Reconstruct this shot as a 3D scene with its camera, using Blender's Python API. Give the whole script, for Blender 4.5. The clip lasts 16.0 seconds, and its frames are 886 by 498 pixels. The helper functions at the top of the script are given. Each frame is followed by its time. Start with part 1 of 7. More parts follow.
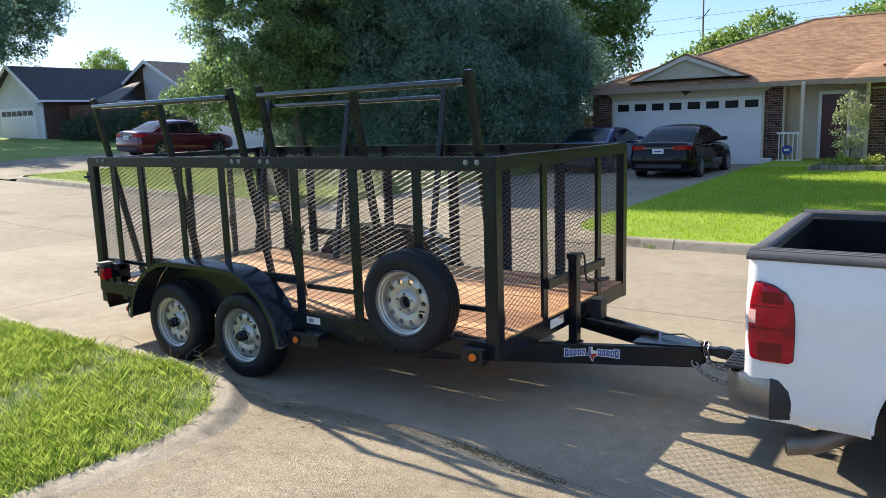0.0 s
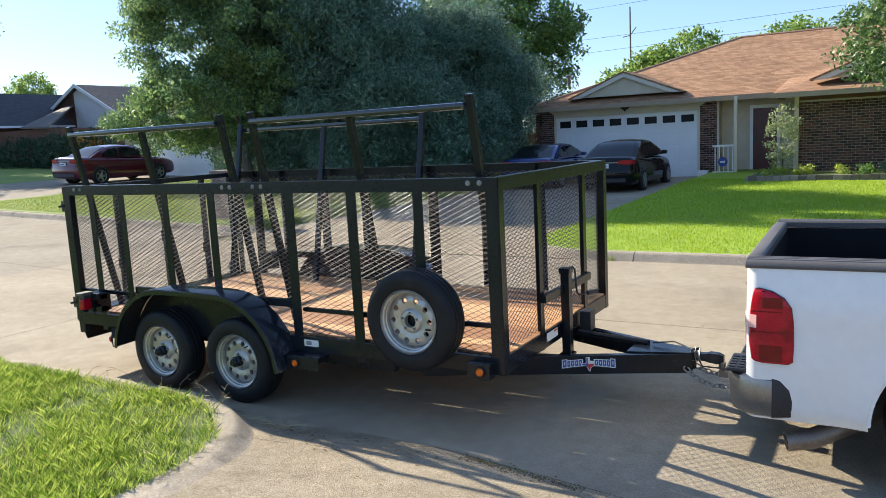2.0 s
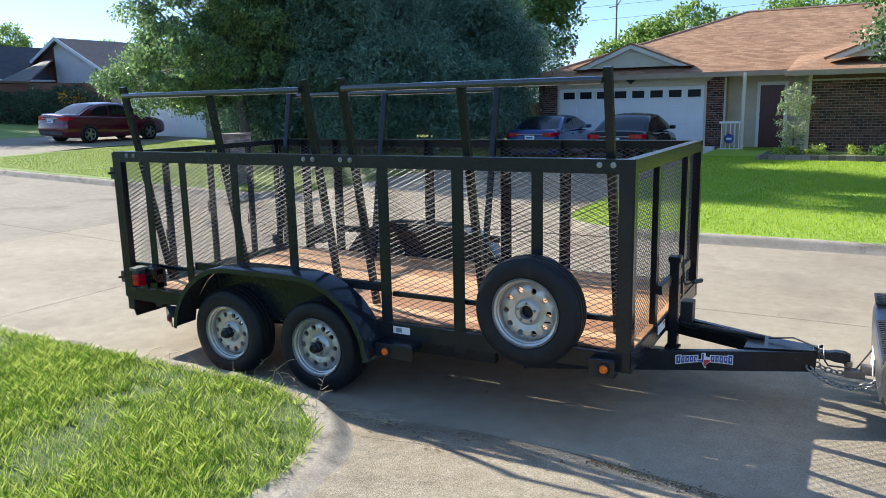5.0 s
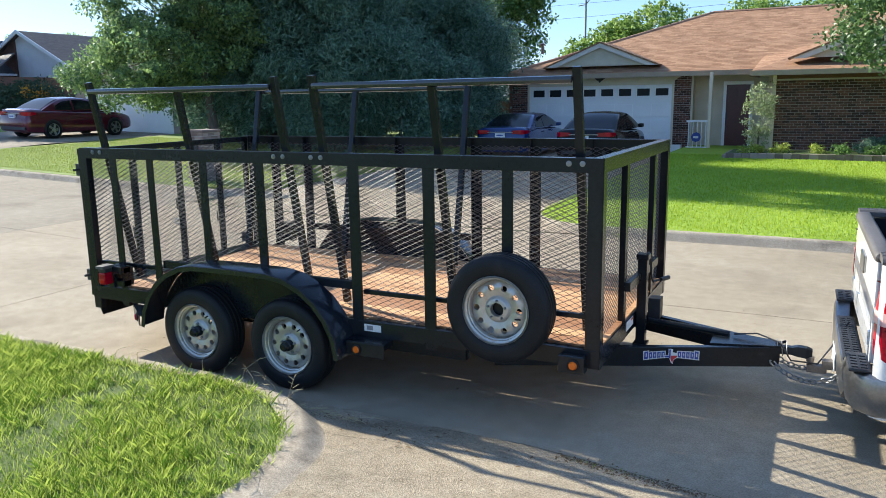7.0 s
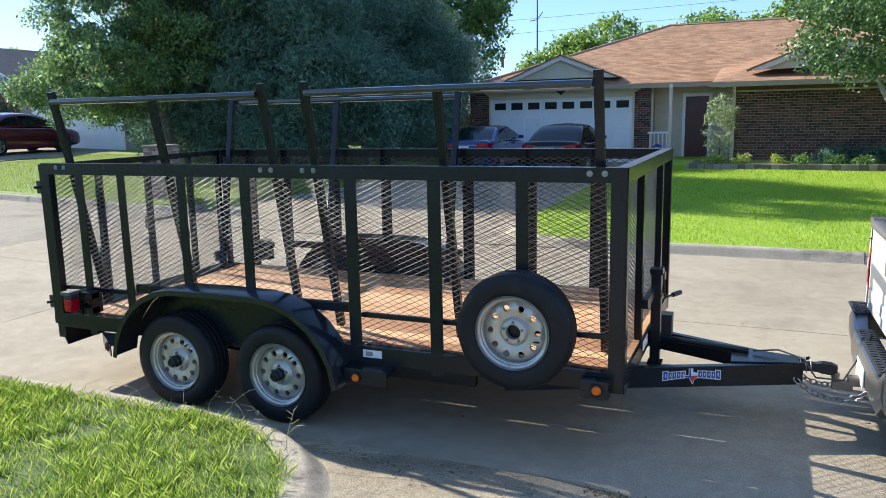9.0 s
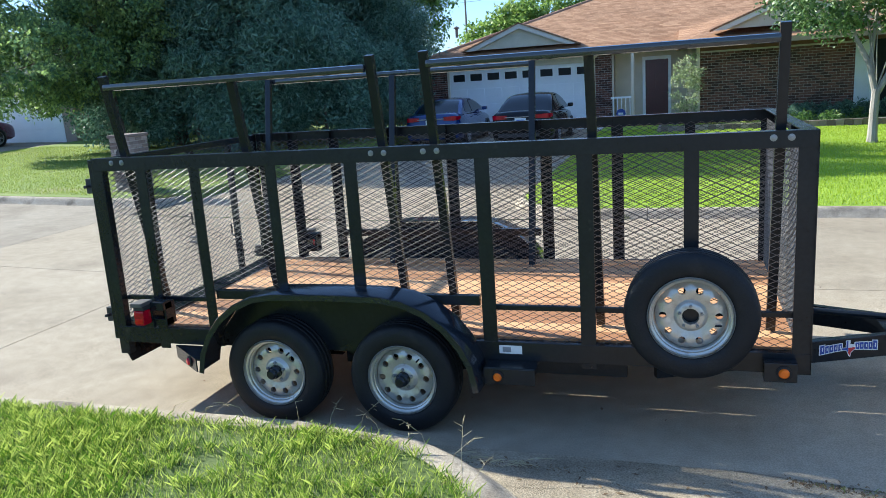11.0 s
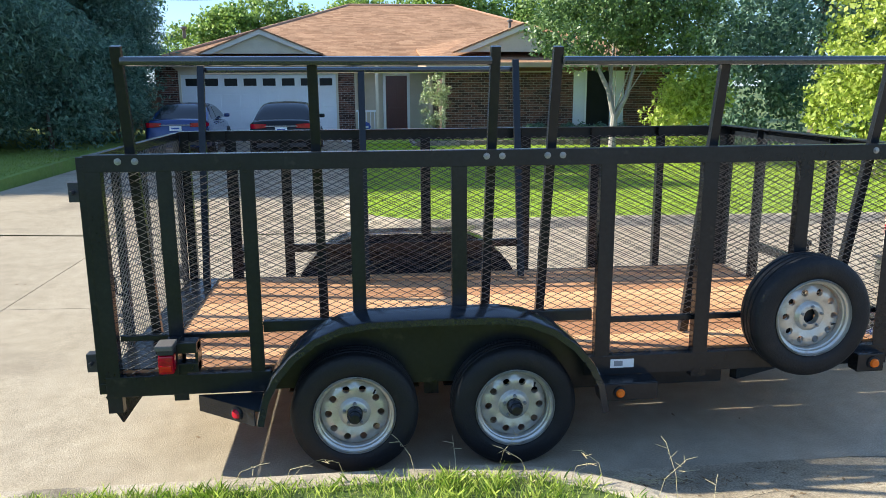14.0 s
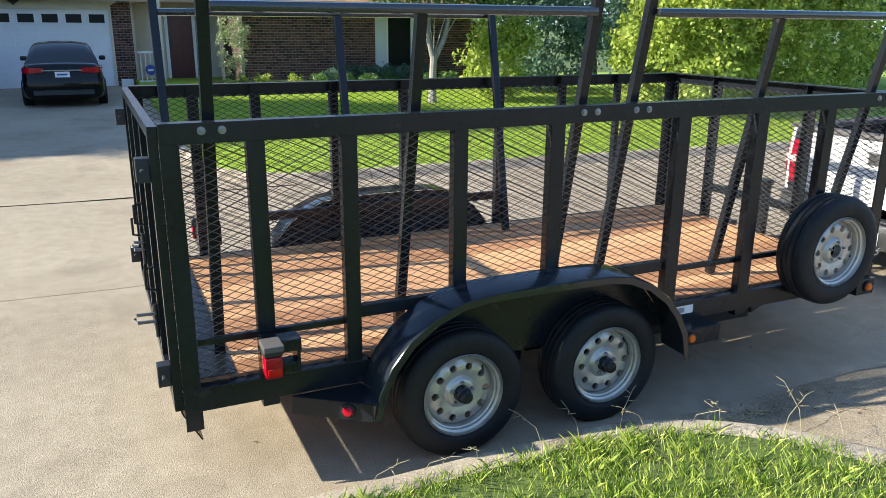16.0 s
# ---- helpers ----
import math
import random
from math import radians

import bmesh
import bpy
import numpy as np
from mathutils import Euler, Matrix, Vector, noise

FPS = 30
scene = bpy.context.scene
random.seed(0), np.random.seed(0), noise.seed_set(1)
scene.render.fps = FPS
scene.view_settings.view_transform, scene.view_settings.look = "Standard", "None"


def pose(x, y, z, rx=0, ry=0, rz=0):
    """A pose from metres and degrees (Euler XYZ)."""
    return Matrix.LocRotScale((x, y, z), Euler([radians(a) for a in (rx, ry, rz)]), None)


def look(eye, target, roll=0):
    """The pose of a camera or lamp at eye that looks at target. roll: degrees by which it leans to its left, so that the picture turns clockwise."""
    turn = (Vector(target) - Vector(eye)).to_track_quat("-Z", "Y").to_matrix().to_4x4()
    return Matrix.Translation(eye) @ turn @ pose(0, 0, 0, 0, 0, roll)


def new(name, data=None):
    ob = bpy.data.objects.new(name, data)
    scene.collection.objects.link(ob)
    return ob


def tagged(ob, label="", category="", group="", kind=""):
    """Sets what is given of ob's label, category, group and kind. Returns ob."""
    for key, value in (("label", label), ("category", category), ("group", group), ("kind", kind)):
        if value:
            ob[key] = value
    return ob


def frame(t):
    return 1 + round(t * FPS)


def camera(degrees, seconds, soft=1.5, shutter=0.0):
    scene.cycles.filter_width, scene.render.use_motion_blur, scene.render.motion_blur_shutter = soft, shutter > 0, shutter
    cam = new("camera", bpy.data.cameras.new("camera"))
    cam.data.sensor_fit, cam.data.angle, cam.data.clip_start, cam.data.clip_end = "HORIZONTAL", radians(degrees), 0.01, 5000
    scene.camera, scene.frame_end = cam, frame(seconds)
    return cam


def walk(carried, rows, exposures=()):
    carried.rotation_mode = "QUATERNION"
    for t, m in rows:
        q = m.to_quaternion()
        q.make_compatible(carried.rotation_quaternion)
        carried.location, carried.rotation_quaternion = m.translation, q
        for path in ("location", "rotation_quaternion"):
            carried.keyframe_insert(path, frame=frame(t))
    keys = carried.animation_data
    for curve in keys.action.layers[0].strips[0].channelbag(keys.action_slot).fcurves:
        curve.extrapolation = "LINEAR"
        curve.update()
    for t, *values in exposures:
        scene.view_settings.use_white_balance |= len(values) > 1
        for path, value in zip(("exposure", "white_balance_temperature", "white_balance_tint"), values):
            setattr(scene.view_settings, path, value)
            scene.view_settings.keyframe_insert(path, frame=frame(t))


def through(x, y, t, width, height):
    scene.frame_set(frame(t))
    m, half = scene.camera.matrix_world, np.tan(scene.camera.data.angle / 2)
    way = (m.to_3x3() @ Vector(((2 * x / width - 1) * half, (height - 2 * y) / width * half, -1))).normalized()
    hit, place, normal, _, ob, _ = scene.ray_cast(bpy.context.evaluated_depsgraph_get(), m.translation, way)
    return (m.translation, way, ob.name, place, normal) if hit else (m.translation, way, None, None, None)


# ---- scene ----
cam = camera(60.4, 16.0, soft=0.8)
PATH = [
    (0, (5.459, -3.75, 1.926), (4.321, -2.14, 1.595), -1.9),
    (0.5, (5.514, -3.872, 1.962), (4.405, -2.236, 1.65), -2.1),
    (1, (5.462, -3.91, 1.938), (4.41, -2.233, 1.651), -1.9),
    (1.5, (5.292, -3.995, 1.948), (4.293, -2.286, 1.66), -2.3),
    (2, (5.179, -4.075, 1.969), (4.173, -2.371, 1.678), -3.0),
    (2.5, (4.937, -3.996, 1.946), (3.922, -2.294, 1.68), -2.8),
    (3, (4.64, -3.919, 1.985), (3.635, -2.205, 1.755), -2.0),
    (3.5, (4.343, -4.011, 2.02), (3.395, -2.269, 1.766), -0.8),
    (4, (4.205, -4.094, 2.043), (3.249, -2.366, 1.727), -0.9),
    (6.5, (4.202, -4.165, 2.051), (3.303, -2.424, 1.652), -1.1),
    (7, (4.208, -4.164, 2.055), (3.333, -2.408, 1.668), -0.9),
    (7.5, (4.177, -4.158, 2.045), (3.322, -2.389, 1.671), -0.8),
    (8, (4.12, -4.11, 2.026), (3.287, -2.327, 1.669), -0.7),
    (8.2, (4.067, -4.044, 2.017), (3.246, -2.254, 1.666), -0.7),
    (10.3, (3.035, -3.905, 2.022), (2.348, -2.067, 1.636), -2.9),
    (10.5, (2.895, -3.859, 2.039), (2.221, -2.019, 1.641), -3.2),
    (11, (2.475, -3.953, 2.041), (1.865, -2.096, 1.617), -3.8),
    (11.5, (2.093, -4.008, 2.085), (1.575, -2.132, 1.625), -3.4),
    (12, (1.65, -3.908, 2.023), (1.176, -2.018, 1.57), -3.7),
    (12.5, (1.247, -3.904, 2.054), (0.953, -1.973, 1.623), -2.7),
    (13, (0.856, -4.005, 2.069), (0.783, -2.05, 1.651), -1.4),
    (13.5, (0.495, -3.843, 2.05), (0.558, -1.886, 1.643), -1.3),
    (14, (0.063, -3.755, 2.032), (0.274, -1.811, 1.612), -0.3),
    (14.5, (-0.372, -3.678, 2.063), (0.006, -1.776, 1.574), -0.3),
    (15, (-0.764, -3.437, 2.016), (-0.25, -1.577, 1.491), -1.0),
    (15.5, (-1.129, -3.252, 2.038), (-0.444, -1.454, 1.492), -0.3),
    (16, (-1.519, -3.035, 2.091), (-0.719, -1.292, 1.524), 0.4),
]
EXPOSURES = [(0, 1.23, 6340, 10), (2.5, 1.25, 6240, 10), (4, 1.27, 5740, 9), (7, 1.28, 5890, 8), (8.2, 1.29, 5840, 8), (10.5, 1.39, 5590, 6), (11.5, 1.48, 5540, 6), (12, 1.58, 5490, 6), (12.5, 1.56, 5490, 6), (13.5, 1.50, 5490, 6), (14, 1.52, 5990, 7), (15.5, 1.47, 5940, 7), (16, 1.37, 6040, 8)]
walk(cam, [(t, look(eye, target, roll)) for t, eye, target, roll in PATH], EXPOSURES)

# ---- world, sun and exposure ----
SUN_TO = Vector((-0.858, 0.19, 0.478)).normalized()
world = bpy.data.worlds.new("world")
scene.world = world
world.use_nodes = True
wn = world.node_tree
sky = wn.nodes.new("ShaderNodeTexSky")
sky.sky_type = "NISHITA"
sky.sun_disc = False
sky.sun_elevation = math.asin(SUN_TO.z)
sky.sun_rotation = math.atan2(SUN_TO.x, SUN_TO.y) % (2 * math.pi)
sky.air_density, sky.dust_density, sky.ozone_density = 0.9, 0.25, 3.0
wn.nodes["Background"].inputs["Strength"].default_value = 0.132
# thin summer haze evens the blue out
haze = wn.nodes.new("ShaderNodeMix")
haze.data_type = "RGBA"
haze.inputs["Factor"].default_value = 0.62
haze.inputs["B"].default_value = (0.95, 1.5, 2.65, 1)
wn.links.new(sky.outputs["Color"], haze.inputs["A"])
wn.links.new(haze.outputs["Result"], wn.nodes["Background"].inputs["Color"])
sun = new("sun", bpy.data.lights.new("sun", "SUN"))
sun.data.energy, sun.data.angle, sun.data.color = 4.75, radians(0.55), (1.0, 0.89, 0.71)
sun.matrix_world = look(SUN_TO * 40, (0, 0, 0))

# ---- materials ----


def mat(name, a, b=None, rough=0.6, metal=0.0, scale=4.0, detail=6.0, bump=0.0, bump_scale=60.0, island=0.0, through=0.0, spec=0.5, spots=None, stretch=(1, 1, 1), coat=0.0, grit=None):
    """A noise-varied material: colour a to b at a coarse and a fine scale, with fine relief."""
    m = bpy.data.materials.new(name)
    m.use_nodes = True
    t = m.node_tree
    n, l = t.nodes, t.links
    p = n["Principled BSDF"]
    p.inputs["Roughness"].default_value, p.inputs["Metallic"].default_value = rough, metal
    p.inputs["Specular IOR Level"].default_value = spec
    p.inputs["Coat Weight"].default_value = coat
    co = n.new("ShaderNodeTexCoord")
    mp = n.new("ShaderNodeMapping")
    mp.inputs["Scale"].default_value = stretch
    l.new(co.outputs["Object"], mp.inputs["Vector"])
    big, fine = n.new("ShaderNodeTexNoise"), n.new("ShaderNodeTexNoise")
    for node, s in ((big, scale), (fine, scale * 14)):
        node.inputs["Scale"].default_value, node.inputs["Detail"].default_value = s, detail
        l.new(mp.outputs["Vector"], node.inputs["Vector"])
    mix = n.new("ShaderNodeMath")
    mix.operation = "MULTIPLY_ADD"
    mix.inputs[1].default_value = 0.45
    add = n.new("ShaderNodeMath")
    add.operation = "MULTIPLY_ADD"
    add.inputs[1].default_value, add.inputs[2].default_value = 0.55, 0.0
    l.new(big.outputs["Fac"], add.inputs[0])
    l.new(fine.outputs["Fac"], mix.inputs[0])
    l.new(add.outputs[0], mix.inputs[2])
    value = mix.outputs[0]
    if island:
        geo = n.new("ShaderNodeNewGeometry")
        ob = n.new("ShaderNodeObjectInfo")
        both = n.new("ShaderNodeMath")
        both.operation = "ADD"
        l.new(geo.outputs["Random Per Island"], both.inputs[0])
        l.new(ob.outputs["Random"], both.inputs[1])
        fr = n.new("ShaderNodeMath")
        fr.operation = "FRACT"
        l.new(both.outputs[0], fr.inputs[0])
        sh = n.new("ShaderNodeMath")
        sh.operation = "MULTIPLY_ADD"
        sh.inputs[1].default_value = island
        l.new(fr.outputs[0], sh.inputs[0])
        sub = n.new("ShaderNodeMath")
        sub.operation = "SUBTRACT"
        sub.inputs[1].default_value = island / 2
        l.new(value, sub.inputs[0])
        l.new(sub.outputs[0], sh.inputs[2])
        value = sh.outputs[0]
    ramp = n.new("ShaderNodeValToRGB")
    b = b or a
    ramp.color_ramp.elements[0].position, ramp.color_ramp.elements[1].position = 0.3, 0.7
    ramp.color_ramp.elements[0].color, ramp.color_ramp.elements[1].color = (*a, 1), (*b, 1)
    l.new(value, ramp.inputs["Fac"])
    colour = ramp.outputs["Color"]
    if spots:
        sp = n.new("ShaderNodeTexNoise")
        sp.inputs["Scale"].default_value, sp.inputs["Detail"].default_value = spots[1], 8
        l.new(mp.outputs["Vector"], sp.inputs["Vector"])
        r2 = n.new("ShaderNodeValToRGB")
        r2.color_ramp.elements[0].position, r2.color_ramp.elements[1].position = spots[2], spots[3]
        l.new(sp.outputs["Fac"], r2.inputs["Fac"])
        mc = n.new("ShaderNodeMix")
        mc.data_type = "RGBA"
        l.new(r2.outputs["Color"], mc.inputs["Factor"])
        l.new(colour, mc.inputs["A"])
        mc.inputs["B"].default_value = (*spots[0], 1)
        colour = mc.outputs["Result"]
    if grit:
        gn = n.new("ShaderNodeTexNoise")
        gn.inputs["Scale"].default_value, gn.inputs["Detail"].default_value = grit[0], 2
        l.new(mp.outputs["Vector"], gn.inputs["Vector"])
        r3 = n.new("ShaderNodeValToRGB")
        r3.color_ramp.elements[0].position, r3.color_ramp.elements[1].position = 0.35, 0.65
        r3.color_ramp.elements[0].color = (1 - grit[1], 1 - grit[1], 1 - grit[1] * 1.05, 1)
        l.new(gn.outputs["Fac"], r3.inputs["Fac"])
        mg = n.new("ShaderNodeMix")
        mg.data_type, mg.blend_type = "RGBA", "MULTIPLY"
        mg.inputs["Factor"].default_value = 1.0
        l.new(colour, mg.inputs["A"])
        l.new(r3.outputs["Color"], mg.inputs["B"])
        colour = mg.outputs["Result"]
    l.new(colour, p.inputs["Base Color"])
    if bump:
        bn, bp = n.new("ShaderNodeTexNoise"), n.new("ShaderNodeBump")
        bn.inputs["Scale"].default_value, bn.inputs["Detail"].default_value = bump_scale, 8
        l.new(mp.outputs["Vector"], bn.inputs["Vector"])
        bp.inputs["Strength"].default_value, bp.inputs["Distance"].default_value = bump, 0.02
        l.new(bn.outputs["Fac"], bp.inputs["Height"])
        l.new(bp.outputs["Normal"], p.inputs["Normal"])
    if through:
        tr, mx = n.new("ShaderNodeBsdfTranslucent"), n.new("ShaderNodeMixShader")
        l.new(colour, tr.inputs["Color"])
        mx.inputs["Fac"].default_value = through
        l.new(p.outputs["BSDF"], mx.inputs[1])
        l.new(tr.outputs["BSDF"], mx.inputs[2])
        l.new(mx.outputs["Shader"], n["Material Output"].inputs["Surface"])
    return m


M = {
    "black_paint": mat("black_paint", (0.006, 0.008, 0.011), (0.014, 0.017, 0.021), 0.25, scale=3, spec=0.34, bump=0.03, bump_scale=40, spots=((0.05, 0.045, 0.04), 9, 0.66, 0.85)),
    "fender_paint": mat("fender_paint", (0.007, 0.010, 0.015), (0.014, 0.019, 0.027), 0.16, scale=3, spec=0.5, coat=0.2, bump=0.06, bump_scale=9, spots=((0.05, 0.045, 0.04), 11, 0.62, 0.85)),
    "rack_paint": mat("rack_paint", (0.014, 0.017, 0.021), (0.024, 0.028, 0.034), 0.18, scale=3, spec=0.7, coat=0.4, bump=0.02, bump_scale=40),
    "red_glow": mat("red_glow", (0.42, 0.003, 0.006), (0.55, 0.006, 0.010), 0.1, scale=20, spec=0.5),
    "mesh_steel": mat("mesh_steel", (0.026, 0.027, 0.029), (0.060, 0.061, 0.064), 0.45, scale=9, spec=0.5),
    "rubber": mat("rubber", (0.005, 0.0055, 0.007), (0.012, 0.0125, 0.014), 0.58, scale=8, spec=0.3, bump=0.2, bump_scale=90, spots=((0.03, 0.027, 0.025), 6, 0.62, 0.85)),
    "rim": mat("rim", (0.40, 0.39, 0.36), (0.54, 0.525, 0.48), 0.34, 0.6, scale=9, bump=0.05, bump_scale=60, spots=((0.26, 0.21, 0.155), 16, 0.58, 0.8)),
    "galvanised": mat("galvanised", (0.20, 0.20, 0.20), (0.36, 0.36, 0.35), 0.45, 0.7, scale=18),
    "plank": mat("plank", (0.35, 0.165, 0.070), (0.67, 0.375, 0.178), 0.7, scale=3, stretch=(0.35, 6, 6), bump=0.3, bump_scale=30, island=0.6, spots=((0.17, 0.09, 0.05), 5, 0.6, 0.8)),
    "amber": mat("amber", (0.72, 0.13, 0.01), (0.85, 0.19, 0.015), 0.2, scale=30, spec=0.3),
    "red_lens": mat("red_lens", (0.22, 0.0006, 0.010), (0.56, 0.002, 0.024), 0.06, scale=5, spec=0.4, stretch=(1, 1, 1.8), spots=((0.12, 0.001, 0.005), 6, 0.52, 0.72)),
    "liner_black": mat("liner_black", (0.004, 0.005, 0.007), (0.009, 0.010, 0.013), 0.6, scale=6, spec=0.2, bump=0.1, bump_scale=80),
    "white_plastic": mat("white_plastic", (0.72, 0.72, 0.7), (0.82, 0.82, 0.8), 0.5, scale=10),
    "blue_ink": mat("blue_ink", (0.03, 0.06, 0.28), (0.04, 0.08, 0.33), 0.5, scale=10),
    "red_deep": mat("red_deep", (0.11, 0.0006, 0.003), (0.20, 0.002, 0.006), 0.07, scale=14, spec=0.4),
    "clear_lens": mat("clear_lens", (0.75, 0.42, 0.38), (0.82, 0.5, 0.46), 0.12, scale=10),
    "red_ink": mat("red_ink", (0.5, 0.03, 0.03), (0.6, 0.04, 0.04), 0.5, scale=10),
    "grey_ink": mat("grey_ink", (0.2, 0.2, 0.21), (0.3, 0.3, 0.31), 0.6, scale=10),
    "concrete": mat("concrete", (0.32, 0.265, 0.190), (0.475, 0.405, 0.303), 0.85, scale=0.55, spec=0.12, bump=0.3, bump_scale=170, spots=((0.24, 0.198, 0.148), 0.9, 0.56, 0.82), grit=(110, 0.3)),
    # darker tone of concrete for the western slabs and driveway
    "concrete_west": mat("concrete_west", (0.27, 0.23, 0.175), (0.40, 0.35, 0.278), 0.88, scale=0.5, spec=0.12, bump=0.3, bump_scale=170, spots=((0.2, 0.168, 0.13), 0.9, 0.54, 0.80), grit=(110, 0.3)),
    "drive_concrete": mat("drive_concrete", (0.31, 0.252, 0.172), (0.56, 0.47, 0.345), 0.88, scale=1.0, spec=0.15, bump=0.6, bump_scale=170, spots=((0.2, 0.165, 0.12), 1.6, 0.56, 0.78), grit=(105, 0.45)),
    "kerb": mat("kerb", (0.38, 0.32, 0.245), (0.58, 0.50, 0.39), 0.9, scale=2.2, spec=0.15, bump=0.4, bump_scale=170, spots=((0.15, 0.125, 0.095), 3.2, 0.54, 0.74), grit=(110, 0.35)),
    "joint": mat("joint", (0.07, 0.06, 0.045), (0.12, 0.10, 0.07), 0.95, scale=6, bump=0.3),
    "soil_grass": mat("soil_grass", (0.05, 0.08, 0.016), (0.105, 0.145, 0.03), 0.95, scale=0.8, bump=0.7, bump_scale=25, spots=((0.11, 0.095, 0.05), 1.7, 0.62, 0.8)),
    "lawn": mat("lawn", (0.18, 0.28, 0.018), (0.30, 0.42, 0.03), 0.95, scale=0.9, bump=0.9, bump_scale=28),
    "blade": mat("blade", (0.105, 0.20, 0.015), (0.49, 0.57, 0.12), 0.4, scale=1.5, island=1.0, through=0.38),
    "blade_far": mat("blade_far", (0.25, 0.37, 0.018), (0.41, 0.52, 0.038), 0.6, scale=0.6, island=0.3, through=0.45),
    # darker, less saturated green than lawn and blade_far, with yellowish patches
    "lawn_dull": mat("lawn_dull", (0.13, 0.19, 0.03), (0.22, 0.29, 0.055), 0.95, scale=0.7, bump=0.9, bump_scale=28, spots=((0.22, 0.21, 0.08), 0.9, 0.55, 0.75)),
    "blade_dull": mat("blade_dull", (0.17, 0.24, 0.035), (0.31, 0.37, 0.08), 0.6, scale=0.6, island=0.5, through=0.45),
    "cap_tan": mat("cap_tan", (0.34, 0.19, 0.12), (0.46, 0.28, 0.18), 0.92, scale=6),
    "straw": mat("straw", (0.42, 0.36, 0.2), (0.6, 0.52, 0.32), 0.7, scale=20, through=0.3),
    "dead_leaf": mat("dead_leaf", (0.10, 0.06, 0.03), (0.2, 0.13, 0.06), 0.8, scale=20, island=0.5),
    "leaf_dark": mat("leaf_dark", (0.07, 0.142, 0.10), (0.20, 0.305, 0.22), 0.5, scale=0.35, spec=0.25, island=0.7, through=0.40),
    "leaf_mid": mat("leaf_mid", (0.08, 0.16, 0.04), (0.20, 0.33, 0.085), 0.45, scale=0.5, island=0.7, through=0.42),
    "leaf_shade": mat("leaf_shade", (0.09, 0.165, 0.08), (0.27, 0.38, 0.13), 0.5, scale=0.5, island=0.7, through=0.48),
    "leaf_hedge": mat("leaf_hedge", (0.03, 0.06, 0.035), (0.07, 0.11, 0.06), 0.6, scale=0.5, spec=0.2, island=0.6, through=0.15),
    "leaf_far": mat("leaf_far", (0.13, 0.23, 0.045), (0.34, 0.46, 0.11), 0.5, scale=0.5, island=0.6, through=0.42),
    "leaf_light": mat("leaf_light", (0.26, 0.34, 0.045), (0.56, 0.63, 0.15), 0.5, scale=0.5, island=0.7, through=0.5),
    "leaf_yard": mat("leaf_yard", (0.06, 0.12, 0.04), (0.17, 0.26, 0.09), 0.45, scale=0.6, island=0.7, through=0.35),
    "bark": mat("bark", (0.07, 0.055, 0.04), (0.16, 0.13, 0.10), 0.9, scale=5, stretch=(3, 3, 0.6), bump=0.8, bump_scale=18),
    "bark_pale": mat("bark_pale", (0.17, 0.155, 0.135), (0.36, 0.335, 0.30), 0.8, scale=5, stretch=(2, 2, 0.7), bump=0.4, bump_scale=18),
    "brick": mat("brick", (0.05, 0.026, 0.020), (0.17, 0.080, 0.056), 0.85, scale=3, island=0.8, bump=0.3, bump_scale=60),
    "brick_box": mat("brick_box", (0.16, 0.12, 0.105), (0.31, 0.25, 0.22), 0.85, scale=3, island=0.6, bump=0.3, bump_scale=60),
    "mortar": mat("mortar", (0.42, 0.385, 0.34), (0.56, 0.52, 0.47), 0.95, scale=8, bump=0.3),
    "cream_paint": mat("cream_paint", (0.62, 0.55, 0.42), (0.72, 0.65, 0.52), 0.6, scale=3, bump=0.08),
    "white_paint": mat("white_paint", (0.77, 0.78, 0.79), (0.87, 0.88, 0.88), 0.5, scale=2, bump=0.05),
    "tan_siding": mat("tan_siding", (0.50, 0.45, 0.34), (0.62, 0.56, 0.44), 0.7, scale=3),
    "trim_brown": mat("trim_brown", (0.31, 0.235, 0.155), (0.40, 0.31, 0.22), 0.6, scale=3),
    "trim_pale": mat("trim_pale", (0.60, 0.55, 0.48), (0.72, 0.67, 0.60), 0.6, scale=3, bump=0.05),
    "leaf_pale": mat("leaf_pale", (0.20, 0.26, 0.11), (0.44, 0.50, 0.28), 0.5, scale=0.5, island=0.7, through=0.4),
    "maroon": mat("maroon", (0.055, 0.006, 0.012), (0.085, 0.011, 0.018), 0.3, scale=4),
    "dark_glass": mat("dark_glass", (0.006, 0.007, 0.009), (0.012, 0.013, 0.015), 0.05, scale=2, spec=0.38),
    "pane_glass": mat("pane_glass", (0.010, 0.012, 0.014), (0.018, 0.02, 0.022), 0.3, scale=2, spec=0.15),
    "roof_dark": mat("roof_dark", (0.045, 0.042, 0.048), (0.10, 0.094, 0.098), 0.9, scale=2.5, bump=0.5, bump_scale=20, stretch=(1, 1, 4)),
    "roof_brown": mat("roof_brown", (0.11, 0.095, 0.085), (0.19, 0.165, 0.145), 0.9, scale=2.5, bump=0.5, bump_scale=20, stretch=(1, 1, 4)),
    "white_siding": mat("white_siding", (0.62, 0.64, 0.66), (0.74, 0.76, 0.78), 0.7, scale=2),
    "fence_wood": mat("fence_wood", (0.10, 0.075, 0.05), (0.2, 0.15, 0.11), 0.85, scale=3, stretch=(3, 3, 0.5), island=0.5),
    "paint_white_car": mat("paint_white_car", (0.72, 0.72, 0.715), (0.80, 0.80, 0.79), 0.25, scale=1.2, coat=0.6),
    "paint_black_car": mat("paint_black_car", (0.002, 0.0025, 0.0035), (0.004, 0.005, 0.007), 0.06, scale=1.5, spec=0.3, coat=0.03),
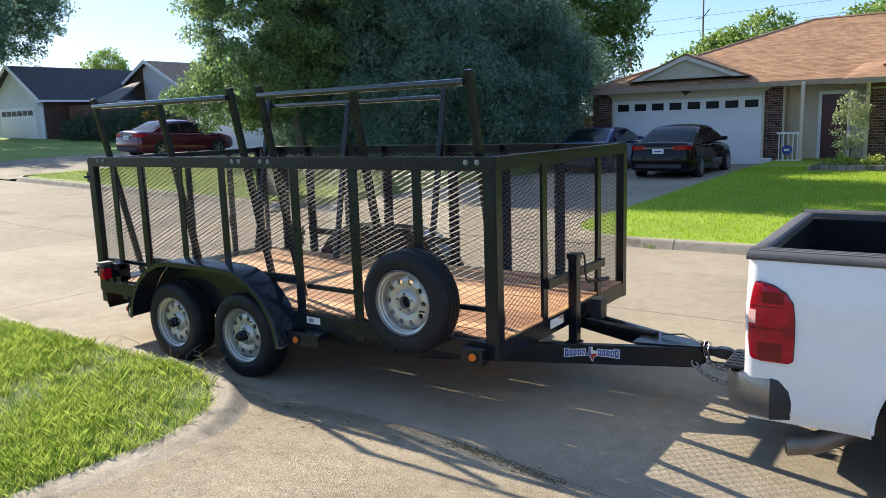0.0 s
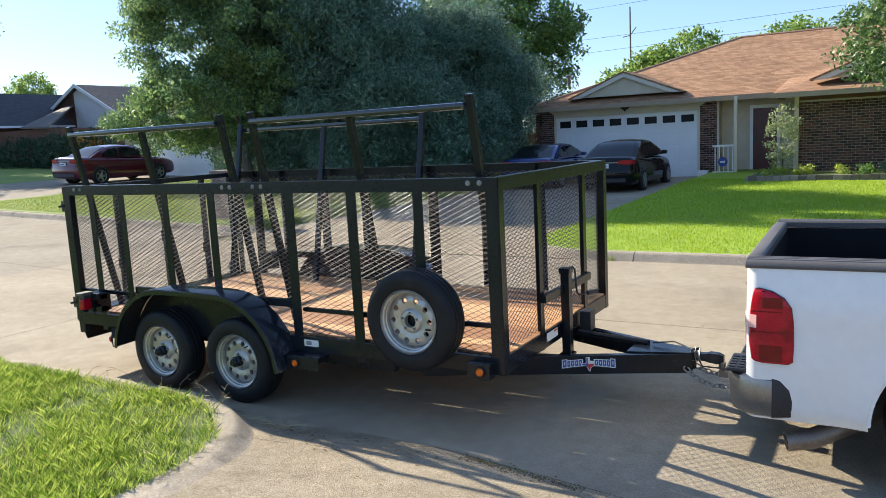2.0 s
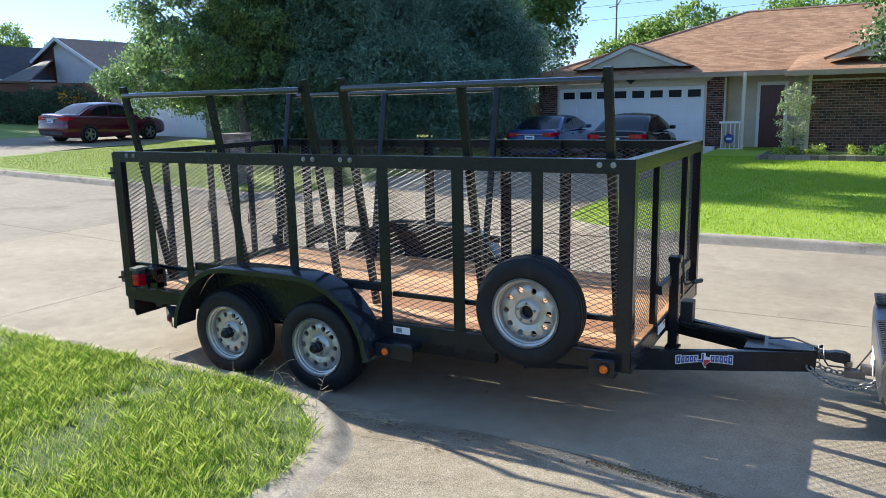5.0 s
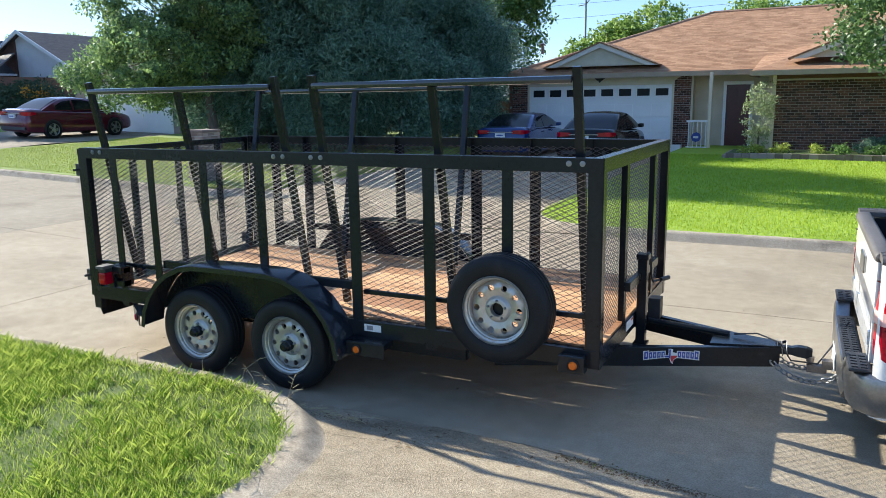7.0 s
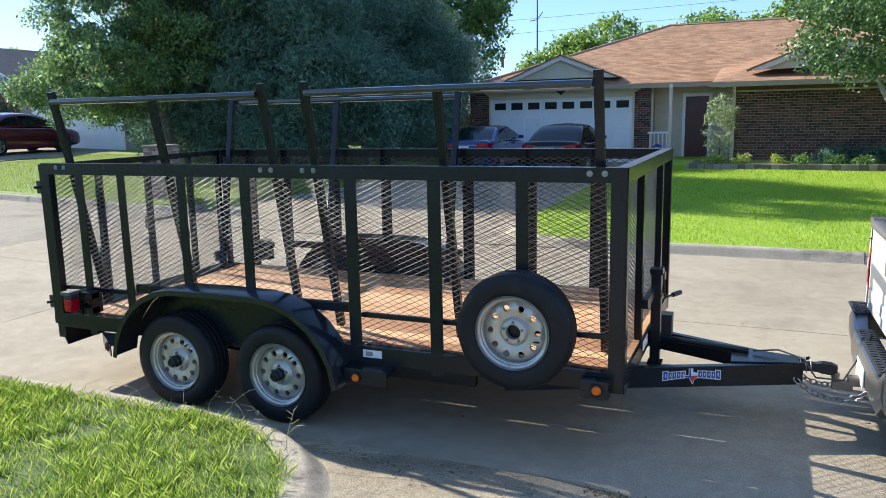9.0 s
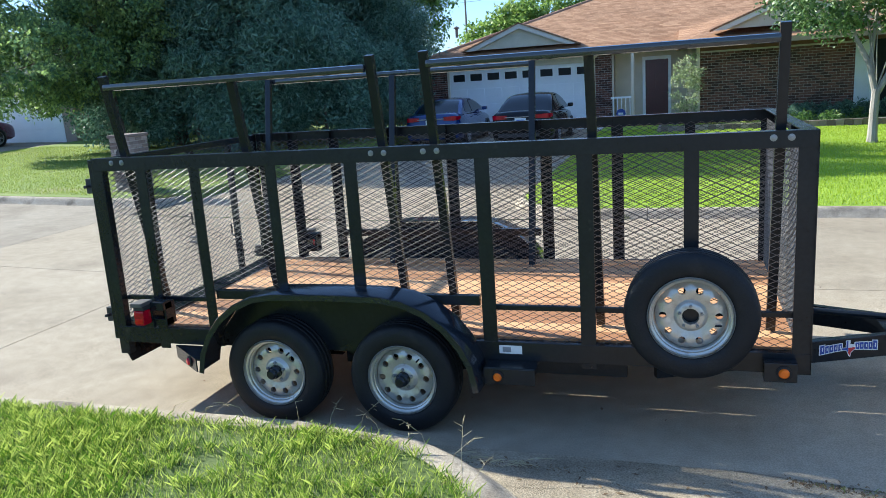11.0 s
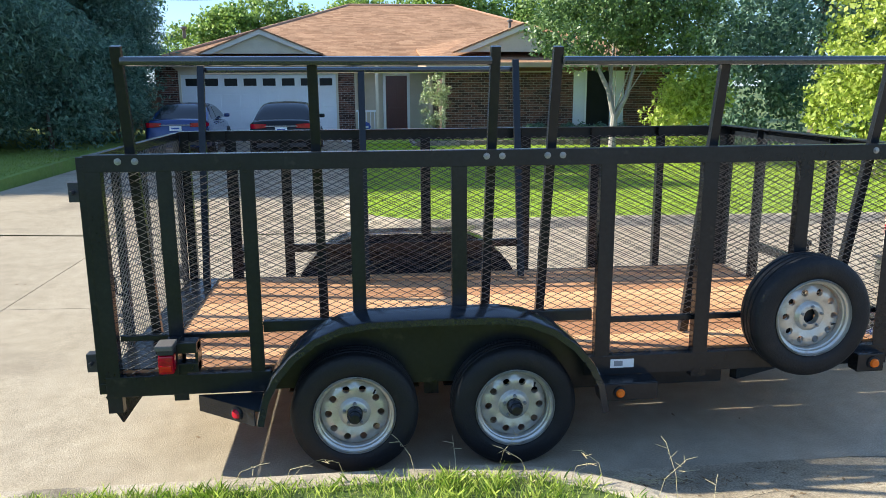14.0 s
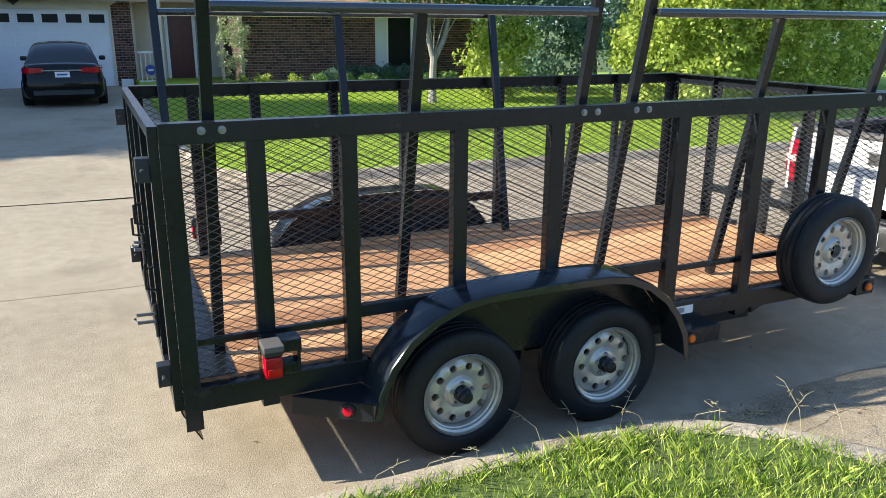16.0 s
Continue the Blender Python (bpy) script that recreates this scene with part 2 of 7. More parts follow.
    "paint_blue_car": mat("paint_blue_car", (0.006, 0.022, 0.11), (0.010, 0.034, 0.16), 0.16, 0.2, scale=1.5, coat=0.6),
    "paint_red_car": mat("paint_red_car", (0.075, 0.003, 0.017), (0.12, 0.005, 0.027), 0.18, 0.2, scale=1.5, coat=0.8),
    "black_plastic": mat("black_plastic", (0.012, 0.013, 0.016), (0.03, 0.031, 0.035), 0.5, scale=6, bump=0.15, bump_scale=120),
    "grey_plastic": mat("grey_plastic", (0.075, 0.068, 0.064), (0.12, 0.11, 0.104), 0.55, scale=6, bump=0.1, bump_scale=120),
    "chrome": mat("chrome", (0.2, 0.2, 0.205), (0.31, 0.31, 0.315), 0.3, 0.9, scale=5, spots=((0.2, 0.18, 0.15), 7, 0.6, 0.8)),
    "alloy": mat("alloy", (0.45, 0.45, 0.46), (0.55, 0.55, 0.56), 0.3, 0.8, scale=6),
    "exhaust_steel": mat("exhaust_steel", (0.16, 0.13, 0.11), (0.30, 0.26, 0.22), 0.5, 0.7, scale=9),
    "flower": mat("flower", (0.5, 0.2, 0.02), (0.6, 0.33, 0.03), 0.6, scale=4, island=0.5, through=0.3),
    "wood_pole": mat("wood_pole", (0.12, 0.10, 0.08), (0.22, 0.19, 0.16), 0.9, scale=4),
}


def shingle_mat(name, dark, light):
    """Asphalt shingles along the slope: staggered tabs, each course with a thin shadow line at its lower edge."""
    m = bpy.data.materials.new(name)
    m.use_nodes = True
    n, l = m.node_tree.nodes, m.node_tree.links
    p = n["Principled BSDF"]
    p.inputs["Roughness"].default_value, p.inputs["Specular IOR Level"].default_value = 0.92, 0.2
    co, br = n.new("ShaderNodeTexCoord"), n.new("ShaderNodeTexBrick")
    l.new(co.outputs["UV"], br.inputs["Vector"])
    br.inputs["Scale"].default_value = 1.0
    br.inputs["Brick Width"].default_value, br.inputs["Row Height"].default_value = 0.31, 0.143
    br.offset = 0.37
    br.inputs["Mortar Size"].default_value = 0.0
    br.inputs["Color1"].default_value, br.inputs["Color2"].default_value = (*dark, 1), (*light, 1)
    split, row, line = n.new("ShaderNodeSeparateXYZ"), n.new("ShaderNodeMath"), n.new("ShaderNodeValToRGB")
    l.new(co.outputs["UV"], split.inputs[0])
    row.operation = "PINGPONG"
    row.inputs[1].default_value = 0.0715
    l.new(split.outputs["Y"], row.inputs[0])
    scaled = n.new("ShaderNodeMath")
    scaled.operation = "DIVIDE"
    scaled.inputs[1].default_value = 0.0715
    l.new(row.outputs[0], scaled.inputs[0])
    line.color_ramp.elements[0].position, line.color_ramp.elements[1].position = 0.06, 0.22
    line.color_ramp.elements[0].color = (0.5, 0.47, 0.45, 1)
    l.new(scaled.outputs[0], line.inputs["Fac"])
    big, fine, tone = n.new("ShaderNodeTexNoise"), n.new("ShaderNodeTexNoise"), n.new("ShaderNodeMath")
    big.inputs["Scale"].default_value, big.inputs["Detail"].default_value = 0.9, 8
    fine.inputs["Scale"].default_value, fine.inputs["Detail"].default_value = 14.0, 6
    tone.operation = "ADD"
    for node in (big, fine):
        l.new(co.outputs["UV"], node.inputs["Vector"])
    l.new(big.outputs["Fac"], tone.inputs[0])
    l.new(fine.outputs["Fac"], tone.inputs[1])
    ramp = n.new("ShaderNodeValToRGB")
    ramp.color_ramp.elements[0].position, ramp.color_ramp.elements[1].position = 0.35, 0.65
    ramp.color_ramp.elements[0].color, ramp.color_ramp.elements[1].color = (0.72, 0.70, 0.68, 1), (1.12, 1.1, 1.08, 1)
    half = n.new("ShaderNodeMath")
    half.operation = "MULTIPLY"
    half.inputs[1].default_value = 0.5
    l.new(tone.outputs[0], half.inputs[0])
    l.new(half.outputs[0], ramp.inputs["Fac"])
    colour = br.outputs["Color"]
    for other in (line.outputs["Color"], ramp.outputs["Color"]):
        mx = n.new("ShaderNodeMix")
        mx.data_type, mx.blend_type = "RGBA", "MULTIPLY"
        mx.inputs["Factor"].default_value = 1.0
        l.new(colour, mx.inputs["A"])
        l.new(other, mx.inputs["B"])
        colour = mx.outputs["Result"]
    l.new(colour, p.inputs["Base Color"])
    bp = n.new("ShaderNodeBump")
    bp.inputs["Strength"].default_value, bp.inputs["Distance"].default_value = 0.5, 0.01
    l.new(scaled.outputs[0], bp.inputs["Height"])
    l.new(bp.outputs["Normal"], p.inputs["Normal"])
    return m


M["shingle_tan"] = shingle_mat("shingle_tan", (0.28, 0.155, 0.088), (0.43, 0.262, 0.158))

# ---- building helpers ----


def world_of(ob):
    return (world_of(ob.parent) @ ob.matrix_parent_inverse if ob.parent else Matrix()) @ ob.matrix_basis


def mesh_of(name, bm, material, smooth=False):
    me = bpy.data.meshes.new(name)
    bmesh.ops.recalc_face_normals(bm, faces=bm.faces)
    bm.to_mesh(me)
    bm.free()
    me.materials.append(M[material])
    if smooth:
        me.polygons.foreach_set("use_smooth", [True] * len(me.polygons))
        me.set_sharp_from_angle(angle=radians(38))
    return me


def child_of(ob, parent):
    ob.parent = parent
    ob.matrix_parent_inverse = world_of(parent).inverted()
    return ob


def part(name, bm, material, parent, label="", smooth=False):
    ob = child_of(new(name, mesh_of(name, bm, material, smooth)), parent)
    return tagged(ob, label)


def thing(name, at, label, category, group=""):
    ob = new(name)
    ob.location = at
    ob.empty_display_size = 0.2
    return tagged(ob, label, category, group)


def solo(name, bm, material, label, category="", group="", kind="", smooth=False):
    return tagged(new(name, mesh_of(name, bm, material, smooth)), label, category, group, kind)


def box(bm, x0, x1, y0, y1, z0, z1, bev=0.0, m=None):
    vs = [bm.verts.new(((x0, x1)[i & 1], (y0, y1)[i >> 1 & 1], (z0, z1)[i >> 2])) for i in range(8)]
    fs = [bm.faces.new([vs[i] for i in q]) for q in ((0, 2, 3, 1), (4, 5, 7, 6), (0, 1, 5, 4), (2, 6, 7, 3), (0, 4, 6, 2), (1, 3, 7, 5))]
    if m is not None:
        bmesh.ops.transform(bm, matrix=m, verts=vs)
    if bev:
        es = list({e for f in fs for e in f.edges})
        bmesh.ops.bevel(bm, geom=es, offset=bev, segments=2, affect="EDGES", profile=0.6)
    return bm


def B(*boxes, bev=0.0):
    bm = bmesh.new()
    for b in boxes:
        box(bm, *b, bev=bev)
    return bm


def prism(bm, pts, c0, c1, axis="y"):
    """Extrude a polygon between two values of an axis."""
    def at(p, c):
        return (p[0], c, p[1]) if axis == "y" else (c, p[0], p[1]) if axis == "x" else (p[0], p[1], c)
    a, b = [bm.verts.new(at(p, c0)) for p in pts], [bm.verts.new(at(p, c1)) for p in pts]
    bm.faces.new(a), bm.faces.new(b[::-1])
    for i in range(len(pts)):
        j = (i + 1) % len(pts)
        bm.faces.new((a[i], b[i], b[j], a[j]))
    return bm


def lathe(bm, prof, n=32, m=Matrix(), close=False):
    """Revolve (radius, height) about z, then move by m."""
    rings = []
    for r, h in prof:
        rings.append([bm.verts.new(m @ Vector((r * math.cos(2 * math.pi * k / n), r * math.sin(2 * math.pi * k / n), h))) for k in range(n)])
    for a, b in zip(rings, rings[1:] + (rings[:1] if close else [])):
        for k in range(n):
            bm.faces.new((a[k], a[(k + 1) % n], b[(k + 1) % n], b[k]))
    if not close:
        for ring in (rings[0], rings[-1]):
            if (ring[0].co - ring[n // 2].co).length < 1e-3:
                bmesh.ops.pointmerge(bm, verts=ring, merge_co=ring[0].co)
            else:
                bm.faces.new(ring)
    return bm


def tube(bm, pts, radii, n=8):
    pts = [Vector(p) for p in pts]
    if isinstance(radii, (int, float)):
        radii = [radii] * len(pts)
    prev = None
    for i, p in enumerate(pts):
        d = (pts[min(i + 1, len(pts) - 1)] - pts[max(i - 1, 0)]).normalized()
        u = d.cross(Vector((0.31, 0.17, 0.93)) if abs(d.z) < 0.9 else Vector((1, 0, 0))).normalized()
        v = d.cross(u)
        ring = [bm.verts.new(p + (u * math.cos(2 * math.pi * k / n) + v * math.sin(2 * math.pi * k / n)) * radii[i]) for k in range(n)]
        if prev:
            for k in range(n):
                bm.faces.new((prev[k], prev[(k + 1) % n], ring[(k + 1) % n], ring[k]))
        else:
            bm.faces.new(ring)
        prev = ring
    bm.faces.new(prev)
    return bm


def bar(bm, p, q, w, d, bev=0.0, up=(0, 1, 0)):
    """A square bar from p to q: w across, d along up."""
    p, q = Vector(p), Vector(q)
    z = (q - p).normalized()
    y = (Vector(up) - z * z.dot(Vector(up))).normalized()
    x = y.cross(z)
    m = Matrix((x, y, z)).transposed().to_4x4()
    m.translation = p
    return box(bm, -w / 2, w / 2, -d / 2, d / 2, 0, (q - p).length, bev, m)


def loft(bm, rings, caps=True):
    vs = [[bm.verts.new(p) for p in r] for r in rings]
    n = len(vs[0])
    for a, b in zip(vs, vs[1:]):
        for k in range(n):
            bm.faces.new((a[k], a[(k + 1) % n], b[(k + 1) % n], b[k]))
    if caps:
        bm.faces.new(vs[0]), bm.faces.new(vs[-1][::-1])
    return bm


def fast(name, verts, per, material):
    """A mesh of separate faces of per corners each, out of an array."""
    n = len(verts) // per
    me = bpy.data.meshes.new(name)
    me.vertices.add(n * per)
    me.vertices.foreach_set("co", np.ascontiguousarray(verts, dtype=np.float32).ravel())
    me.loops.add(n * per)
    me.loops.foreach_set("vertex_index", np.arange(n * per, dtype=np.int32))
    me.polygons.add(n)
    me.polygons.foreach_set("loop_start", np.arange(0, n * per, per, dtype=np.int32))
    me.update(calc_edges=True)
    me.materials.append(M[material])
    return me


# ---- the lie of the land ----


def street(x):
    """The street's height: it climbs gently to the west and falls a little to the east."""
    def soft(v):
        return 0.5 * (v + math.sqrt(v * v + 1.0)) - 0.5 * (math.sqrt(1.0) * 0.2)
    a, b = max(0.0, soft(-x - 2.5) - 0.12), max(0.0, soft(x - 4.0) - 0.12)
    return min(0.035 * a, 2.3) - min(0.012 * b, 0.6)


def far_lawn(x, y):
    return street(x) + 0.13 + 0.16 * min(1, max(0, (y - 7) / 12)) ** 1.3


def near_lawn(x, y):
    return street(x) + 0.13 + 0.03 * min(8, max(0, -0.25 - y))


def drive(x, y):
    return street(x) + (0.0 if y > -0.1 else 0.138 * (-0.1 - y) if y > -1.2 else 0.1518 + 0.03 * min(12, -1.2 - y))


def sheet(xs, y0, y1, ny, z):
    bm = bmesh.new()
    rows = []
    for x in xs:
        a, b = y0(x) if callable(y0) else y0, y1(x) if callable(y1) else y1
        rows.append([bm.verts.new((x, y, z(x, y))) for y in (a + (b - a) * k / ny for k in range(ny + 1))])
    for r, s in zip(rows, rows[1:]):
        for k in range(ny):
            bm.faces.new((r[k], s[k], s[k + 1], r[k + 1]))
    return bm


def span(a, b, n):
    return [a + (b - a) * k / n for k in range(n + 1)]


def sweep(bm, path, prof, z):
    """Carry a kerb's section (out, up) along a plan path, out to its left."""
    rings = []
    for i, (x, y) in enumerate(path):
        d = Vector(path[min(i + 1, len(path) - 1)]) - Vector(path[max(i - 1, 0)])
        o = Vector((-d.y, d.x)).normalized()
        h, s = z(x, y, i)
        rings.append([(x + o.x * a, y + o.y * a, h + u * s) for a, u in prof])
    return loft(bm, rings)


far = [-700, -420, -250, -160, -110, -80]
xs_all = far + span(-60, 60, 60) + [-v for v in far[::-1]]
ys_all = [-500, -250, -120, -60, -30, -15, -8, -4, 0, 3, 7, 12, 20, 30, 45, 70, 120, 250, 500, 900]
bm = bmesh.new()
grid = [[bm.verts.new((x, y, street(x) - 0.05)) for y in ys_all] for x in xs_all]
for r, s in zip(grid, grid[1:]):
    for k in range(len(ys_all) - 1):
        bm.faces.new((r[k], s[k], s[k + 1], r[k + 1]))
solo("ground", bm, "soil_grass", "dry grass and soil ground under the street", "ground", kind="structure", smooth=True)

# street: concrete slabs with open joints
road = thing("road", (0, 3.4, 0), "pale tan concrete residential street with joints", "road")
tagged(road, kind="structure")
# the street widens a little to the west
KW = 7.72
JOINTS = [-61, -52, -44, -36.5, -30, -24.5, -19.5, -14.8, -10.2, -6.9, -3.25, 5.6, 10.8, 15.5, 21, 28, 38, 50]
for a, b in zip(JOINTS, JOINTS[1:]):
    for y0, y1 in ((-0.12, 3.395), (3.405, 6.92 if a > -7 else KW - 0.01)):
        bm = sheet(span(a + 0.005, b - 0.005, max(2, int((b - a) / 1.5))), y0, y1, 2, lambda x, y: street(x))
        ex = bmesh.ops.extrude_face_region(bm, geom=bm.faces[:])
        bmesh.ops.translate(bm, vec=(0, 0, -0.04), verts=[v for v in ex["geom"] if isinstance(v, bmesh.types.BMVert)])
        part("slab", bm, "concrete" if a > -7 else "concrete_west", road)

# the near driveway and its apron
XD = -0.4
def gutter(x):
    """The line where the driveway meets the street's gutter."""
    return min(-0.119, -0.11 - 0.19 * (x - 2.65))


bm = sheet(span(XD, 10.5, 24), -16, lambda x: gutter(x) - 0.003, 130, drive)
solo("driveway_near", bm, "drive_concrete", "worn exposed-grit concrete driveway", "driveway", kind="structure")
bm = sheet(span(2.7, 10.5, 20), lambda x: gutter(x) + 0.003, -0.122, 2, drive)
solo("driveway_apron", bm, "concrete", "stained concrete gutter apron at the street", "driveway", kind="structure")

# the far driveway up to the garage
def drive_far(x, y):
    return street(x) * max(0, 1 - (y - 7) / 16) + 0.1 * min(1, max(0, (y - 7) / 15))
for k, (y0, y1) in enumerate(((6.93, 10.6), (10.615, 17.2), (17.215, 24.1))):
    bm = sheet(span(-6.6, 0.9 if k == 0 else 0.2, 8), y0, y1, 5, lambda x, y: drive_far(x, y) + 0.012)
    solo("driveway_far", bm, "concrete", "light concrete driveway leading to the garage", "driveway", kind="structure")
# the neighbour's driveway
bm = sheet(span(-25.4, -18.9, 8), KW, 20, 12, lambda x, y: street(x) + 0.03 + 0.2 * min(1, max(0, (y - KW) / 5)))
solo("driveway_west", bm, "concrete_west", "pale concrete driveway of the neighbouring house", "driveway", kind="structure")

# lawns
def arc(cx, cy, r, a0, a1, n=14):
    return [(cx + r * math.cos(radians(a0 + (a1 - a0) * k / n)), cy + r * math.sin(radians(a0 + (a1 - a0) * k / n))) for k in range(n + 1)]


CX, CY, CR = 0.50, -1.52, 1.21


def lawn_edge(y):
    if y < CY:
        return CX + CR
    return CX + math.sqrt(max(0.0, CR ** 2 - (y - CY) ** 2))


bm = bmesh.new()
rows = []
for y in span(-18, CY, 20) + span(CY, CY + CR, 16)[1:]:
    e = lawn_edge(y)
    rows.append([bm.verts.new((x, y, near_lawn(x, y))) for x in [e - 60 * (k / 24) ** 2.2 for k in range(25)]])
for r, s in zip(rows, rows[1:]):
    for k in range(24):
        bm.faces.new((r[k], s[k], s[k + 1], r[k + 1]))
solo("lawn_near", bm, "soil_grass", "uneven green lawn turf beside the driveway", "lawn", kind="structure", smooth=True)

KERB = [(-0.03, -0.12), (-0.03, 0.0), (0.0, 0.03), (0.03, 0.095), (0.06, 0.122), (0.09, 0.13), (0.165, 0.13), (0.165, -0.12)]
KERB = [(-a, u) for a, u in KERB]
path = [(-60 + k * 2.0, CY + CR, 0.09) for k in range(30)] + [(-0.6, CY + CR, 0.09), (0.0, CY + CR, 0.10)]
path += [(x, y, 0.10 + 0.08 * min(1, k / 17)) for k, (x, y) in enumerate(arc(CX, CY, CR, 90, 0, 20))]
path += [(CX + CR, y, 0.18) for y in (-2.0, -2.6, -3.4, -5, -8, -12, -18)]
# a stand-up kerb along the street that lies down into the driveway round the corner
rings = []
for i, (x, y, w) in enumerate(path):
    d = Vector(path[min(i + 1, len(path) - 1)][:2]) - Vector(path[max(i - 1, 0)][:2])
    o = Vector((d.y, -d.x)).normalized() * -1
    top = near_lawn(x, y) + 0.006
    foot = drive(x + o.x * (0.1 + w), y + o.y * (0.1 + w)) - 0.004
    ring = [(x - o.x * 0.04, y - o.y * 0.04, top - 0.15), (x - o.x * 0.035, y - o.y * 0.035, top - 0.004), (x, y, top), (x + o.x * 0.085, y + o.y * 0.085, top)]
    for k in range(1, 8):
        t = k / 7
        r = 0.085 + 0.015 * t + w * t
        ring.append((x + o.x * r, y + o.y * r, foot + (top - foot) * (0.5 + 0.5 * math.cos(math.pi * t))))
    r = 0.13 + w
    ring.append((x + o.x * r, y + o.y * r, foot - 0.15))
    rings.append(ring)
solo("kerb_near", loft(bmesh.new(), rings), "kerb", "weathered concrete kerb that lies down into the driveway", "kerb", kind="structure", smooth=True)

KY = 6.93
path = arc(1.35, KY + 1.6, 1.6, 180, 270, 12) + [(x, KY) for x in span(1.7, 70, 34)]
path = [(-0.25, 13.0), (-0.25, 10.5)] + path
bm = sweep(bmesh.new(), path, [(-a, u) for a, u in KERB], lambda x, y, i: (street(x), 1.0 if y < 8.6 else 0.5))
kerb_far = solo("kerb_far", bm, "kerb", "pale concrete kerb along the opposite lawn", "kerb", kind="structure", smooth=True)
for x in (1.94, 4.99, 8.04, 11.09):
    bm = sweep(bmesh.new(), [(x, KY - 0.003), (x + 0.012, KY - 0.003)], [(-a, u + 0.002) for a, u in KERB], lambda x, y, i: (street(x), 1.0))
    part("kerb_joint", bm, "joint", kerb_far)
path = arc(-18.1, KW + 1.0, 1.0, 180, 270, 10) + [(x, KW) for x in span(-17.9, -7.6, 12)] + arc(-7.25, KW + 0.6, 0.6, 270, 360, 8)
bm = sweep(bmesh.new(), path, [(-a, u) for a, u in KERB], lambda x, y, i: (street(x), 1.0))
solo("kerb_west", bm, "kerb", "pale concrete kerb with rounded ends", "kerb", kind="structure", smooth=True)


def lawn_sheet(name, xs, y0, y1, label, material="lawn"):
    bm = sheet(xs, y0, y1, 14, far_lawn)
    ex = bmesh.ops.extrude_face_region(bm, geom=bm.faces[:])
    bmesh.ops.translate(bm, vec=(0, 0, -0.3), verts=[v for v in ex["geom"] if isinstance(v, bmesh.types.BMVert)])
    return solo(name, bm, material, label, "lawn", kind="structure", smooth=True)


def corner(x):
    d = 1.35 + 0.0 - x
    return KY + 1.6 - math.sqrt(max(0, 1.45 ** 2 - d * d)) if d > 0 else KY + 0.15


lawn_sheet("lawn_far", span(-0.1, 1.4, 8) + span(2, 40, 24), corner, 25, "bright green mown front lawn")
lawn_sheet("lawn_west", span(-18.9, -6.75, 14), lambda x: KW + 0.15 + (0.75 if x < -18.5 or x > -6.85 else 0.2 if x > -7.1 or x < -18.2 else 0), 27, "green front lawn under the shade trees", "lawn_dull")
lawn_sheet("lawn_side", span(-60, -25.45, 12), KW + 0.2, 33, "shaded green lawn before the far houses", "lawn_dull")

# ---- wheels ----


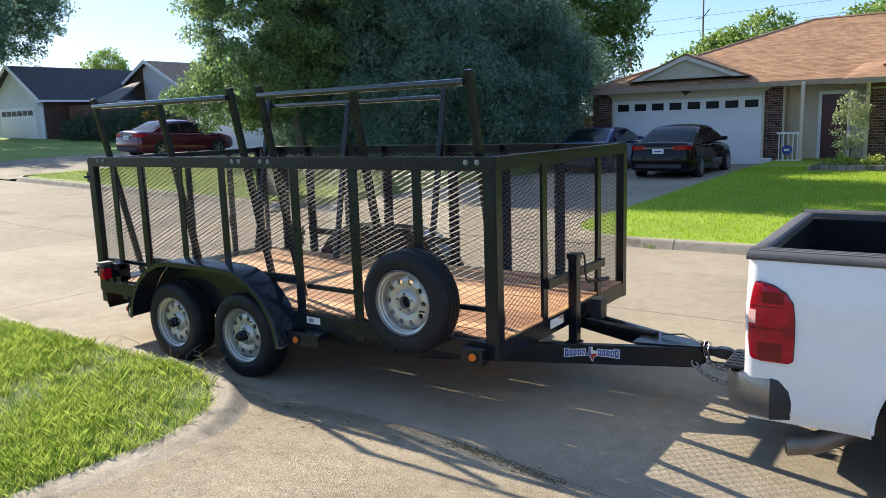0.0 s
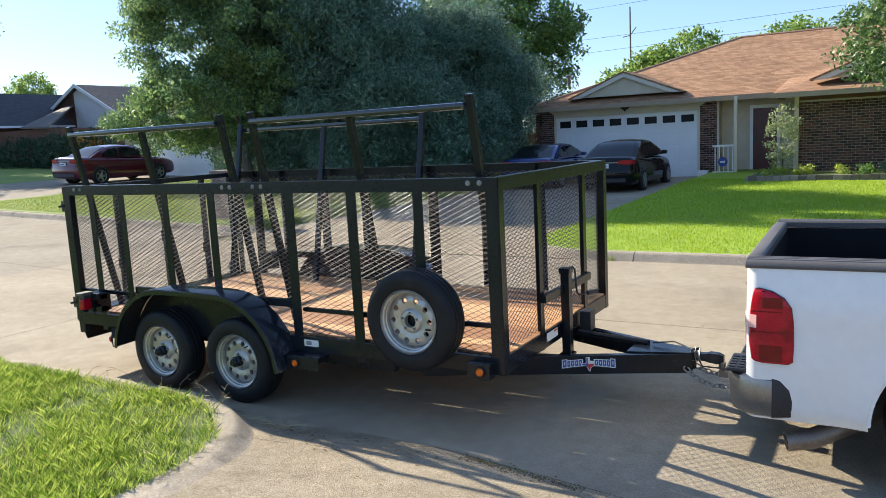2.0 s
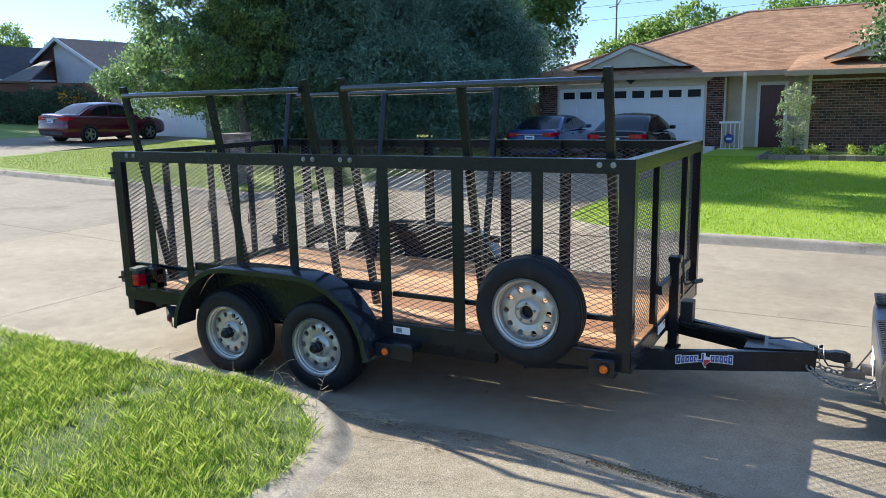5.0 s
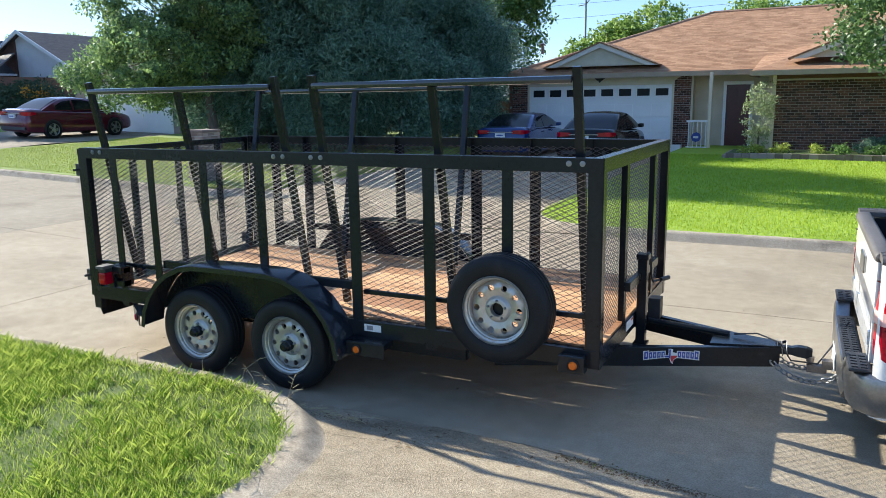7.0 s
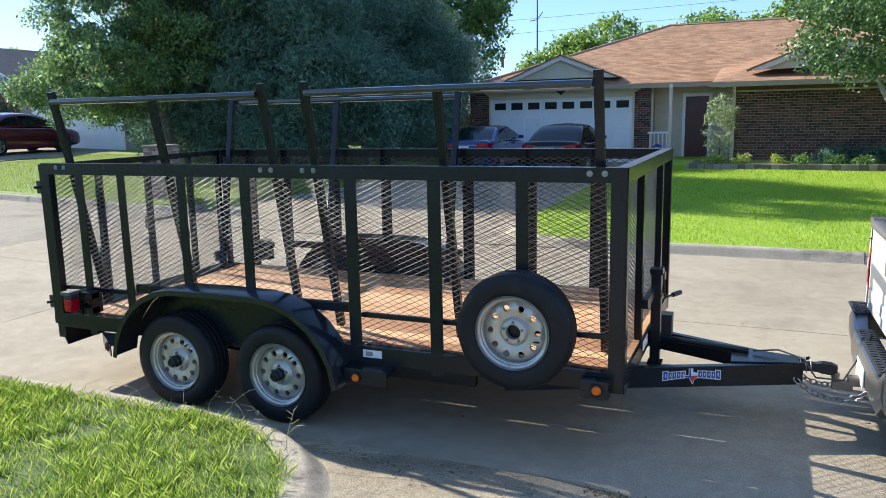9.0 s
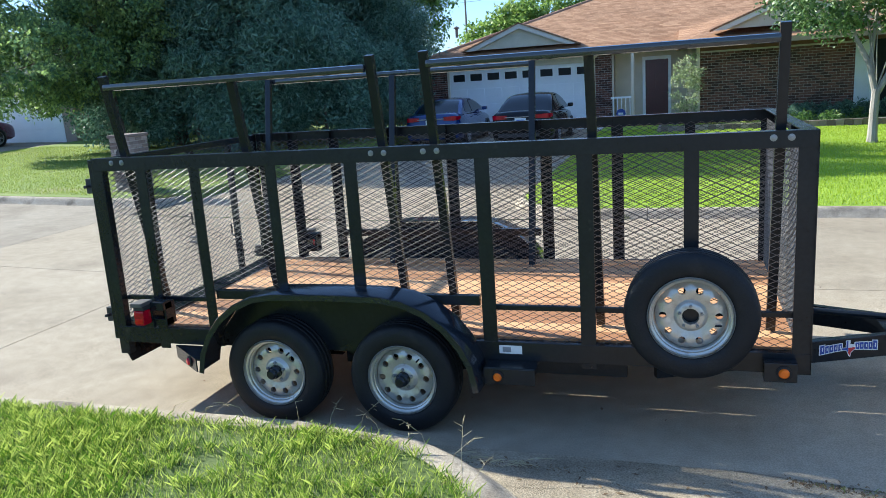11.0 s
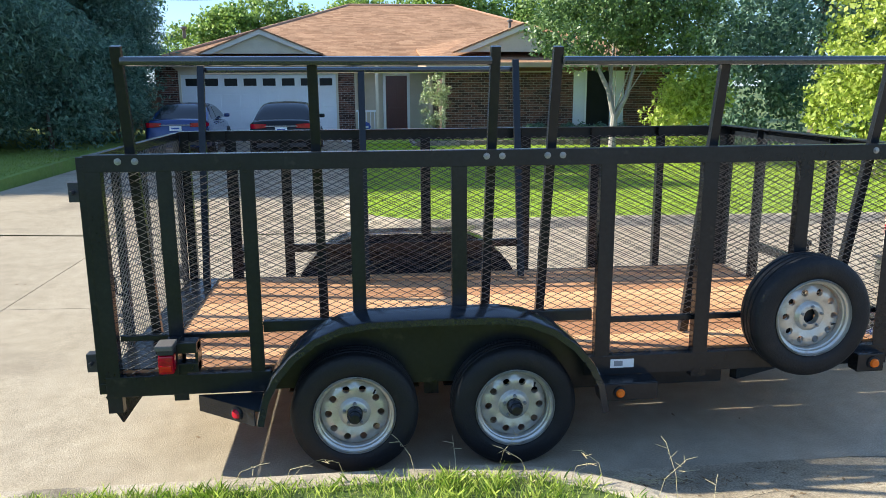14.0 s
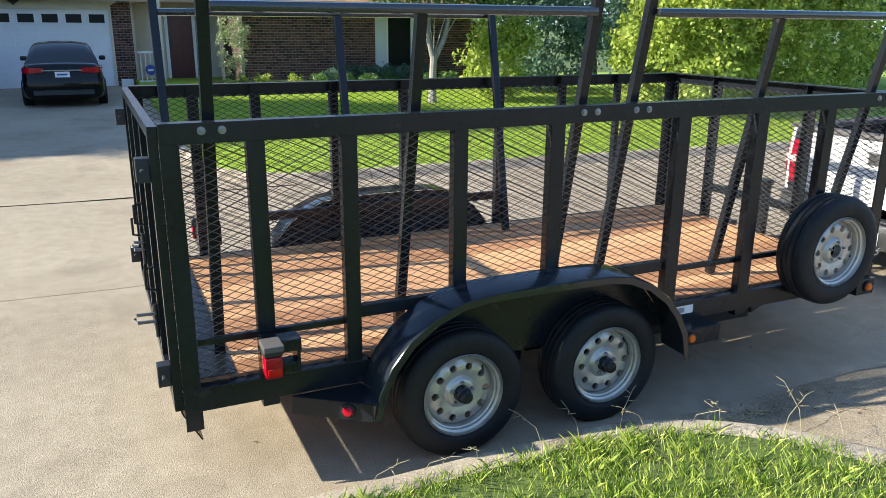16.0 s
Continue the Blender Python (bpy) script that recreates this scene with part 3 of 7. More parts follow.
def wheel(name, parent, c, kind="steel", R=0.340, W=0.205, rim_r=0.212, flip=1, dish=0.0):
    """A wheel whose outer face looks to -y (flip 1) or +y (flip -1); c is the middle of that face."""
    m = Matrix.Translation(c) @ Matrix.Rotation(radians(90 * flip), 4, "X")
    root = child_of(new(name), parent)
    root.empty_display_size = 0.1
    s = W / 0.205
    k = (R - rim_r) / 0.138
    def rr(r):
        return rim_r + (r - 0.205) * k
    half = [(rr(0.205), -0.022), (rr(0.222), -0.006), (rr(0.25), -0.001), (rr(0.285), 0.0), (rr(0.312), -0.006), (rr(0.33), -0.016), (rr(0.338), -0.030)]
    tread = []
    for g in (-0.058, -0.098, -0.138):
        tread += [(R, g + 0.008), (R - 0.008, g + 0.005), (R - 0.008, g - 0.004), (R, g - 0.008)]
    prof = half + tread + [(r, -0.205 - z) for r, z in half[::-1]] + [(rr(0.20), -0.17), (rr(0.20), -0.04)]
    part("tyre", lathe(bmesh.new(), [(r, z * s) for r, z in prof], 56, m, close=True), "rubber", root, "black rubber tyre with dusty sidewall", smooth=True)
    if kind == "steel":
        f = rim_r / 0.205
        bm = lathe(bmesh.new(), [(r * f, z) for r, z in ((0.207, -0.003), (0.211, -0.010), (0.206, -0.020), (0.201, -0.008), (0.198, -0.020), (0.192, -0.024), (0.188, -0.026), (0.186, -0.040), (0.180, -0.044), (0.177, -0.062), (0.176, -0.100), (0.171, -0.105), (0.171, -0.185), (0.178, -0.187), (0.203, -0.04))], 48, m, close=True)
        rim = part("rim", bm, "rim", root, "silver-painted steel modular rim", smooth=True)
        bm = bmesh.new()
        def P(r, a, z):
            return bm.verts.new(m @ Vector((r * math.cos(a), r * math.sin(a), z)))
        n, r0, r1, rh, hole = 10, 0.084, 0.180, 0.139, 0.0195
        for q in range(n):
            a0, w = 2 * math.pi * q / n, math.pi / n
            peri = [(r0 + (r1 - r0) * v, -w) for v in (0, 0.33, 0.66)] + [(r1, -w + 2 * w * v) for v in (0, 0.25, 0.5, 0.75)] + [(r1 - (r1 - r0) * v, w) for v in (0, 0.33, 0.66)] + [(r0, w - 2 * w * v) for v in (0, 0.25, 0.5, 0.75)]
            outer = [P(r, a0 + a, -0.060 + 0.012 * math.sin((r - r0) / (r1 - r0) * math.pi) - (0.012 if r > r1 - 0.001 else 0)) for r, a in peri]
            ang = [math.atan2(a * rh, r - rh) for r, a in peri]
            ring = [[P(rh + hole * math.cos(t), a0 + hole * math.sin(t) / rh, z) for t in ang] for z in (-0.0505, -0.072)]
            for i in range(len(peri)):
                j = (i + 1) % len(peri)
                bm.faces.new((outer[i], outer[j], ring[0][j], ring[0][i]))
                bm.faces.new((ring[0][i], ring[0][j], ring[1][j], ring[1][i]))
        part("wheel_disc", bm, "rim", rim, "", smooth=True)
        bm = lathe(bmesh.new(), [(0.086, -0.0605), (0.080, -0.056), (0.072, -0.043), (0.066, -0.039), (0.043, -0.039), (0.041, -0.074), (0.084, -0.076)], 36, m, close=True)
        part("hub_plate", bm, "rim", rim, "", smooth=True)
    else:
        m2 = m @ Matrix.Translation((0, 0, dish))
        bm = lathe(bmesh.new(), [(rim_r + 0.004, -0.012 + dish * 0.4), (rim_r + 0.004, -0.02), (rim_r - 0.012, -0.03 + dish * 0.4), (rim_r - 0.02, -0.17 * s), (rim_r, -0.17 * s)], 40, m, close=True)
        rim = part("rim", bm, "alloy", root, "silver alloy rim", smooth=True)
        bm = lathe(bmesh.new(), [(0.0, -0.03), (0.05, -0.03), (0.06, -0.045), (0.06, -0.07), (0.0, -0.07)], 20, m2)
        for q in range(5):
            mm = m2 @ Matrix.Rotation(2 * math.pi * q / 5, 4, "Z")
            for off in (-0.022, 0.022):
                box(bm, 0.04, rim_r - 0.008, off - 0.012, off + 0.012, -0.062, -0.036, 0, mm)
        part("spokes", bm, "alloy", rim)
        bm = lathe(bmesh.new(), [(0.0, -0.1), (rim_r - 0.02, -0.1), (rim_r - 0.02, -0.11), (0.0, -0.11)], 24, m)
        part("brake_disc", bm, "black_plastic", rim, "dark brake disc behind the spokes")
    return root, m


def nuts(parent, m, r=0.058, n=5, z=-0.039, material="galvanised", size=0.011):
    for q in range(n):
        a = 2 * math.pi * q / n + 0.3
        bm = lathe(bmesh.new(), [(size, 0), (size, 0.016), (size * 0.6, 0.021), (0, 0.021)], 6, m @ Matrix.Translation((r * math.cos(a), r * math.sin(a), z)))
        part("lug_nut", bm, material, parent)


# ---- the trailer ----
trailer = thing("utility_trailer", (0.9, 1.2, 0), "black steel tandem-axle trailer with expanded-mesh sides and wood deck", "trailer")
YN, YF, XR, XF, TOP = 0.165, 2.25, -1.29, 3.09, 1.705


def lattice(name, n_u, n_z, place, label, turn=1):
    """Expanded steel mesh: zigzag strands, twisted as the metal is; place(u, z, d) gives the world point."""
    L2, S2, w, th = 0.038, 0.0175, 0.0050, 0.0022
    c, s = math.cos(radians(50)), math.sin(radians(50)) * turn
    off = [(a * c * w / 2 - b * s * th / 2, a * s * w / 2 + b * c * th / 2) for a, b in ((-1, -1), (1, -1), (1, 1), (-1, 1))]
    verts, faces = [], []
    for k in range(n_z):
        base = len(verts)
        for i in range(n_u + 1):
            j = k + (1 if (i + k) % 2 else 0)
            for dz, dn in off:
                verts.append(place(i * L2, j * S2 + dz, dn))
        for i in range(n_u):
            a = base + i * 4
            for q in range(4):
                faces.append((a + q, a + (q + 1) % 4, a + 4 + (q + 1) % 4, a + 4 + q))
    me = bpy.data.meshes.new(name)
    me.from_pydata(verts, [], faces)
    me.materials.append(M["mesh_steel"])
    return tagged(child_of(new(name, me), trailer), label, kind="stuff")


def side_wall(near):
    def Y(d):
        return YN + d if near else YF - d
    def bx(bm, x0, x1, d0, d1, z0, z1, bev=0.0):
        return box(bm, x0, x1, min(Y(d0), Y(d1)), max(Y(d0), Y(d1)), z0, z1, bev)
    def angle(x, z0, z1, w=0.072, leg=1):
        bm = bmesh.new()
        bx(bm, x - w / 2, x + w / 2, 0, 0.007, z0, z1, 0.002)
        bx(bm, x + leg * (w / 2 - 0.007), x + leg * w / 2, 0.007, 0.055, z0, z1)
        return bm
    bm = bmesh.new()
    bx(bm, XR, XF, -0.003, 0.005, TOP - 0.085, TOP, 0.002)
    bx(bm, XR, XF, 0.005, 0.07, TOP - 0.007, TOP, 0.002)
    part("top_rail", bm, "black_paint", trailer)
    for a, b in (((XR, -0.44), (1.28, XF))):
        bm = bmesh.new()
        bx(bm, a, b, -0.002, 0.006, 0.435, 0.545, 0.002)
        bx(bm, a, b, 0.006, 0.06, 0.435, 0.443)
        bx(bm, a, b, 0.006, 0.06, 0.535, 0.543)
        part("bottom_rail", bm, "black_paint", trailer)
    for x, z0, w, leg in ((XR + 0.036, 0.345, 0.075, 1), (-0.912, 0.40, 0.076, -1), (-0.505, 0.43, 0.072, -1), (0.042, 0.80, 0.072, -1), (0.577, 0.80, 0.08, -1), (1.38, 0.425, 0.085, -1), (1.95, 0.40, 0.085, -1), (2.497, 0.43, 0.075, -1), (XF - 0.045, 0.43, 0.09, 1)):
        z1 = TOP - 0.002
        part("post", angle(x, z0, z1, w, leg), "black_paint", trailer)
    bm = bmesh.new()
    bx(bm, -0.47, 1.32, 0.02, 0.06, 0.755, 0.815, 0.003)
    part("fender_rail", bm, "black_paint", trailer)
    for a, b in ((1.40, 3.03), (XR + 0.08, -0.53)) if near else ():
        bm = bmesh.new()
        bx(bm, a, b, 0.045, 0.075, 0.725, 0.755, 0.003)
        part("rub_rail", bm, "black_paint", trailer)
    lattice("expanded_mesh", int((XF - XR - 0.06) / 0.038), int((TOP - 0.06 - 0.53) / 0.0175), lambda u, z, d: (XR + 0.03 + u, Y(0.058 + d), 0.535 + z), "black expanded steel mesh", -1 if near else 1)
    # fender with its turned-down lip
    line = [(-0.50, 0.34), (-0.47, 0.47), (-0.41, 0.59), (-0.32, 0.70), (-0.20, 0.79), (-0.06, 0.85), (0.08, 0.872), (0.43, 0.877), (0.78, 0.872), (0.92, 0.85), (1.06, 0.79), (1.18, 0.70), (1.27, 0.59), (1.33, 0.47), (1.36, 0.32)]
    bm = bmesh.new()
    t = 0.005
    rings = []
    for i, (x, z) in enumerate(line):
        d = Vector(line[min(i + 1, len(line) - 1)]) - Vector(line[max(i - 1, 0)])
        n = Vector((-d.y, d.x)).normalized()
        a, b = -0.235, 0.0
        rings.append([(x, Y(b), z), (x, Y(a + 0.012), z), (x - n.x * 0.006, Y(a), z - n.y * 0.006), (x - n.x * 0.04, Y(a), z - n.y * 0.04), (x - n.x * 0.04, Y(a + t), z - n.y * 0.04), (x - n.x * t * 2, Y(a + t * 2), z - n.y * t * 2), (x - n.x * t, Y(b), z - n.y * t)])
    part("fender", loft(bm, rings), "fender_paint", trailer, "rounded black sheet-steel fender with dents", smooth=True)
    bm = bmesh.new()
    prism(bm, [(x, z - 0.008) for x, z in line[1:-1]] + [(1.33, 0.44), (-0.45, 0.44)], Y(0.004), Y(0.009))
    part("fender_panel", bm, "black_paint", trailer)
    # steps before and behind the fender
    bm = prism(bmesh.new(), [(-0.475, Y(-0.004)), (-0.475, Y(-0.235)), (-0.505, Y(-0.235)), (-0.82, Y(-0.004))], 0.418, 0.43, "z")
    e0, e1 = Vector((-0.503, Y(-0.237), 0)), Vector((-0.82, Y(-0.006), 0))
    bar(bm, e0 + Vector((0, 0, 0.385)), e1 + Vector((0, 0, 0.385)), 0.088, 0.008, 0.0, up=(e1 - e0).cross(Vector((0, 0, 1))))
    st = part("fender_step", bm, "black_paint", trailer, "tapered black step behind the fender")
    nv = (e1 - e0).cross(Vector((0, 0, 1))).normalized()
    nv = nv if nv.x < 0 else -nv
    m = nv.to_track_quat("Z", "Y").to_matrix().to_4x4()
    m.translation = e0.lerp(e1, 0.3) + nv * 0.005 + Vector((0, 0, 0.386))
    part("marker_light", lathe(bmesh.new(), [(0.026, 0), (0.025, 0.012), (0.018, 0.02), (0, 0.022)], 20, m), "red_lens", st, "round red marker light", smooth=True)
    part("grommet", lathe(bmesh.new(), [(0.036, -0.002), (0.036, 0.006), (0.025, 0.009), (0.025, 0.0)], 20, m, close=True), "rubber", st)
    for a, b, mk, col in ((1.36, 1.66, 1.445, "amber"),):
        bm = bmesh.new()
        bx(bm, a, b, -0.13, -0.003, 0.395, 0.435, 0.003)
        bx(bm, a, b, -0.135, -0.128, 0.335, 0.43, 0.003)
        st = part("fender_step", bm, "black_paint", trailer)
        yy = Y(-0.137)
        m = Matrix.Translation((mk, yy, 0.381)) @ Matrix.Rotation(radians(90 if near else -90), 4, "X")
        part("marker_light", lathe(bmesh.new(), [(0.026, 0), (0.025, 0.012), (0.018, 0.02), (0, 0.022)], 20, m), col, st, "round amber marker light" if col == "amber" else "round red marker light", smooth=True)
        part("grommet", lathe(bmesh.new(), [(0.036, -0.002), (0.036, 0.006), (0.025, 0.009), (0.025, 0.0)], 20, m, close=True), "rubber", st)
    bm = bmesh.new()
    bx(bm, 2.86, 3.02, -0.085, 0.0, 0.415, 0.52, 0.004)
    mk = part("marker_bracket", bm, "black_paint", trailer)
    m = Matrix.Translation((2.955, Y(-0.087), 0.468)) @ Matrix.Rotation(radians(90 if near else -90), 4, "X")
    part("marker_light", lathe(bmesh.new(), [(0.028, 0), (0.027, 0.012), (0.02, 0.022), (0, 0.024)], 20, m), "amber", mk, "round amber marker light", smooth=True)
    part("grommet", lathe(bmesh.new(), [(0.038, -0.002), (0.038, 0.006), (0.027, 0.009), (0.027, 0.0)], 20, m, close=True), "rubber", mk)
    # tail lamp at the outer end of its open bracket
    bm = bmesh.new()
    bx(bm, -0.945, -0.79, -0.125, -0.03, 0.705, 0.762, 0.004)
    bx(bm, -0.945, -0.79, -0.105, -0.03, 0.592, 0.645, 0.004)
    bx(bm, -0.95, -0.885, -0.12, -0.004, 0.585, 0.765, 0.003)
    bx(bm, -0.805, -0.79, -0.10, -0.004, 0.60, 0.75, 0.002)
    br = part("tail_bracket", bm, "black_paint", trailer)
    bm = bmesh.new()
    bx(bm, -0.972, -0.886, -0.215, -0.10, 0.752, 0.778, 0.005)
    part("lamp_cover", bm, "grey_plastic", br, "grey lamp guard")
    bm = bmesh.new()
    bx(bm, -0.968, -0.89, -0.193, -0.11, 0.722, 0.752, 0.004)
    part("lamp_body", bm, "black_plastic", br, "black lamp housing")
    bm = bmesh.new()
    bx(bm, -0.968, -0.89, -0.20, -0.12, 0.622, 0.722, 0.016)
    lamp = part("tail_lamp", bm, "red_lens", br, "square red tail lamp", smooth=True)
    bm = bmesh.new()
    bx(bm, -0.958, -0.90, -0.204, -0.19, 0.638, 0.67, 0.004)
    part("reflector", bm, "red_glow", lamp, "brighter red reflector strip", smooth=True)
    # ladder-rack frames
    sets = ((-1.085, -0.16, 0.76), (1.083, 1.985, 2.925)) if near else ((-1.1, 0.09, 1.29),)
    for xs in sets:
        for i, x in enumerate(xs):
            top = 2.135 if i == 1 else 2.225
            bm = bmesh.new()
            d_at = lambda z: -0.03 + (2.225 - z) * 0.2
            bar(bm, (x, Y(d_at(0.57) + 0.02), 0.57), (x, Y(d_at(top) + 0.02), top), 0.05, 0.04, 0.003)
            part("rack_post", bm, "black_paint", trailer)
            if i != 1:
                for dx in (-0.041, 0.041):
                    m = Matrix.Translation((x + dx, Y(-0.003), 1.672)) @ Matrix.Rotation(radians(90 if near else -90), 4, "X")
                    bm = lathe(bmesh.new(), [(0.0175, 0), (0.0175, 0.003), (0.010, 0.004), (0.010, 0.011), (0, 0.012)], 12, m)
                    part("bolt", bm, "galvanised", trailer, "galvanised bolt and washer")
        bm = bmesh.new()
        bx(bm, xs[0] + 0.02, xs[2] - 0.02, -0.055, -0.012, 2.13, 2.175, 0.017)
        part("rack_rail", bm, "rack_paint", trailer, smooth=True)


side_wall(True)
side_wall(False)

# front panel
bm = B((XF - 0.006, XF + 0.003, YN, YF, TOP - 0.085, TOP), (XF - 0.07, XF - 0.006, YN + 0.07, YF - 0.07, TOP - 0.008, TOP - 0.001))
part("front_top_rail", bm, "black_paint", trailer)
bm = B((XF - 0.006, XF + 0.003, YN, YF, 0.435, 0.548), (XF - 0.06, XF - 0.006, YN + 0.06, YF - 0.06, 0.437, 0.444))
fr = part("front_bottom_rail", bm, "black_paint", trailer)
part("warning_label", B((XF + 0.003, XF + 0.006, 0.86, 1.06, 0.475, 0.535)), "white_plastic", fr, "white printed warning label")
part("label_bar", B((XF + 0.006, XF + 0.008, 0.99, 1.05, 0.518, 0.53)), "amber", fr)
for y in (0.80, 1.70):
    bm = B((XF - 0.007, XF + 0.002, y - 0.032, y + 0.032, 0.43, TOP - 0.003), (XF - 0.05, XF - 0.007, y + 0.025, y + 0.032, 0.43, TOP - 0.003))
    part("post", bm, "black_paint", trailer)
for y in (YN + 0.035, YF - 0.035):
    part("corner_plate", B((XF - 0.004, XF + 0.0045, y - 0.035, y + 0.035, 0.43, TOP - 0.004)), "black_paint", trailer)
part("jack_bar", B((XF + 0.002, XF + 0.04, 0.78, 1.72, 0.775, 0.835), bev=0.003), "black_paint", trailer)
lattice("expanded_mesh", int((YF - YN - 0.08) / 0.038), int((TOP - 0.06 - 0.53) / 0.0175), lambda u, z, d: (XF - 0.055 - d, YN + 0.04 + u, 0.535 + z), "black expanded steel mesh")

# ramp gate at the rear
gx = XR - 0.021
for z0, z1 in ((TOP - 0.06, TOP - 0.01), (0.45, 0.51)):
    part("gate_rail", B((gx - 0.02, gx + 0.02, YN + 0.01, YF - 0.01, z0, z1), bev=0.003), "black_paint", trailer)
for y in (YN + 0.04, 0.72, 1.26, 1.80, YF - 0.04):
    part("gate_post", B((gx - 0.021, gx + 0.019, y - 0.026, y + 0.026, 0.46, TOP - 0.012), bev=0.003), "black_paint", trailer)
lattice("expanded_mesh", int((YF - YN - 0.1) / 0.038), int((TOP - 0.06 - 0.5) / 0.0175), lambda u, z, d: (gx + 0.025 + d, YN + 0.05 + u, 0.505 + z), "black expanded steel mesh", -1)
bm = bmesh.new()
prism(bm, [(gx + 0.005, 0.43), (gx + 0.013, 0.43), (gx + 0.088, 0.285), (gx + 0.08, 0.285)], YN + 0.02, YF - 0.02)
part("gate_lip", bm, "black_paint", trailer, "bent steel lip plate")
for y, z in ((0.22, 1.52), (0.22, 0.62), (2.19, 1.52), (2.19, 0.62)):
    bm = B((gx - 0.075, gx - 0.02, y - 0.03, y + 0.03, z - 0.05, z + 0.05), bev=0.004)
    tube(bm, [(gx - 0.05, y - 0.07, z), (gx - 0.05, y + 0.07, z)], 0.011)
    part("gate_latch", bm, "black_plastic", trailer, "black spring latch")
for y, z in ((0.72, 0.9), (1.26, 1.1), (1.80, 0.9)):
    bm = tube(bmesh.new(), [(gx - 0.02, y, z - 0.06), (gx - 0.06, y, z - 0.05), (gx - 0.06, y, z + 0.05), (gx - 0.02, y, z + 0.06)], 0.008)
    part("gate_handle", bm, "black_paint", trailer)

# hooked latch rods that stand out behind the gate
for y, z, l in ((0.72, 0.72, 0.10), (1.26, 0.94, 0.06)):
    rod = part("latch_rod", tube(bmesh.new(), [(gx - 0.02, y, z), (gx - 0.02 - l, y - 0.02, z + 0.01), (gx - 0.03 - l, y - 0.02, z - 0.015)], 0.009, 8), "galvanised", trailer, "bent steel latch rod", smooth=True)
    part("latch_rod", tube(bmesh.new(), [(gx - 0.02, y, z - 0.04), (gx - 0.02 - l, y - 0.02, z - 0.03)], 0.009, 8), "galvanised", trailer, "bent steel latch rod", smooth=True)
    part("latch_pin", tube(bmesh.new(), [(gx - 0.028, y, z - 0.12), (gx - 0.028, y, z + 0.05)], 0.012, 8), "black_paint", trailer, smooth=True)

# deck boards, each its own piece
for y0, y1 in ((YN + 0.062, YN + 0.16), (YF - 0.16, YF - 0.062)):
    part("deck_frame", B((XR, XF - 0.08, y0, y1, 0.50, 0.512)), "black_paint", trailer)
# shrunk and bowed boards leave open slits here and there: board seam, from x, to x
SLITS = ((5, 0.45, 1.15), (4, 1.25, 1.95), (5, 2.3, 2.8), (8, 2.4, 2.95), (1, 2.5, 2.95), (7, 1.5, 2.1), (9, 0.2, 0.8), (3, 2.15, 2.6))


def seam(k, x):
    g = 0.0025
    for q, a, b in SLITS:
        if q == k and a < x < b:
            g += 0.0068 * min(1, (x - a) / 0.06, (b - x) / 0.06)
    return g


n = 14
wd = (YF - YN - 0.13) / n
for k in range(n):
    y = YN + 0.065 + k * wd
    dz = random.uniform(-0.002, 0.002)
    bm = bmesh.new()
    top = 0.556 + dz
    loft(bm, [[(x, y + seam(k, x), 0.522), (x, y + seam(k, x), top - 0.002), (x, y + seam(k, x) + 0.003, top), (x, y + wd - seam(k + 1, x) - 0.003, top), (x, y + wd - seam(k + 1, x), top - 0.002), (x, y + wd - seam(k + 1, x), 0.522)] for x in span(XR + 0.02, XF - 0.012, 74)])
    part("plank", bm, "plank", trailer, "weathered pine deck board")
part("deck_plate", B((XR + 0.012, -1.055, YN + 0.066, YF - 0.066, 0.5602, 0.566), bev=0.002), "black_paint", trailer, "dark steel deck plate at the gate")
part("rear_sill", B((XR + 0.005, XR + 0.05, YN + 0.065, YF - 0.065, 0.425, 0.521)), "black_paint", trailer)
for x in span(-1.0, 2.8, 7):
    part("cross_member", B((x - 0.02, x + 0.02, YN + 0.065, YF - 0.065, 0.468, 0.521)), "black_paint", trailer)
for y in (YN + 0.12, YF - 0.18):
    part("frame_beam", B((0.95, 2.15, y, y + 0.06, 0.315, 0.408)), "black_paint", trailer)

# axles, springs and wheels
for cx in (0.0, 0.86):
    part("axle", tube(bmesh.new(), [(cx, 0.2, 0.335), (cx, 2.22, 0.335)], 0.032, 12), "black_paint", trailer)
    for near in (True, False):
        y = 0.0 if near else 2.415
        root, m = wheel("wheel", trailer, (cx, y, 0.332), flip=1 if near else -1)
        nuts(root, m, size=0.010)
        part("hub_cap", lathe(bmesh.new(), [(0.041, -0.06), (0.041, -0.01), (0.032, 0.0), (0.032, 0.024), (0.024, 0.034), (0, 0.036)], 20, m), "black_paint", root, "black greased hub cap", smooth=True)
        if near:
            part("valve_stem", tube(bmesh.new(), [m @ Vector((0.11, 0.13, -0.035)), m @ Vector((0.10, 0.12, -0.01))], 0.005), "rubber", root)
for y in (0.29, 2.10):
    bm = bmesh.new()
    for x0 in (-0.36, 0.5):
        for k, w in enumerate((0.36, 0.28, 0.2)):
            box(bm, x0 + 0.36 - w, x0 + 0.36 + w, y - 0.022, y + 0.022, 0.375 + k * 0.009, 0.383 + k * 0.009)
    box(bm, 0.39, 0.47, y - 0.02, y + 0.02, 0.33, 0.5)
    part("leaf_spring", bm, "black_paint", trailer)

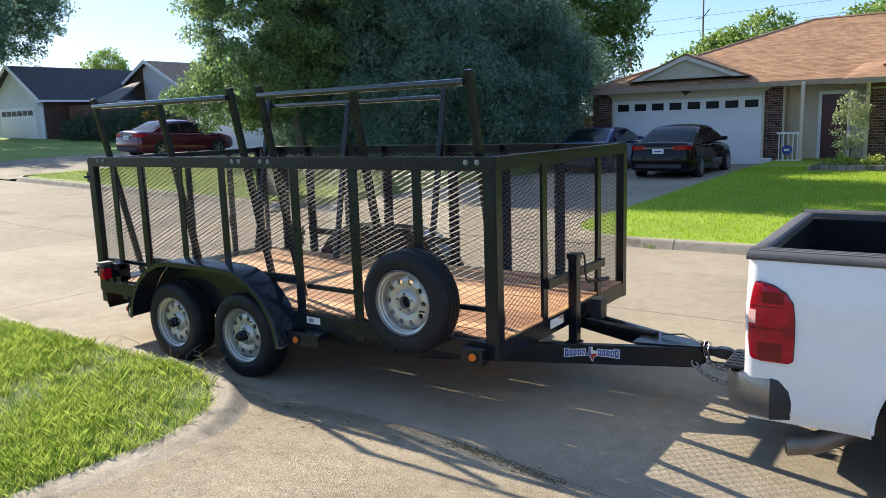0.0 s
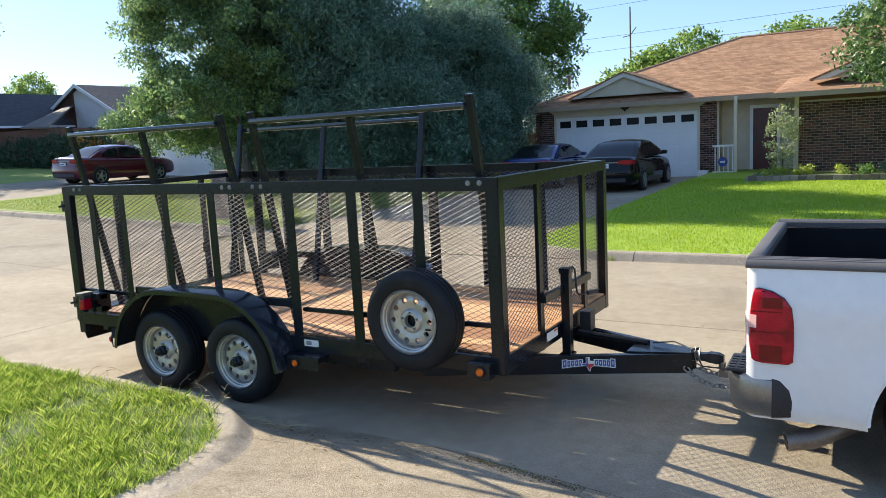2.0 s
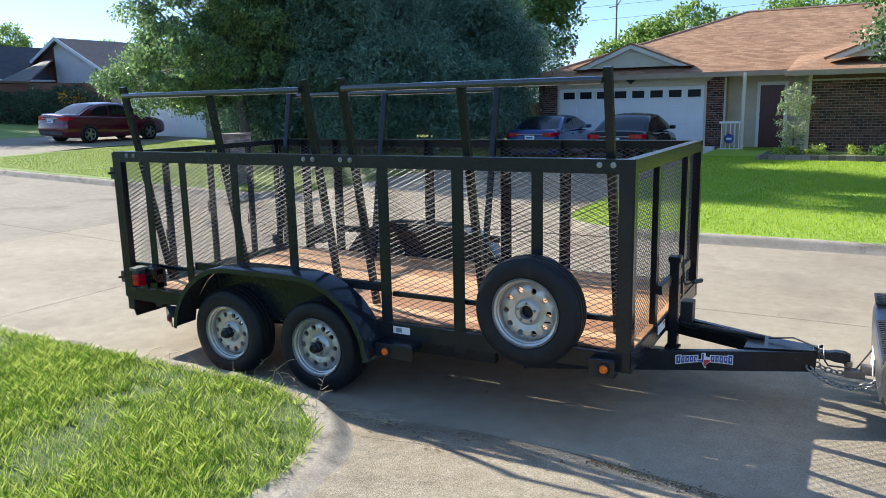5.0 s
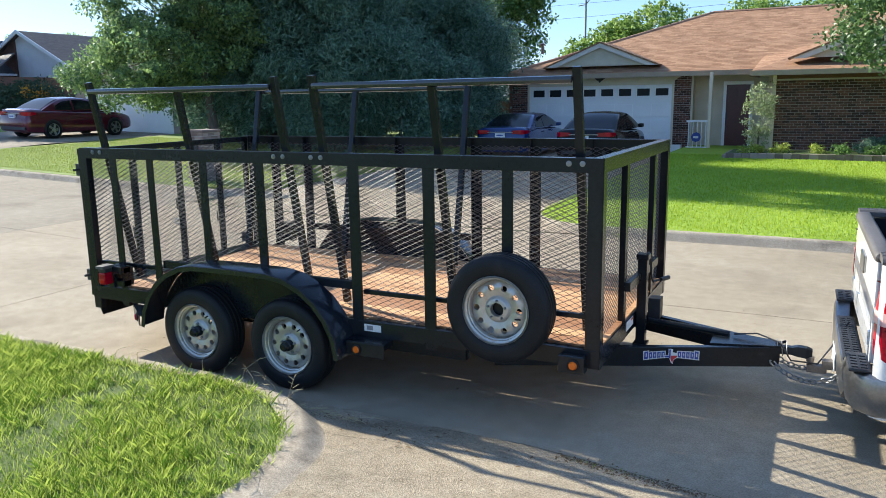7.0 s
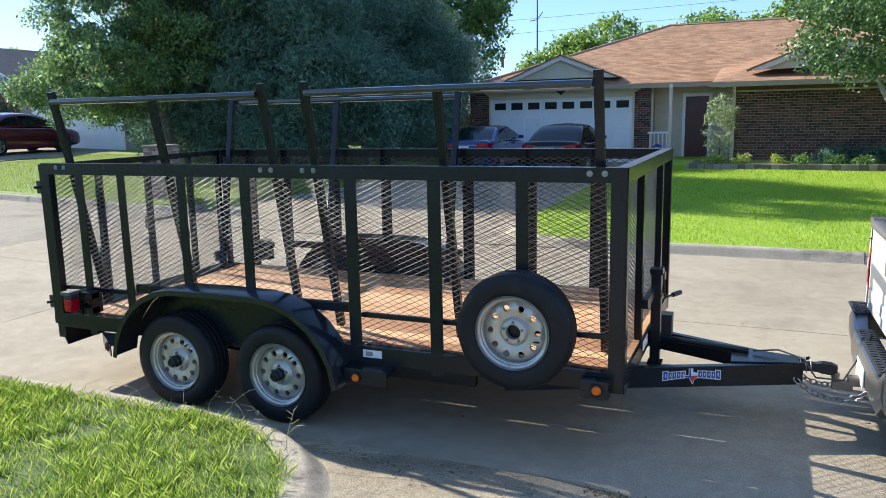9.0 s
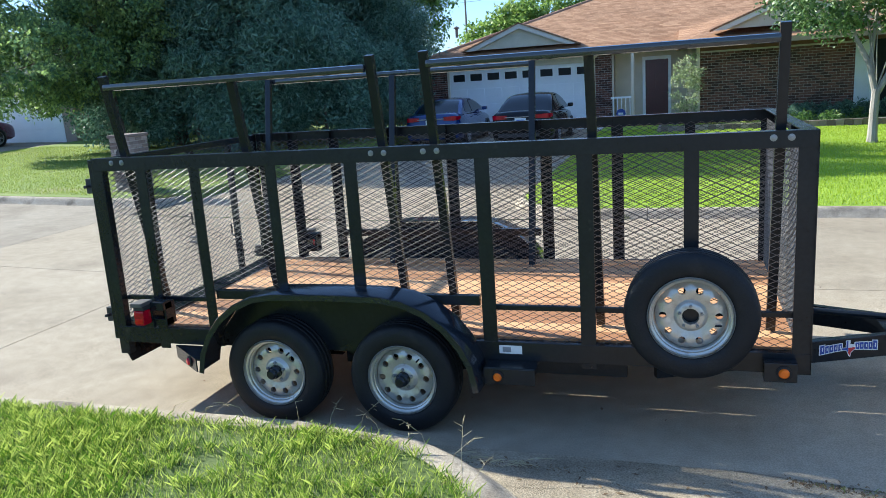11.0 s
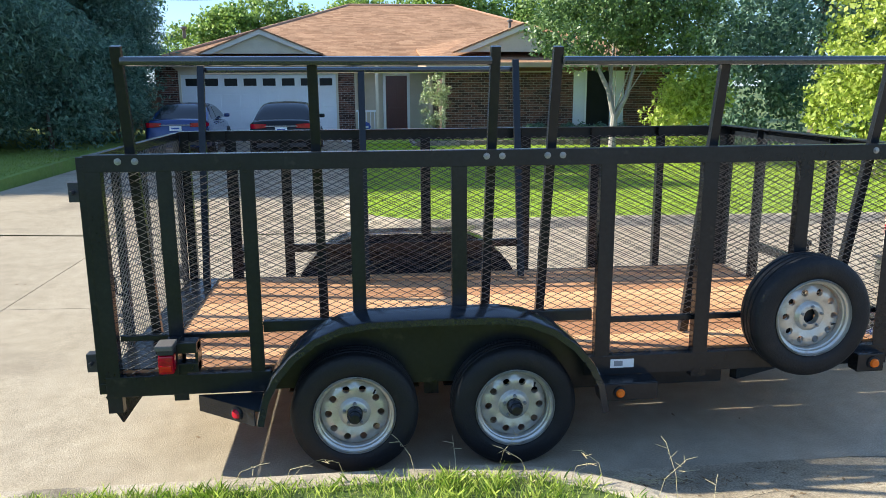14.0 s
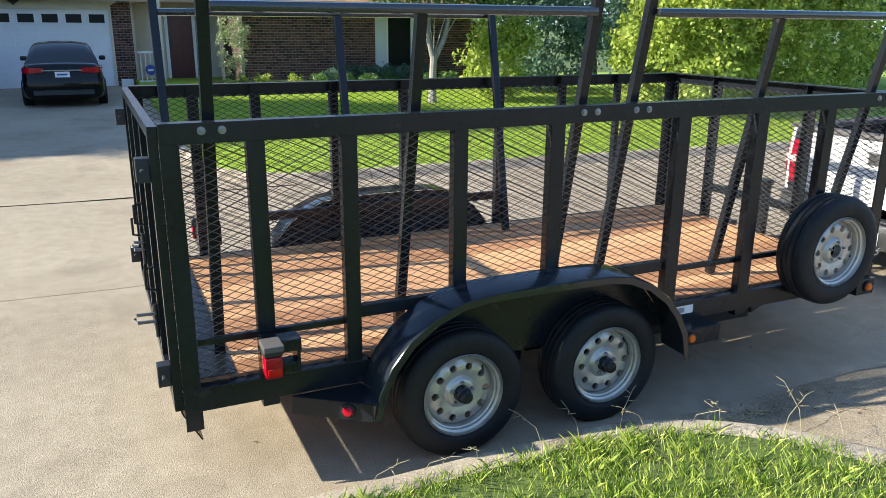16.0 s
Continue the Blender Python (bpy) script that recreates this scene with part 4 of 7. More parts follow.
# spare wheel on the side
spare, m = wheel("spare_wheel", trailer, (2.495, -0.042, 0.785))
nuts(spare, m, size=0.008)
part("spare_mount", B((2.44, 2.54, 0.045, YN - 0.002, 0.73, 0.83)), "black_paint", trailer)
part("valve_stem", tube(bmesh.new(), [m @ Vector((0.15, -0.05, -0.05)), m @ Vector((0.12, -0.045, -0.03))], 0.005), "rubber", spare)
part("data_label", B((1.43, 1.565, YN - 0.004, YN - 0.0022, 0.475, 0.525)), "white_plastic", trailer, "small white data label")
part("label_bar", B((1.45, 1.50, YN - 0.0052, YN - 0.0042, 0.485, 0.515)), "grey_ink", trailer)

# tongue, coupler, jack
for s in (-1, 1):
    p, q = Vector((2.3, 1.2 + s * 0.77, 0.335)), Vector((4.04, 1.2 - s * 0.035 + s * 0.07, 0.335))
    bm = bar(bmesh.new(), p, q, 0.05, 0.135, 0.004, up=(0, 0, 1))
    rail = part("tongue_rail", bm, "black_paint", trailer)
    if s < 0:
        d = (q - p).normalized()
        nrm = Vector((d.y, -d.x, 0))
        mm = Matrix((d, nrm, Vector((0, 0, 1)))).transposed().to_4x4()
        mm.translation = p + nrm * 0.025

        def plate(name, pts, out, material, label=""):
            bm = prism(bmesh.new(), pts, out, out + 0.0012)
            bmesh.ops.transform(bm, matrix=mm, verts=bm.verts)
            return part(name, bm, material, rail, label)

        def arch(u):
            """The lower edge of the lettering bows up towards the middle."""
            return -0.018 + 0.016 * math.sin(math.pi * (u - 1.0) / 0.36)
        lettering = ((1.0, 0.030, 0.052), (1.032, 0.024, 0.043), (1.058, 0.026, 0.041), (1.086, 0.026, 0.040), (1.114, 0.025, 0.040), (1.221, 0.027, 0.040), (1.25, 0.025, 0.041), (1.277, 0.026, 0.042), (1.305, 0.026, 0.044), (1.333, 0.029, 0.054))
        for u, w, h in lettering:
            z, z2 = arch(u), arch(u + w)
            plate("emblem_plate", [(u - 0.004, z - 0.006), (u + w + 0.004, z2 - 0.006), (u + w + 0.004, z2 + h + 0.005), (u - 0.004, z + h + 0.005)], 0.001, "white_plastic", "white emblem outline")
            plate("emblem_bar", [(u + 0.002, z), (u + w - 0.002, z2), (u + w - 0.002, z2 + h), (u + 0.002, z + h)], 0.0024, "blue_ink", "dark blue emblem bar")
            plate("emblem_bar", [(u + w * 0.42, z + h * 0.3), (u + w * 0.62, z2 + h * 0.3), (u + w * 0.62, z2 + h * 0.75), (u + w * 0.42, z + h * 0.75)], 0.0038, "white_plastic", "white emblem bar")
        c = 1.178
        plate("emblem_mark", [(c - 0.048, -0.004), (c - 0.012, -0.008), (c + 0.004, -0.042), (c + 0.014, -0.05), (c + 0.018, -0.022), (c + 0.046, -0.002), (c + 0.044, 0.026), (c + 0.012, 0.032), (c + 0.012, 0.056), (c - 0.016, 0.056), (c - 0.016, 0.012), (c - 0.048, 0.012)], 0.003, "white_plastic", "white notched emblem shape")
        plate("emblem_mark", [(c - 0.042, -0.001), (c - 0.012, -0.004), (c - 0.002, -0.02), (c - 0.002, 0.052), (c - 0.012, 0.052), (c - 0.012, 0.009), (c - 0.042, 0.009)], 0.0044, "blue_ink", "blue emblem shape")
        plate("emblem_mark", [(c, -0.024), (c + 0.012, -0.044), (c + 0.015, -0.02), (c + 0.041, 0.0), (c + 0.04, 0.01), (c, 0.008)], 0.0044, "red_ink", "red emblem shape")
part("tongue_plate", prism(bmesh.new(), [(3.62, 1.03), (4.05, 1.14), (4.05, 1.26), (3.62, 1.37)], 0.404, 0.412, "z"), "black_paint", trailer)
bm = bmesh.new()
loft(bm, [[(x, 1.2 - w, z0), (x, 1.2 + w, z0), (x, 1.2 + w * 0.8, z1), (x, 1.2 - w * 0.8, z1)] for x, w, z0, z1 in ((3.98, 0.042, 0.345, 0.41), (4.04, 0.032, 0.35, 0.402), (4.12, 0.03, 0.352, 0.40), (4.155, 0.036, 0.345, 0.41), (4.21, 0.037, 0.34, 0.408), (4.245, 0.024, 0.35, 0.395))])
bar(bm, Vector((4.02, 1.2, 0.405)), Vector((4.085, 1.2, 0.432)), 0.018, 0.012, 0.002)
part("coupler", bm, "black_paint", trailer, "black hitch coupler")
bm = B((3.10, 3.165, 1.13, 1.20, 0.30, 0.955), bev=0.004)
box(bm, 3.09, 3.175, 1.12, 1.21, 0.925, 0.965, 0.006)
box(bm, 3.085, 3.18, 1.115, 1.215, 0.30, 0.318)
jack = part("jack", bm, "black_paint", trailer, "black drop-leg jack post")
part("crank_handle", tube(bmesh.new(), [(3.14, 1.20, 0.94), (3.15, 1.26, 0.955), (3.16, 1.275, 0.93), (3.17, 1.28, 0.76), (3.18, 1.30, 0.735), (3.23, 1.42, 0.735)], 0.008), "black_paint", jack, "bent steel crank")
part("crank_grip", tube(bmesh.new(), [(3.215, 1.385, 0.735), (3.255, 1.48, 0.735)], 0.017, 10), "black_plastic", jack)
bm = B((3.115, 3.205, 1.47, 1.58, 0.41, 0.565), bev=0.006)
part("battery_box", bm, "black_plastic", trailer, "black breakaway battery box")
part("jack_pipe", tube(bmesh.new(), [(3.15, 1.35, 0.43), (3.72, 1.24, 0.425)], 0.022, 10), "black_paint", trailer)


def chain(a, b, sag, n, parent):
    bm = bmesh.new()
    a, b = Vector(a), Vector(b)
    for k in range(n):
        t = (k + 0.5) / n
        c = a.lerp(b, t) - Vector((0, 0, sag * 4 * t * (1 - t)))
        d = (b - a) / n - Vector((0, 0, sag * 4 * (1 - 2 * t) / n))
        q = d.to_track_quat("X", "Z").to_matrix().to_4x4()
        q.translation = c
        q = q @ Matrix.Rotation(radians(90 * (k % 2) + 20), 4, "X")
        L = d.length * 0.82
        loop = [q @ Vector((L * 0.75 * math.cos(u), 0.019 * math.sin(u), 0)) for u in span(0, 2 * math.pi, 12)]
        tube(bm, loop, 0.0058, 6)
    return part("safety_chain", bm, "galvanised", parent, "galvanised safety chain", smooth=True)


chain((4.0, 1.12, 0.31), (4.45, 1.02, 0.33), 0.10, 13, trailer)
chain((4.0, 1.28, 0.31), (4.45, 1.40, 0.33), 0.10, 13, trailer)
part("wiring_cable", tube(bmesh.new(), [(3.75, 1.24, 0.43), (3.9, 1.25, 0.45), (4.05, 1.13, 0.44), (4.12, 1.12, 0.33), (4.28, 1.18, 0.31), (4.36, 1.32, 0.40), (4.45, 1.42, 0.55)], 0.006, 6), "black_plastic", trailer, "black wiring cable", smooth=True)
part("wire_wrap", tube(bmesh.new(), [(4.02 + 0.006 * k, 1.2 + 0.062 * math.cos(k * 1.3), 0.385 + 0.055 * math.sin(k * 1.3)) for k in range(14)], 0.003, 5), "galvanised", trailer)

# ---- the pickup ----
TRUCK = pose(4.505, 1.20, -0.02, 0, 0, 1.5)
truck = thing("pickup_truck", (0, 0, 0), "white pickup truck with black bed rails hitched to the trailer", "truck")
WX, WZ, AR = 1.075, 0.395, 0.482


def bedside(s):
    prof = [(0.94, 0.36), (0.968, 0.42), (0.982, 0.56), (0.988, 0.72), (0.985, 0.88), (0.992, 0.94), (0.986, 1.02), (0.972, 1.12), (0.958, 1.21)]
    fine = []
    for (y0, z0), (y1, z1) in zip(prof, prof[1:]):
        k = max(1, round((z1 - z0) / 0.04))
        fine += [(y0 + (y1 - y0) * i / k, z0 + (z1 - z0) * i / k) for i in range(k)]
    fine.append(prof[-1])
    xs = span(0.0, 0.06, 3) + span(0.06, 2.02, 50)[1:]
    bm = bmesh.new()
    g = []
    for x in xs:
        pull = 0.035 * max(0, 1 - x / 0.06) ** 2
        col = []
        for y, z in fine:
            dx, dz = x - WX, z - WZ
            d = math.hypot(dx, dz)
            flare = 0.018 * math.exp(-((d - AR) / 0.07) ** 2) if d > AR - 0.05 else 0.018
            xx, zz = x, z
            if AR - 0.045 < d < AR + 0.02 and d > 1e-6:
                xx, zz = WX + dx / d * AR, WZ + dz / d * AR
            col.append(bm.verts.new((xx, s * (y - pull + flare), zz)))
        g.append(col)
    for i in range(len(xs) - 1):
        for j in range(len(fine) - 1):
            q = (g[i][j], g[i + 1][j], g[i + 1][j + 1], g[i][j + 1])
            c = sum((v.co for v in q), Vector()) / 4
            if math.hypot(c.x - WX, c.z - WZ) < AR - 0.004:
                continue
            bm.faces.new(q)
    ex = bmesh.ops.extrude_face_region(bm, geom=bm.faces[:])
    bmesh.ops.translate(bm, vec=(0, -s * 0.03, 0), verts=[v for v in ex["geom"] if isinstance(v, bmesh.types.BMVert)])
    bmesh.ops.delete(bm, geom=[v for v in bm.verts if not v.link_faces], context="VERTS")
    return bm


for s in (-1, 1):
    side = part("bed_side", bedside(s), "paint_white_car", truck, "white painted bed side", smooth=True)
    bm = bmesh.new()
    loft(bm, [[(x, s * a, z) for a, z in ((0.80, 1.205), (0.80, 1.236), (0.815, 1.249), (0.838, 1.250), (0.842, 1.243), (0.850, 1.243), (0.854, 1.250), (0.877, 1.250), (0.881, 1.243), (0.889, 1.243), (0.893, 1.250), (0.916, 1.249), (0.920, 1.242), (0.928, 1.242), (0.932, 1.247), (0.950, 1.242), (0.966, 1.232), (0.972, 1.218), (0.966, 1.205))] for x in (-0.005, 0.6, 1.3, 2.03)])
    part("bed_rail_cap", bm, "grey_plastic", truck, "grey-black plastic bed rail cap", smooth=True)
    shape = ((0.695, 0.012, 0.215), (0.71, 0.0, 0.235), (0.80, -0.010, 0.238), (0.92, -0.010, 0.236), (1.0, -0.004, 0.226), (1.05, 0.004, 0.190), (1.085, 0.012, 0.130), (1.10, 0.02, 0.06))
    def lens(grow, x_in):
        return loft(bmesh.new(), [[(x0, s * a, z + (z - 0.9) * grow * 0.014) for x0, a in ((xa + x_in, 0.86), (xa + x_in, 0.91), (xa + 0.03 + x_in, 0.982 - x_in), (xa + 0.07, 1.002 - x_in * 0.4), (xb - 0.02 + grow * 0.003, 1.003 - x_in * 0.4), (xb + grow * 0.003, 0.997 - x_in * 0.4), (xb, 0.95), (xb - 0.08, 0.86))] for z, xa, xb in shape])
    bezel = part("lamp_bezel", lens(1, 0.012), "black_plastic", truck, "black lamp surround", smooth=True)
    lamp = part("tail_light", lens(0, 0), "red_lens", bezel, "tall red tail light lens", smooth=True)
    for z0, z1, xi, material in ((0.702, 0.792, 0.07, "red_deep"), (0.862, 0.868, 0.03, "red_deep"), (0.974, 0.980, 0.03, "red_deep"), (0.995, 1.055, 0.085, "red_deep")):
        bm = loft(bmesh.new(), [[(x0, s * a, z) for x0, a in ((xi, 0.99), (xi, 1.0045), (0.185, 1.005), (0.185, 0.99))] for z in (z0, z1)])
        part("lens_segment", bm, material, lamp, "darker red lens segment")
    part("reverse_lens", loft(bmesh.new(), [[(x0, s * a, z) for x0, a in ((-0.0125, 0.86), (-0.0125, 0.91), (0.018, 0.984), (0.055, 1.0035), (0.055, 0.98), (0.02, 0.86))] for z in (0.885, 0.955)]), "clear_lens", lamp, "clear pinkish reversing lens", smooth=True)
    bm = bmesh.new()
    lathe(bm, [(AR - 0.012, 0.0), (AR + 0.004, 0.004), (AR + 0.004, -0.05), (AR - 0.012, -0.05)], 64, Matrix.Translation((WX, s * 0.995, WZ)) @ Matrix.Rotation(radians(-90 * s), 4, "X"), close=True)
    bmesh.ops.delete(bm, geom=[v for v in bm.verts if v.co.z < 0.39], context="VERTS")
    part("arch_lip", bm, "paint_white_car", side, smooth=True)
    bm = bmesh.new()
    prism(bm, [(WX + (AR + 0.01) * math.cos(a), WZ + (AR + 0.01) * math.sin(a)) for a in span(0, math.pi, 16)], s * 0.70, s * 0.64)
    prism(bm, [(WX + (AR + 0.012) * math.cos(a), WZ + (AR + 0.012) * math.sin(a)) for a in span(0, math.pi, 16)] + [(WX + (AR + 0.004) * math.cos(a), WZ + (AR + 0.004) * math.sin(a)) for a in span(math.pi, 0, 16)], s * 0.70, s * 0.96)
    part("wheel_well", bm, "black_plastic", truck, "dark wheel well liner")
    for wx in (WX, WX + 3.64):
        root, m = wheel("road_wheel", truck, (wx, s * 0.975, WZ), "alloy", R=0.412, W=0.265, rim_r=0.232, flip=-s)
        nuts(root, m, r=0.075, n=6, z=-0.03, size=0.012)
bm = B((-0.01, 0.05, -0.785, 0.785, 0.62, 1.19), bev=0.01)
box(bm, -0.018, -0.008, -0.72, 0.72, 0.70, 0.78, 0.004)
gate = part("tailgate", bm, "paint_white_car", truck, "white tailgate")
cap = []
for y, k in ((-0.80, 0.55), (-0.79, 0.85), (-0.765, 1.0), (0.0, 1.0), (0.765, 1.0), (0.79, 0.85), (0.80, 0.55)):
    cap.append([(0.02 + (x - 0.02) * k, y, 1.186 + (z - 1.186) * k) for x, z in ((-0.018, 1.186), (-0.028, 1.196), (-0.03, 1.214), (-0.022, 1.232), (-0.004, 1.241), (0.05, 1.241), (0.064, 1.23), (0.064, 1.186))])
part("tailgate_cap", loft(bmesh.new(), cap), "grey_plastic", gate, "grey-black plastic tailgate cap", smooth=True)
part("tailgate_handle", B((-0.026, -0.010, -0.13, 0.13, 0.98, 1.09), bev=0.008), "chrome", gate, "handle in a grey bezel")
liner = part("bed_liner", B((0.055, 2.0, -0.80, 0.80, 0.62, 0.66)), "liner_black", truck, "black ribbed bed liner")
for k in range(14):
    y = -0.74 + k * 0.114
    part("liner_rib", B((0.06, 1.99, y - 0.02, y + 0.02, 0.66, 0.672)), "liner_black", liner)
for s in (-1, 1):
    part("liner_side", B((0.055, 2.0, min(s * 0.80, s * 0.83), max(s * 0.80, s * 0.83), 0.62, 1.19)), "liner_black", liner)
    part("liner_wheel_box", B((0.70, 1.55, min(s * 0.58, s * 0.80), max(s * 0.58, s * 0.80), 0.66, 0.90), bev=0.03), "liner_black", liner)
part("liner_front", B((1.98, 2.01, -0.83, 0.83, 0.62, 1.19)), "liner_black", liner)
part("liner_gate", B((0.05, 0.062, -0.79, 0.79, 0.66, 1.18)), "liner_black", liner)
# step bumper: a chrome shell that wraps the corners, with moulded pads on top
def bumper_ring(x, y, nx, ny):
    """One section of the bumper: outward (nx, ny) from its line; the middle is a lower step."""
    drop = 0.085 * min(1, max(0, (0.62 - abs(y)) / 0.12))
    return [(x + nx * a, y + ny * a, z - drop) for a, z in ((0.012, 0.375), (0.04, 0.392), (0.056, 0.45), (0.058, 0.545), (0.046, 0.592), (0.022, 0.608), (-0.04, 0.608), (-0.04, 0.375))]


line = [(0.215, -0.915), (0.13, -0.945), (0.02, -0.935), (-0.04, -0.88), (-0.062, -0.76), (-0.066, -0.62), (-0.07, -0.5), (-0.072, -0.3), (-0.072, 0.3), (-0.07, 0.5), (-0.066, 0.62), (-0.062, 0.76), (-0.04, 0.88), (0.02, 0.935), (0.13, 0.945), (0.215, 0.915)]
rings = []
for i, (x, y) in enumerate(line):
    d = Vector(line[min(i + 1, len(line) - 1)]) - Vector(line[max(i - 1, 0)])
    o = Vector((-d.y, d.x)).normalized()
    rings.append(bumper_ring(x, y, o.x, o.y))
bumper = part("rear_bumper", loft(bmesh.new(), rings[1:-1]), "chrome", truck, "scuffed chrome step bumper", smooth=True)
for s_, rr in ((-1, rings[:2]), (1, rings[-2:])):
    part("bumper_cap", loft(bmesh.new(), [[(p[0], p[1] + s_ * 0.006, 0.49 + (p[2] - 0.49) * 1.03) for p in r] for r in rr]), "black_plastic", bumper, "black bumper end cap", smooth=True)
for y0, y1, zd in ((-0.93, -0.62, 0.0), (-0.48, 0.48, 0.085), (0.62, 0.93, 0.0)):
    bm = bmesh.new()
    box(bm, -0.112, 0.0, y0, y1, 0.606 - zd, 0.628 - zd, 0.01)
    for k in range(int((y1 - y0 - 0.03) / 0.05)):
        for r in range(2):
            box(bm, -0.098 + r * 0.046, -0.066 + r * 0.046, y0 + 0.02 + k * 0.05, y0 + 0.05 + k * 0.05, 0.627 - zd, 0.634 - zd)
    part("step_pad", bm, "black_plastic", bumper, "black tread-pattern step pad")
part("licence_plate", B((-0.138, -0.132, -0.15, 0.15, 0.33, 0.45)), "white_plastic", bumper, "pale licence plate")
bm = tube(bmesh.new(), [(0.20, -0.875, 0.215), (0.33, -0.83, 0.235), (0.55, -0.72, 0.33), (0.7, -0.62, 0.42)], 0.056, 18)
part("exhaust_pipe", bm, "exhaust_steel", truck, "stained steel exhaust tip", smooth=True)
# black disc on the closed tip stands in for the pipe's shaded inside
part("exhaust_bore", tube(bmesh.new(), [(0.1985, -0.8755, 0.2148), (0.21, -0.8716, 0.2165)], 0.048, 18), "liner_black", truck, "black disc for the shaded exhaust opening")
bm = B((-0.2, 0.1, -0.03, 0.03, 0.30, 0.36), bev=0.005)
box(bm, -0.29, -0.17, -0.03, 0.03, 0.27, 0.32, 0.005)
lathe(bm, [(0.016, 0.3), (0.016, 0.33), (0.025, 0.34), (0.025, 0.37), (0.0, 0.385)], 14, Matrix.Translation((-0.27, 0, 0)))
part("ball_mount", bm, "exhaust_steel", truck, "steel drop ball mount")
part("chassis", B((0.1, 5.2, -0.45, -0.36, 0.42, 0.55), (0.1, 5.2, 0.36, 0.45, 0.42, 0.55), (1.1, 1.25, -0.75, 0.75, 0.33, 0.45)), "black_plastic", truck, "dark chassis rails")
# cab and bonnet
lower = [(2.04, 0.40, 1.12, 0.95), (2.10, 0.38, 1.14, 0.985), (3.2, 0.36, 1.15, 0.995), (4.1, 0.36, 1.14, 0.985), (4.2, 0.40, 1.13, 0.98), (5.3, 0.42, 1.06, 0.96), (5.65, 0.42, 0.98, 0.88), (5.72, 0.45, 0.85, 0.82)]
bm = loft(bmesh.new(), [[(x, -w * 0.95, zb), (x, -w, zb + 0.2), (x, -w * 0.99, zt - 0.15), (x, -w * 0.93, zt), (x, w * 0.93, zt), (x, w * 0.99, zt - 0.15), (x, w, zb + 0.2), (x, w * 0.95, zb)] for x, zb, zt, w in lower])
cab = part("cab", bm, "paint_white_car", truck, "white painted cab and bonnet", smooth=True)
bm = loft(bmesh.new(), [[(xa, -w, z), (xb, -w * 0.96, z), (xb, w * 0.96, z), (xa, w, z)] for z, xa, xb, w in ((1.13, 2.06, 4.35, 0.93), (1.45, 2.12, 3.95, 0.87), (1.75, 2.2, 3.55, 0.80), (1.83, 2.32, 3.35, 0.74))])
part("cab_roof", bm, "paint_white_car", cab, smooth=True)
bm = bmesh.new()
for s in (-1, 1):
    loft(bm, [[(xa, s * w, z), (xb, s * w, z), (xb, s * (w + 0.012), z), (xa, s * (w + 0.012), z)] for z, xa, xb, w in ((1.16, 2.25, 4.05, 0.922), (1.45, 2.28, 3.75, 0.868), (1.70, 2.34, 3.45, 0.812))])
loft(bm, [[(x - 0.01, -w, z), (x - 0.01, w, z), (x + 0.01, w, z), (x + 0.01, -w, z)] for x, z, w in ((2.055, 1.18, 0.7), (2.12, 1.45, 0.68), (2.18, 1.70, 0.62))])
loft(bm, [[(x + 0.015, -w, z), (x + 0.015, w, z), (x - 0.01, w, z), (x - 0.01, -w, z)] for x, z, w in ((4.30, 1.16, 0.82), (3.94, 1.45, 0.76), (3.58, 1.72, 0.68))])
part("cab_glass", bm, "dark_glass", cab, "tinted cab windows")
truck.matrix_basis = TRUCK


# ---- saloon cars ----
def glide(rings, n=3):
    """Rings between the given ones, on a smooth curve through them."""
    out = []
    R = [np.array(r) for r in rings]
    for i in range(len(R) - 1):
        p0, p1, p2, p3 = R[max(0, i - 1)], R[i], R[i + 1], R[min(len(R) - 1, i + 2)]
        for k in range(n):
            t = k / n
            out.append(0.5 * (2 * p1 + (p2 - p0) * t + (2 * p0 - 5 * p1 + 4 * p2 - p3) * t * t + (3 * p1 - p0 - 3 * p2 + p3) * t ** 3))
    out.append(R[-1])
    return [[tuple(v) for v in r] for r in out]


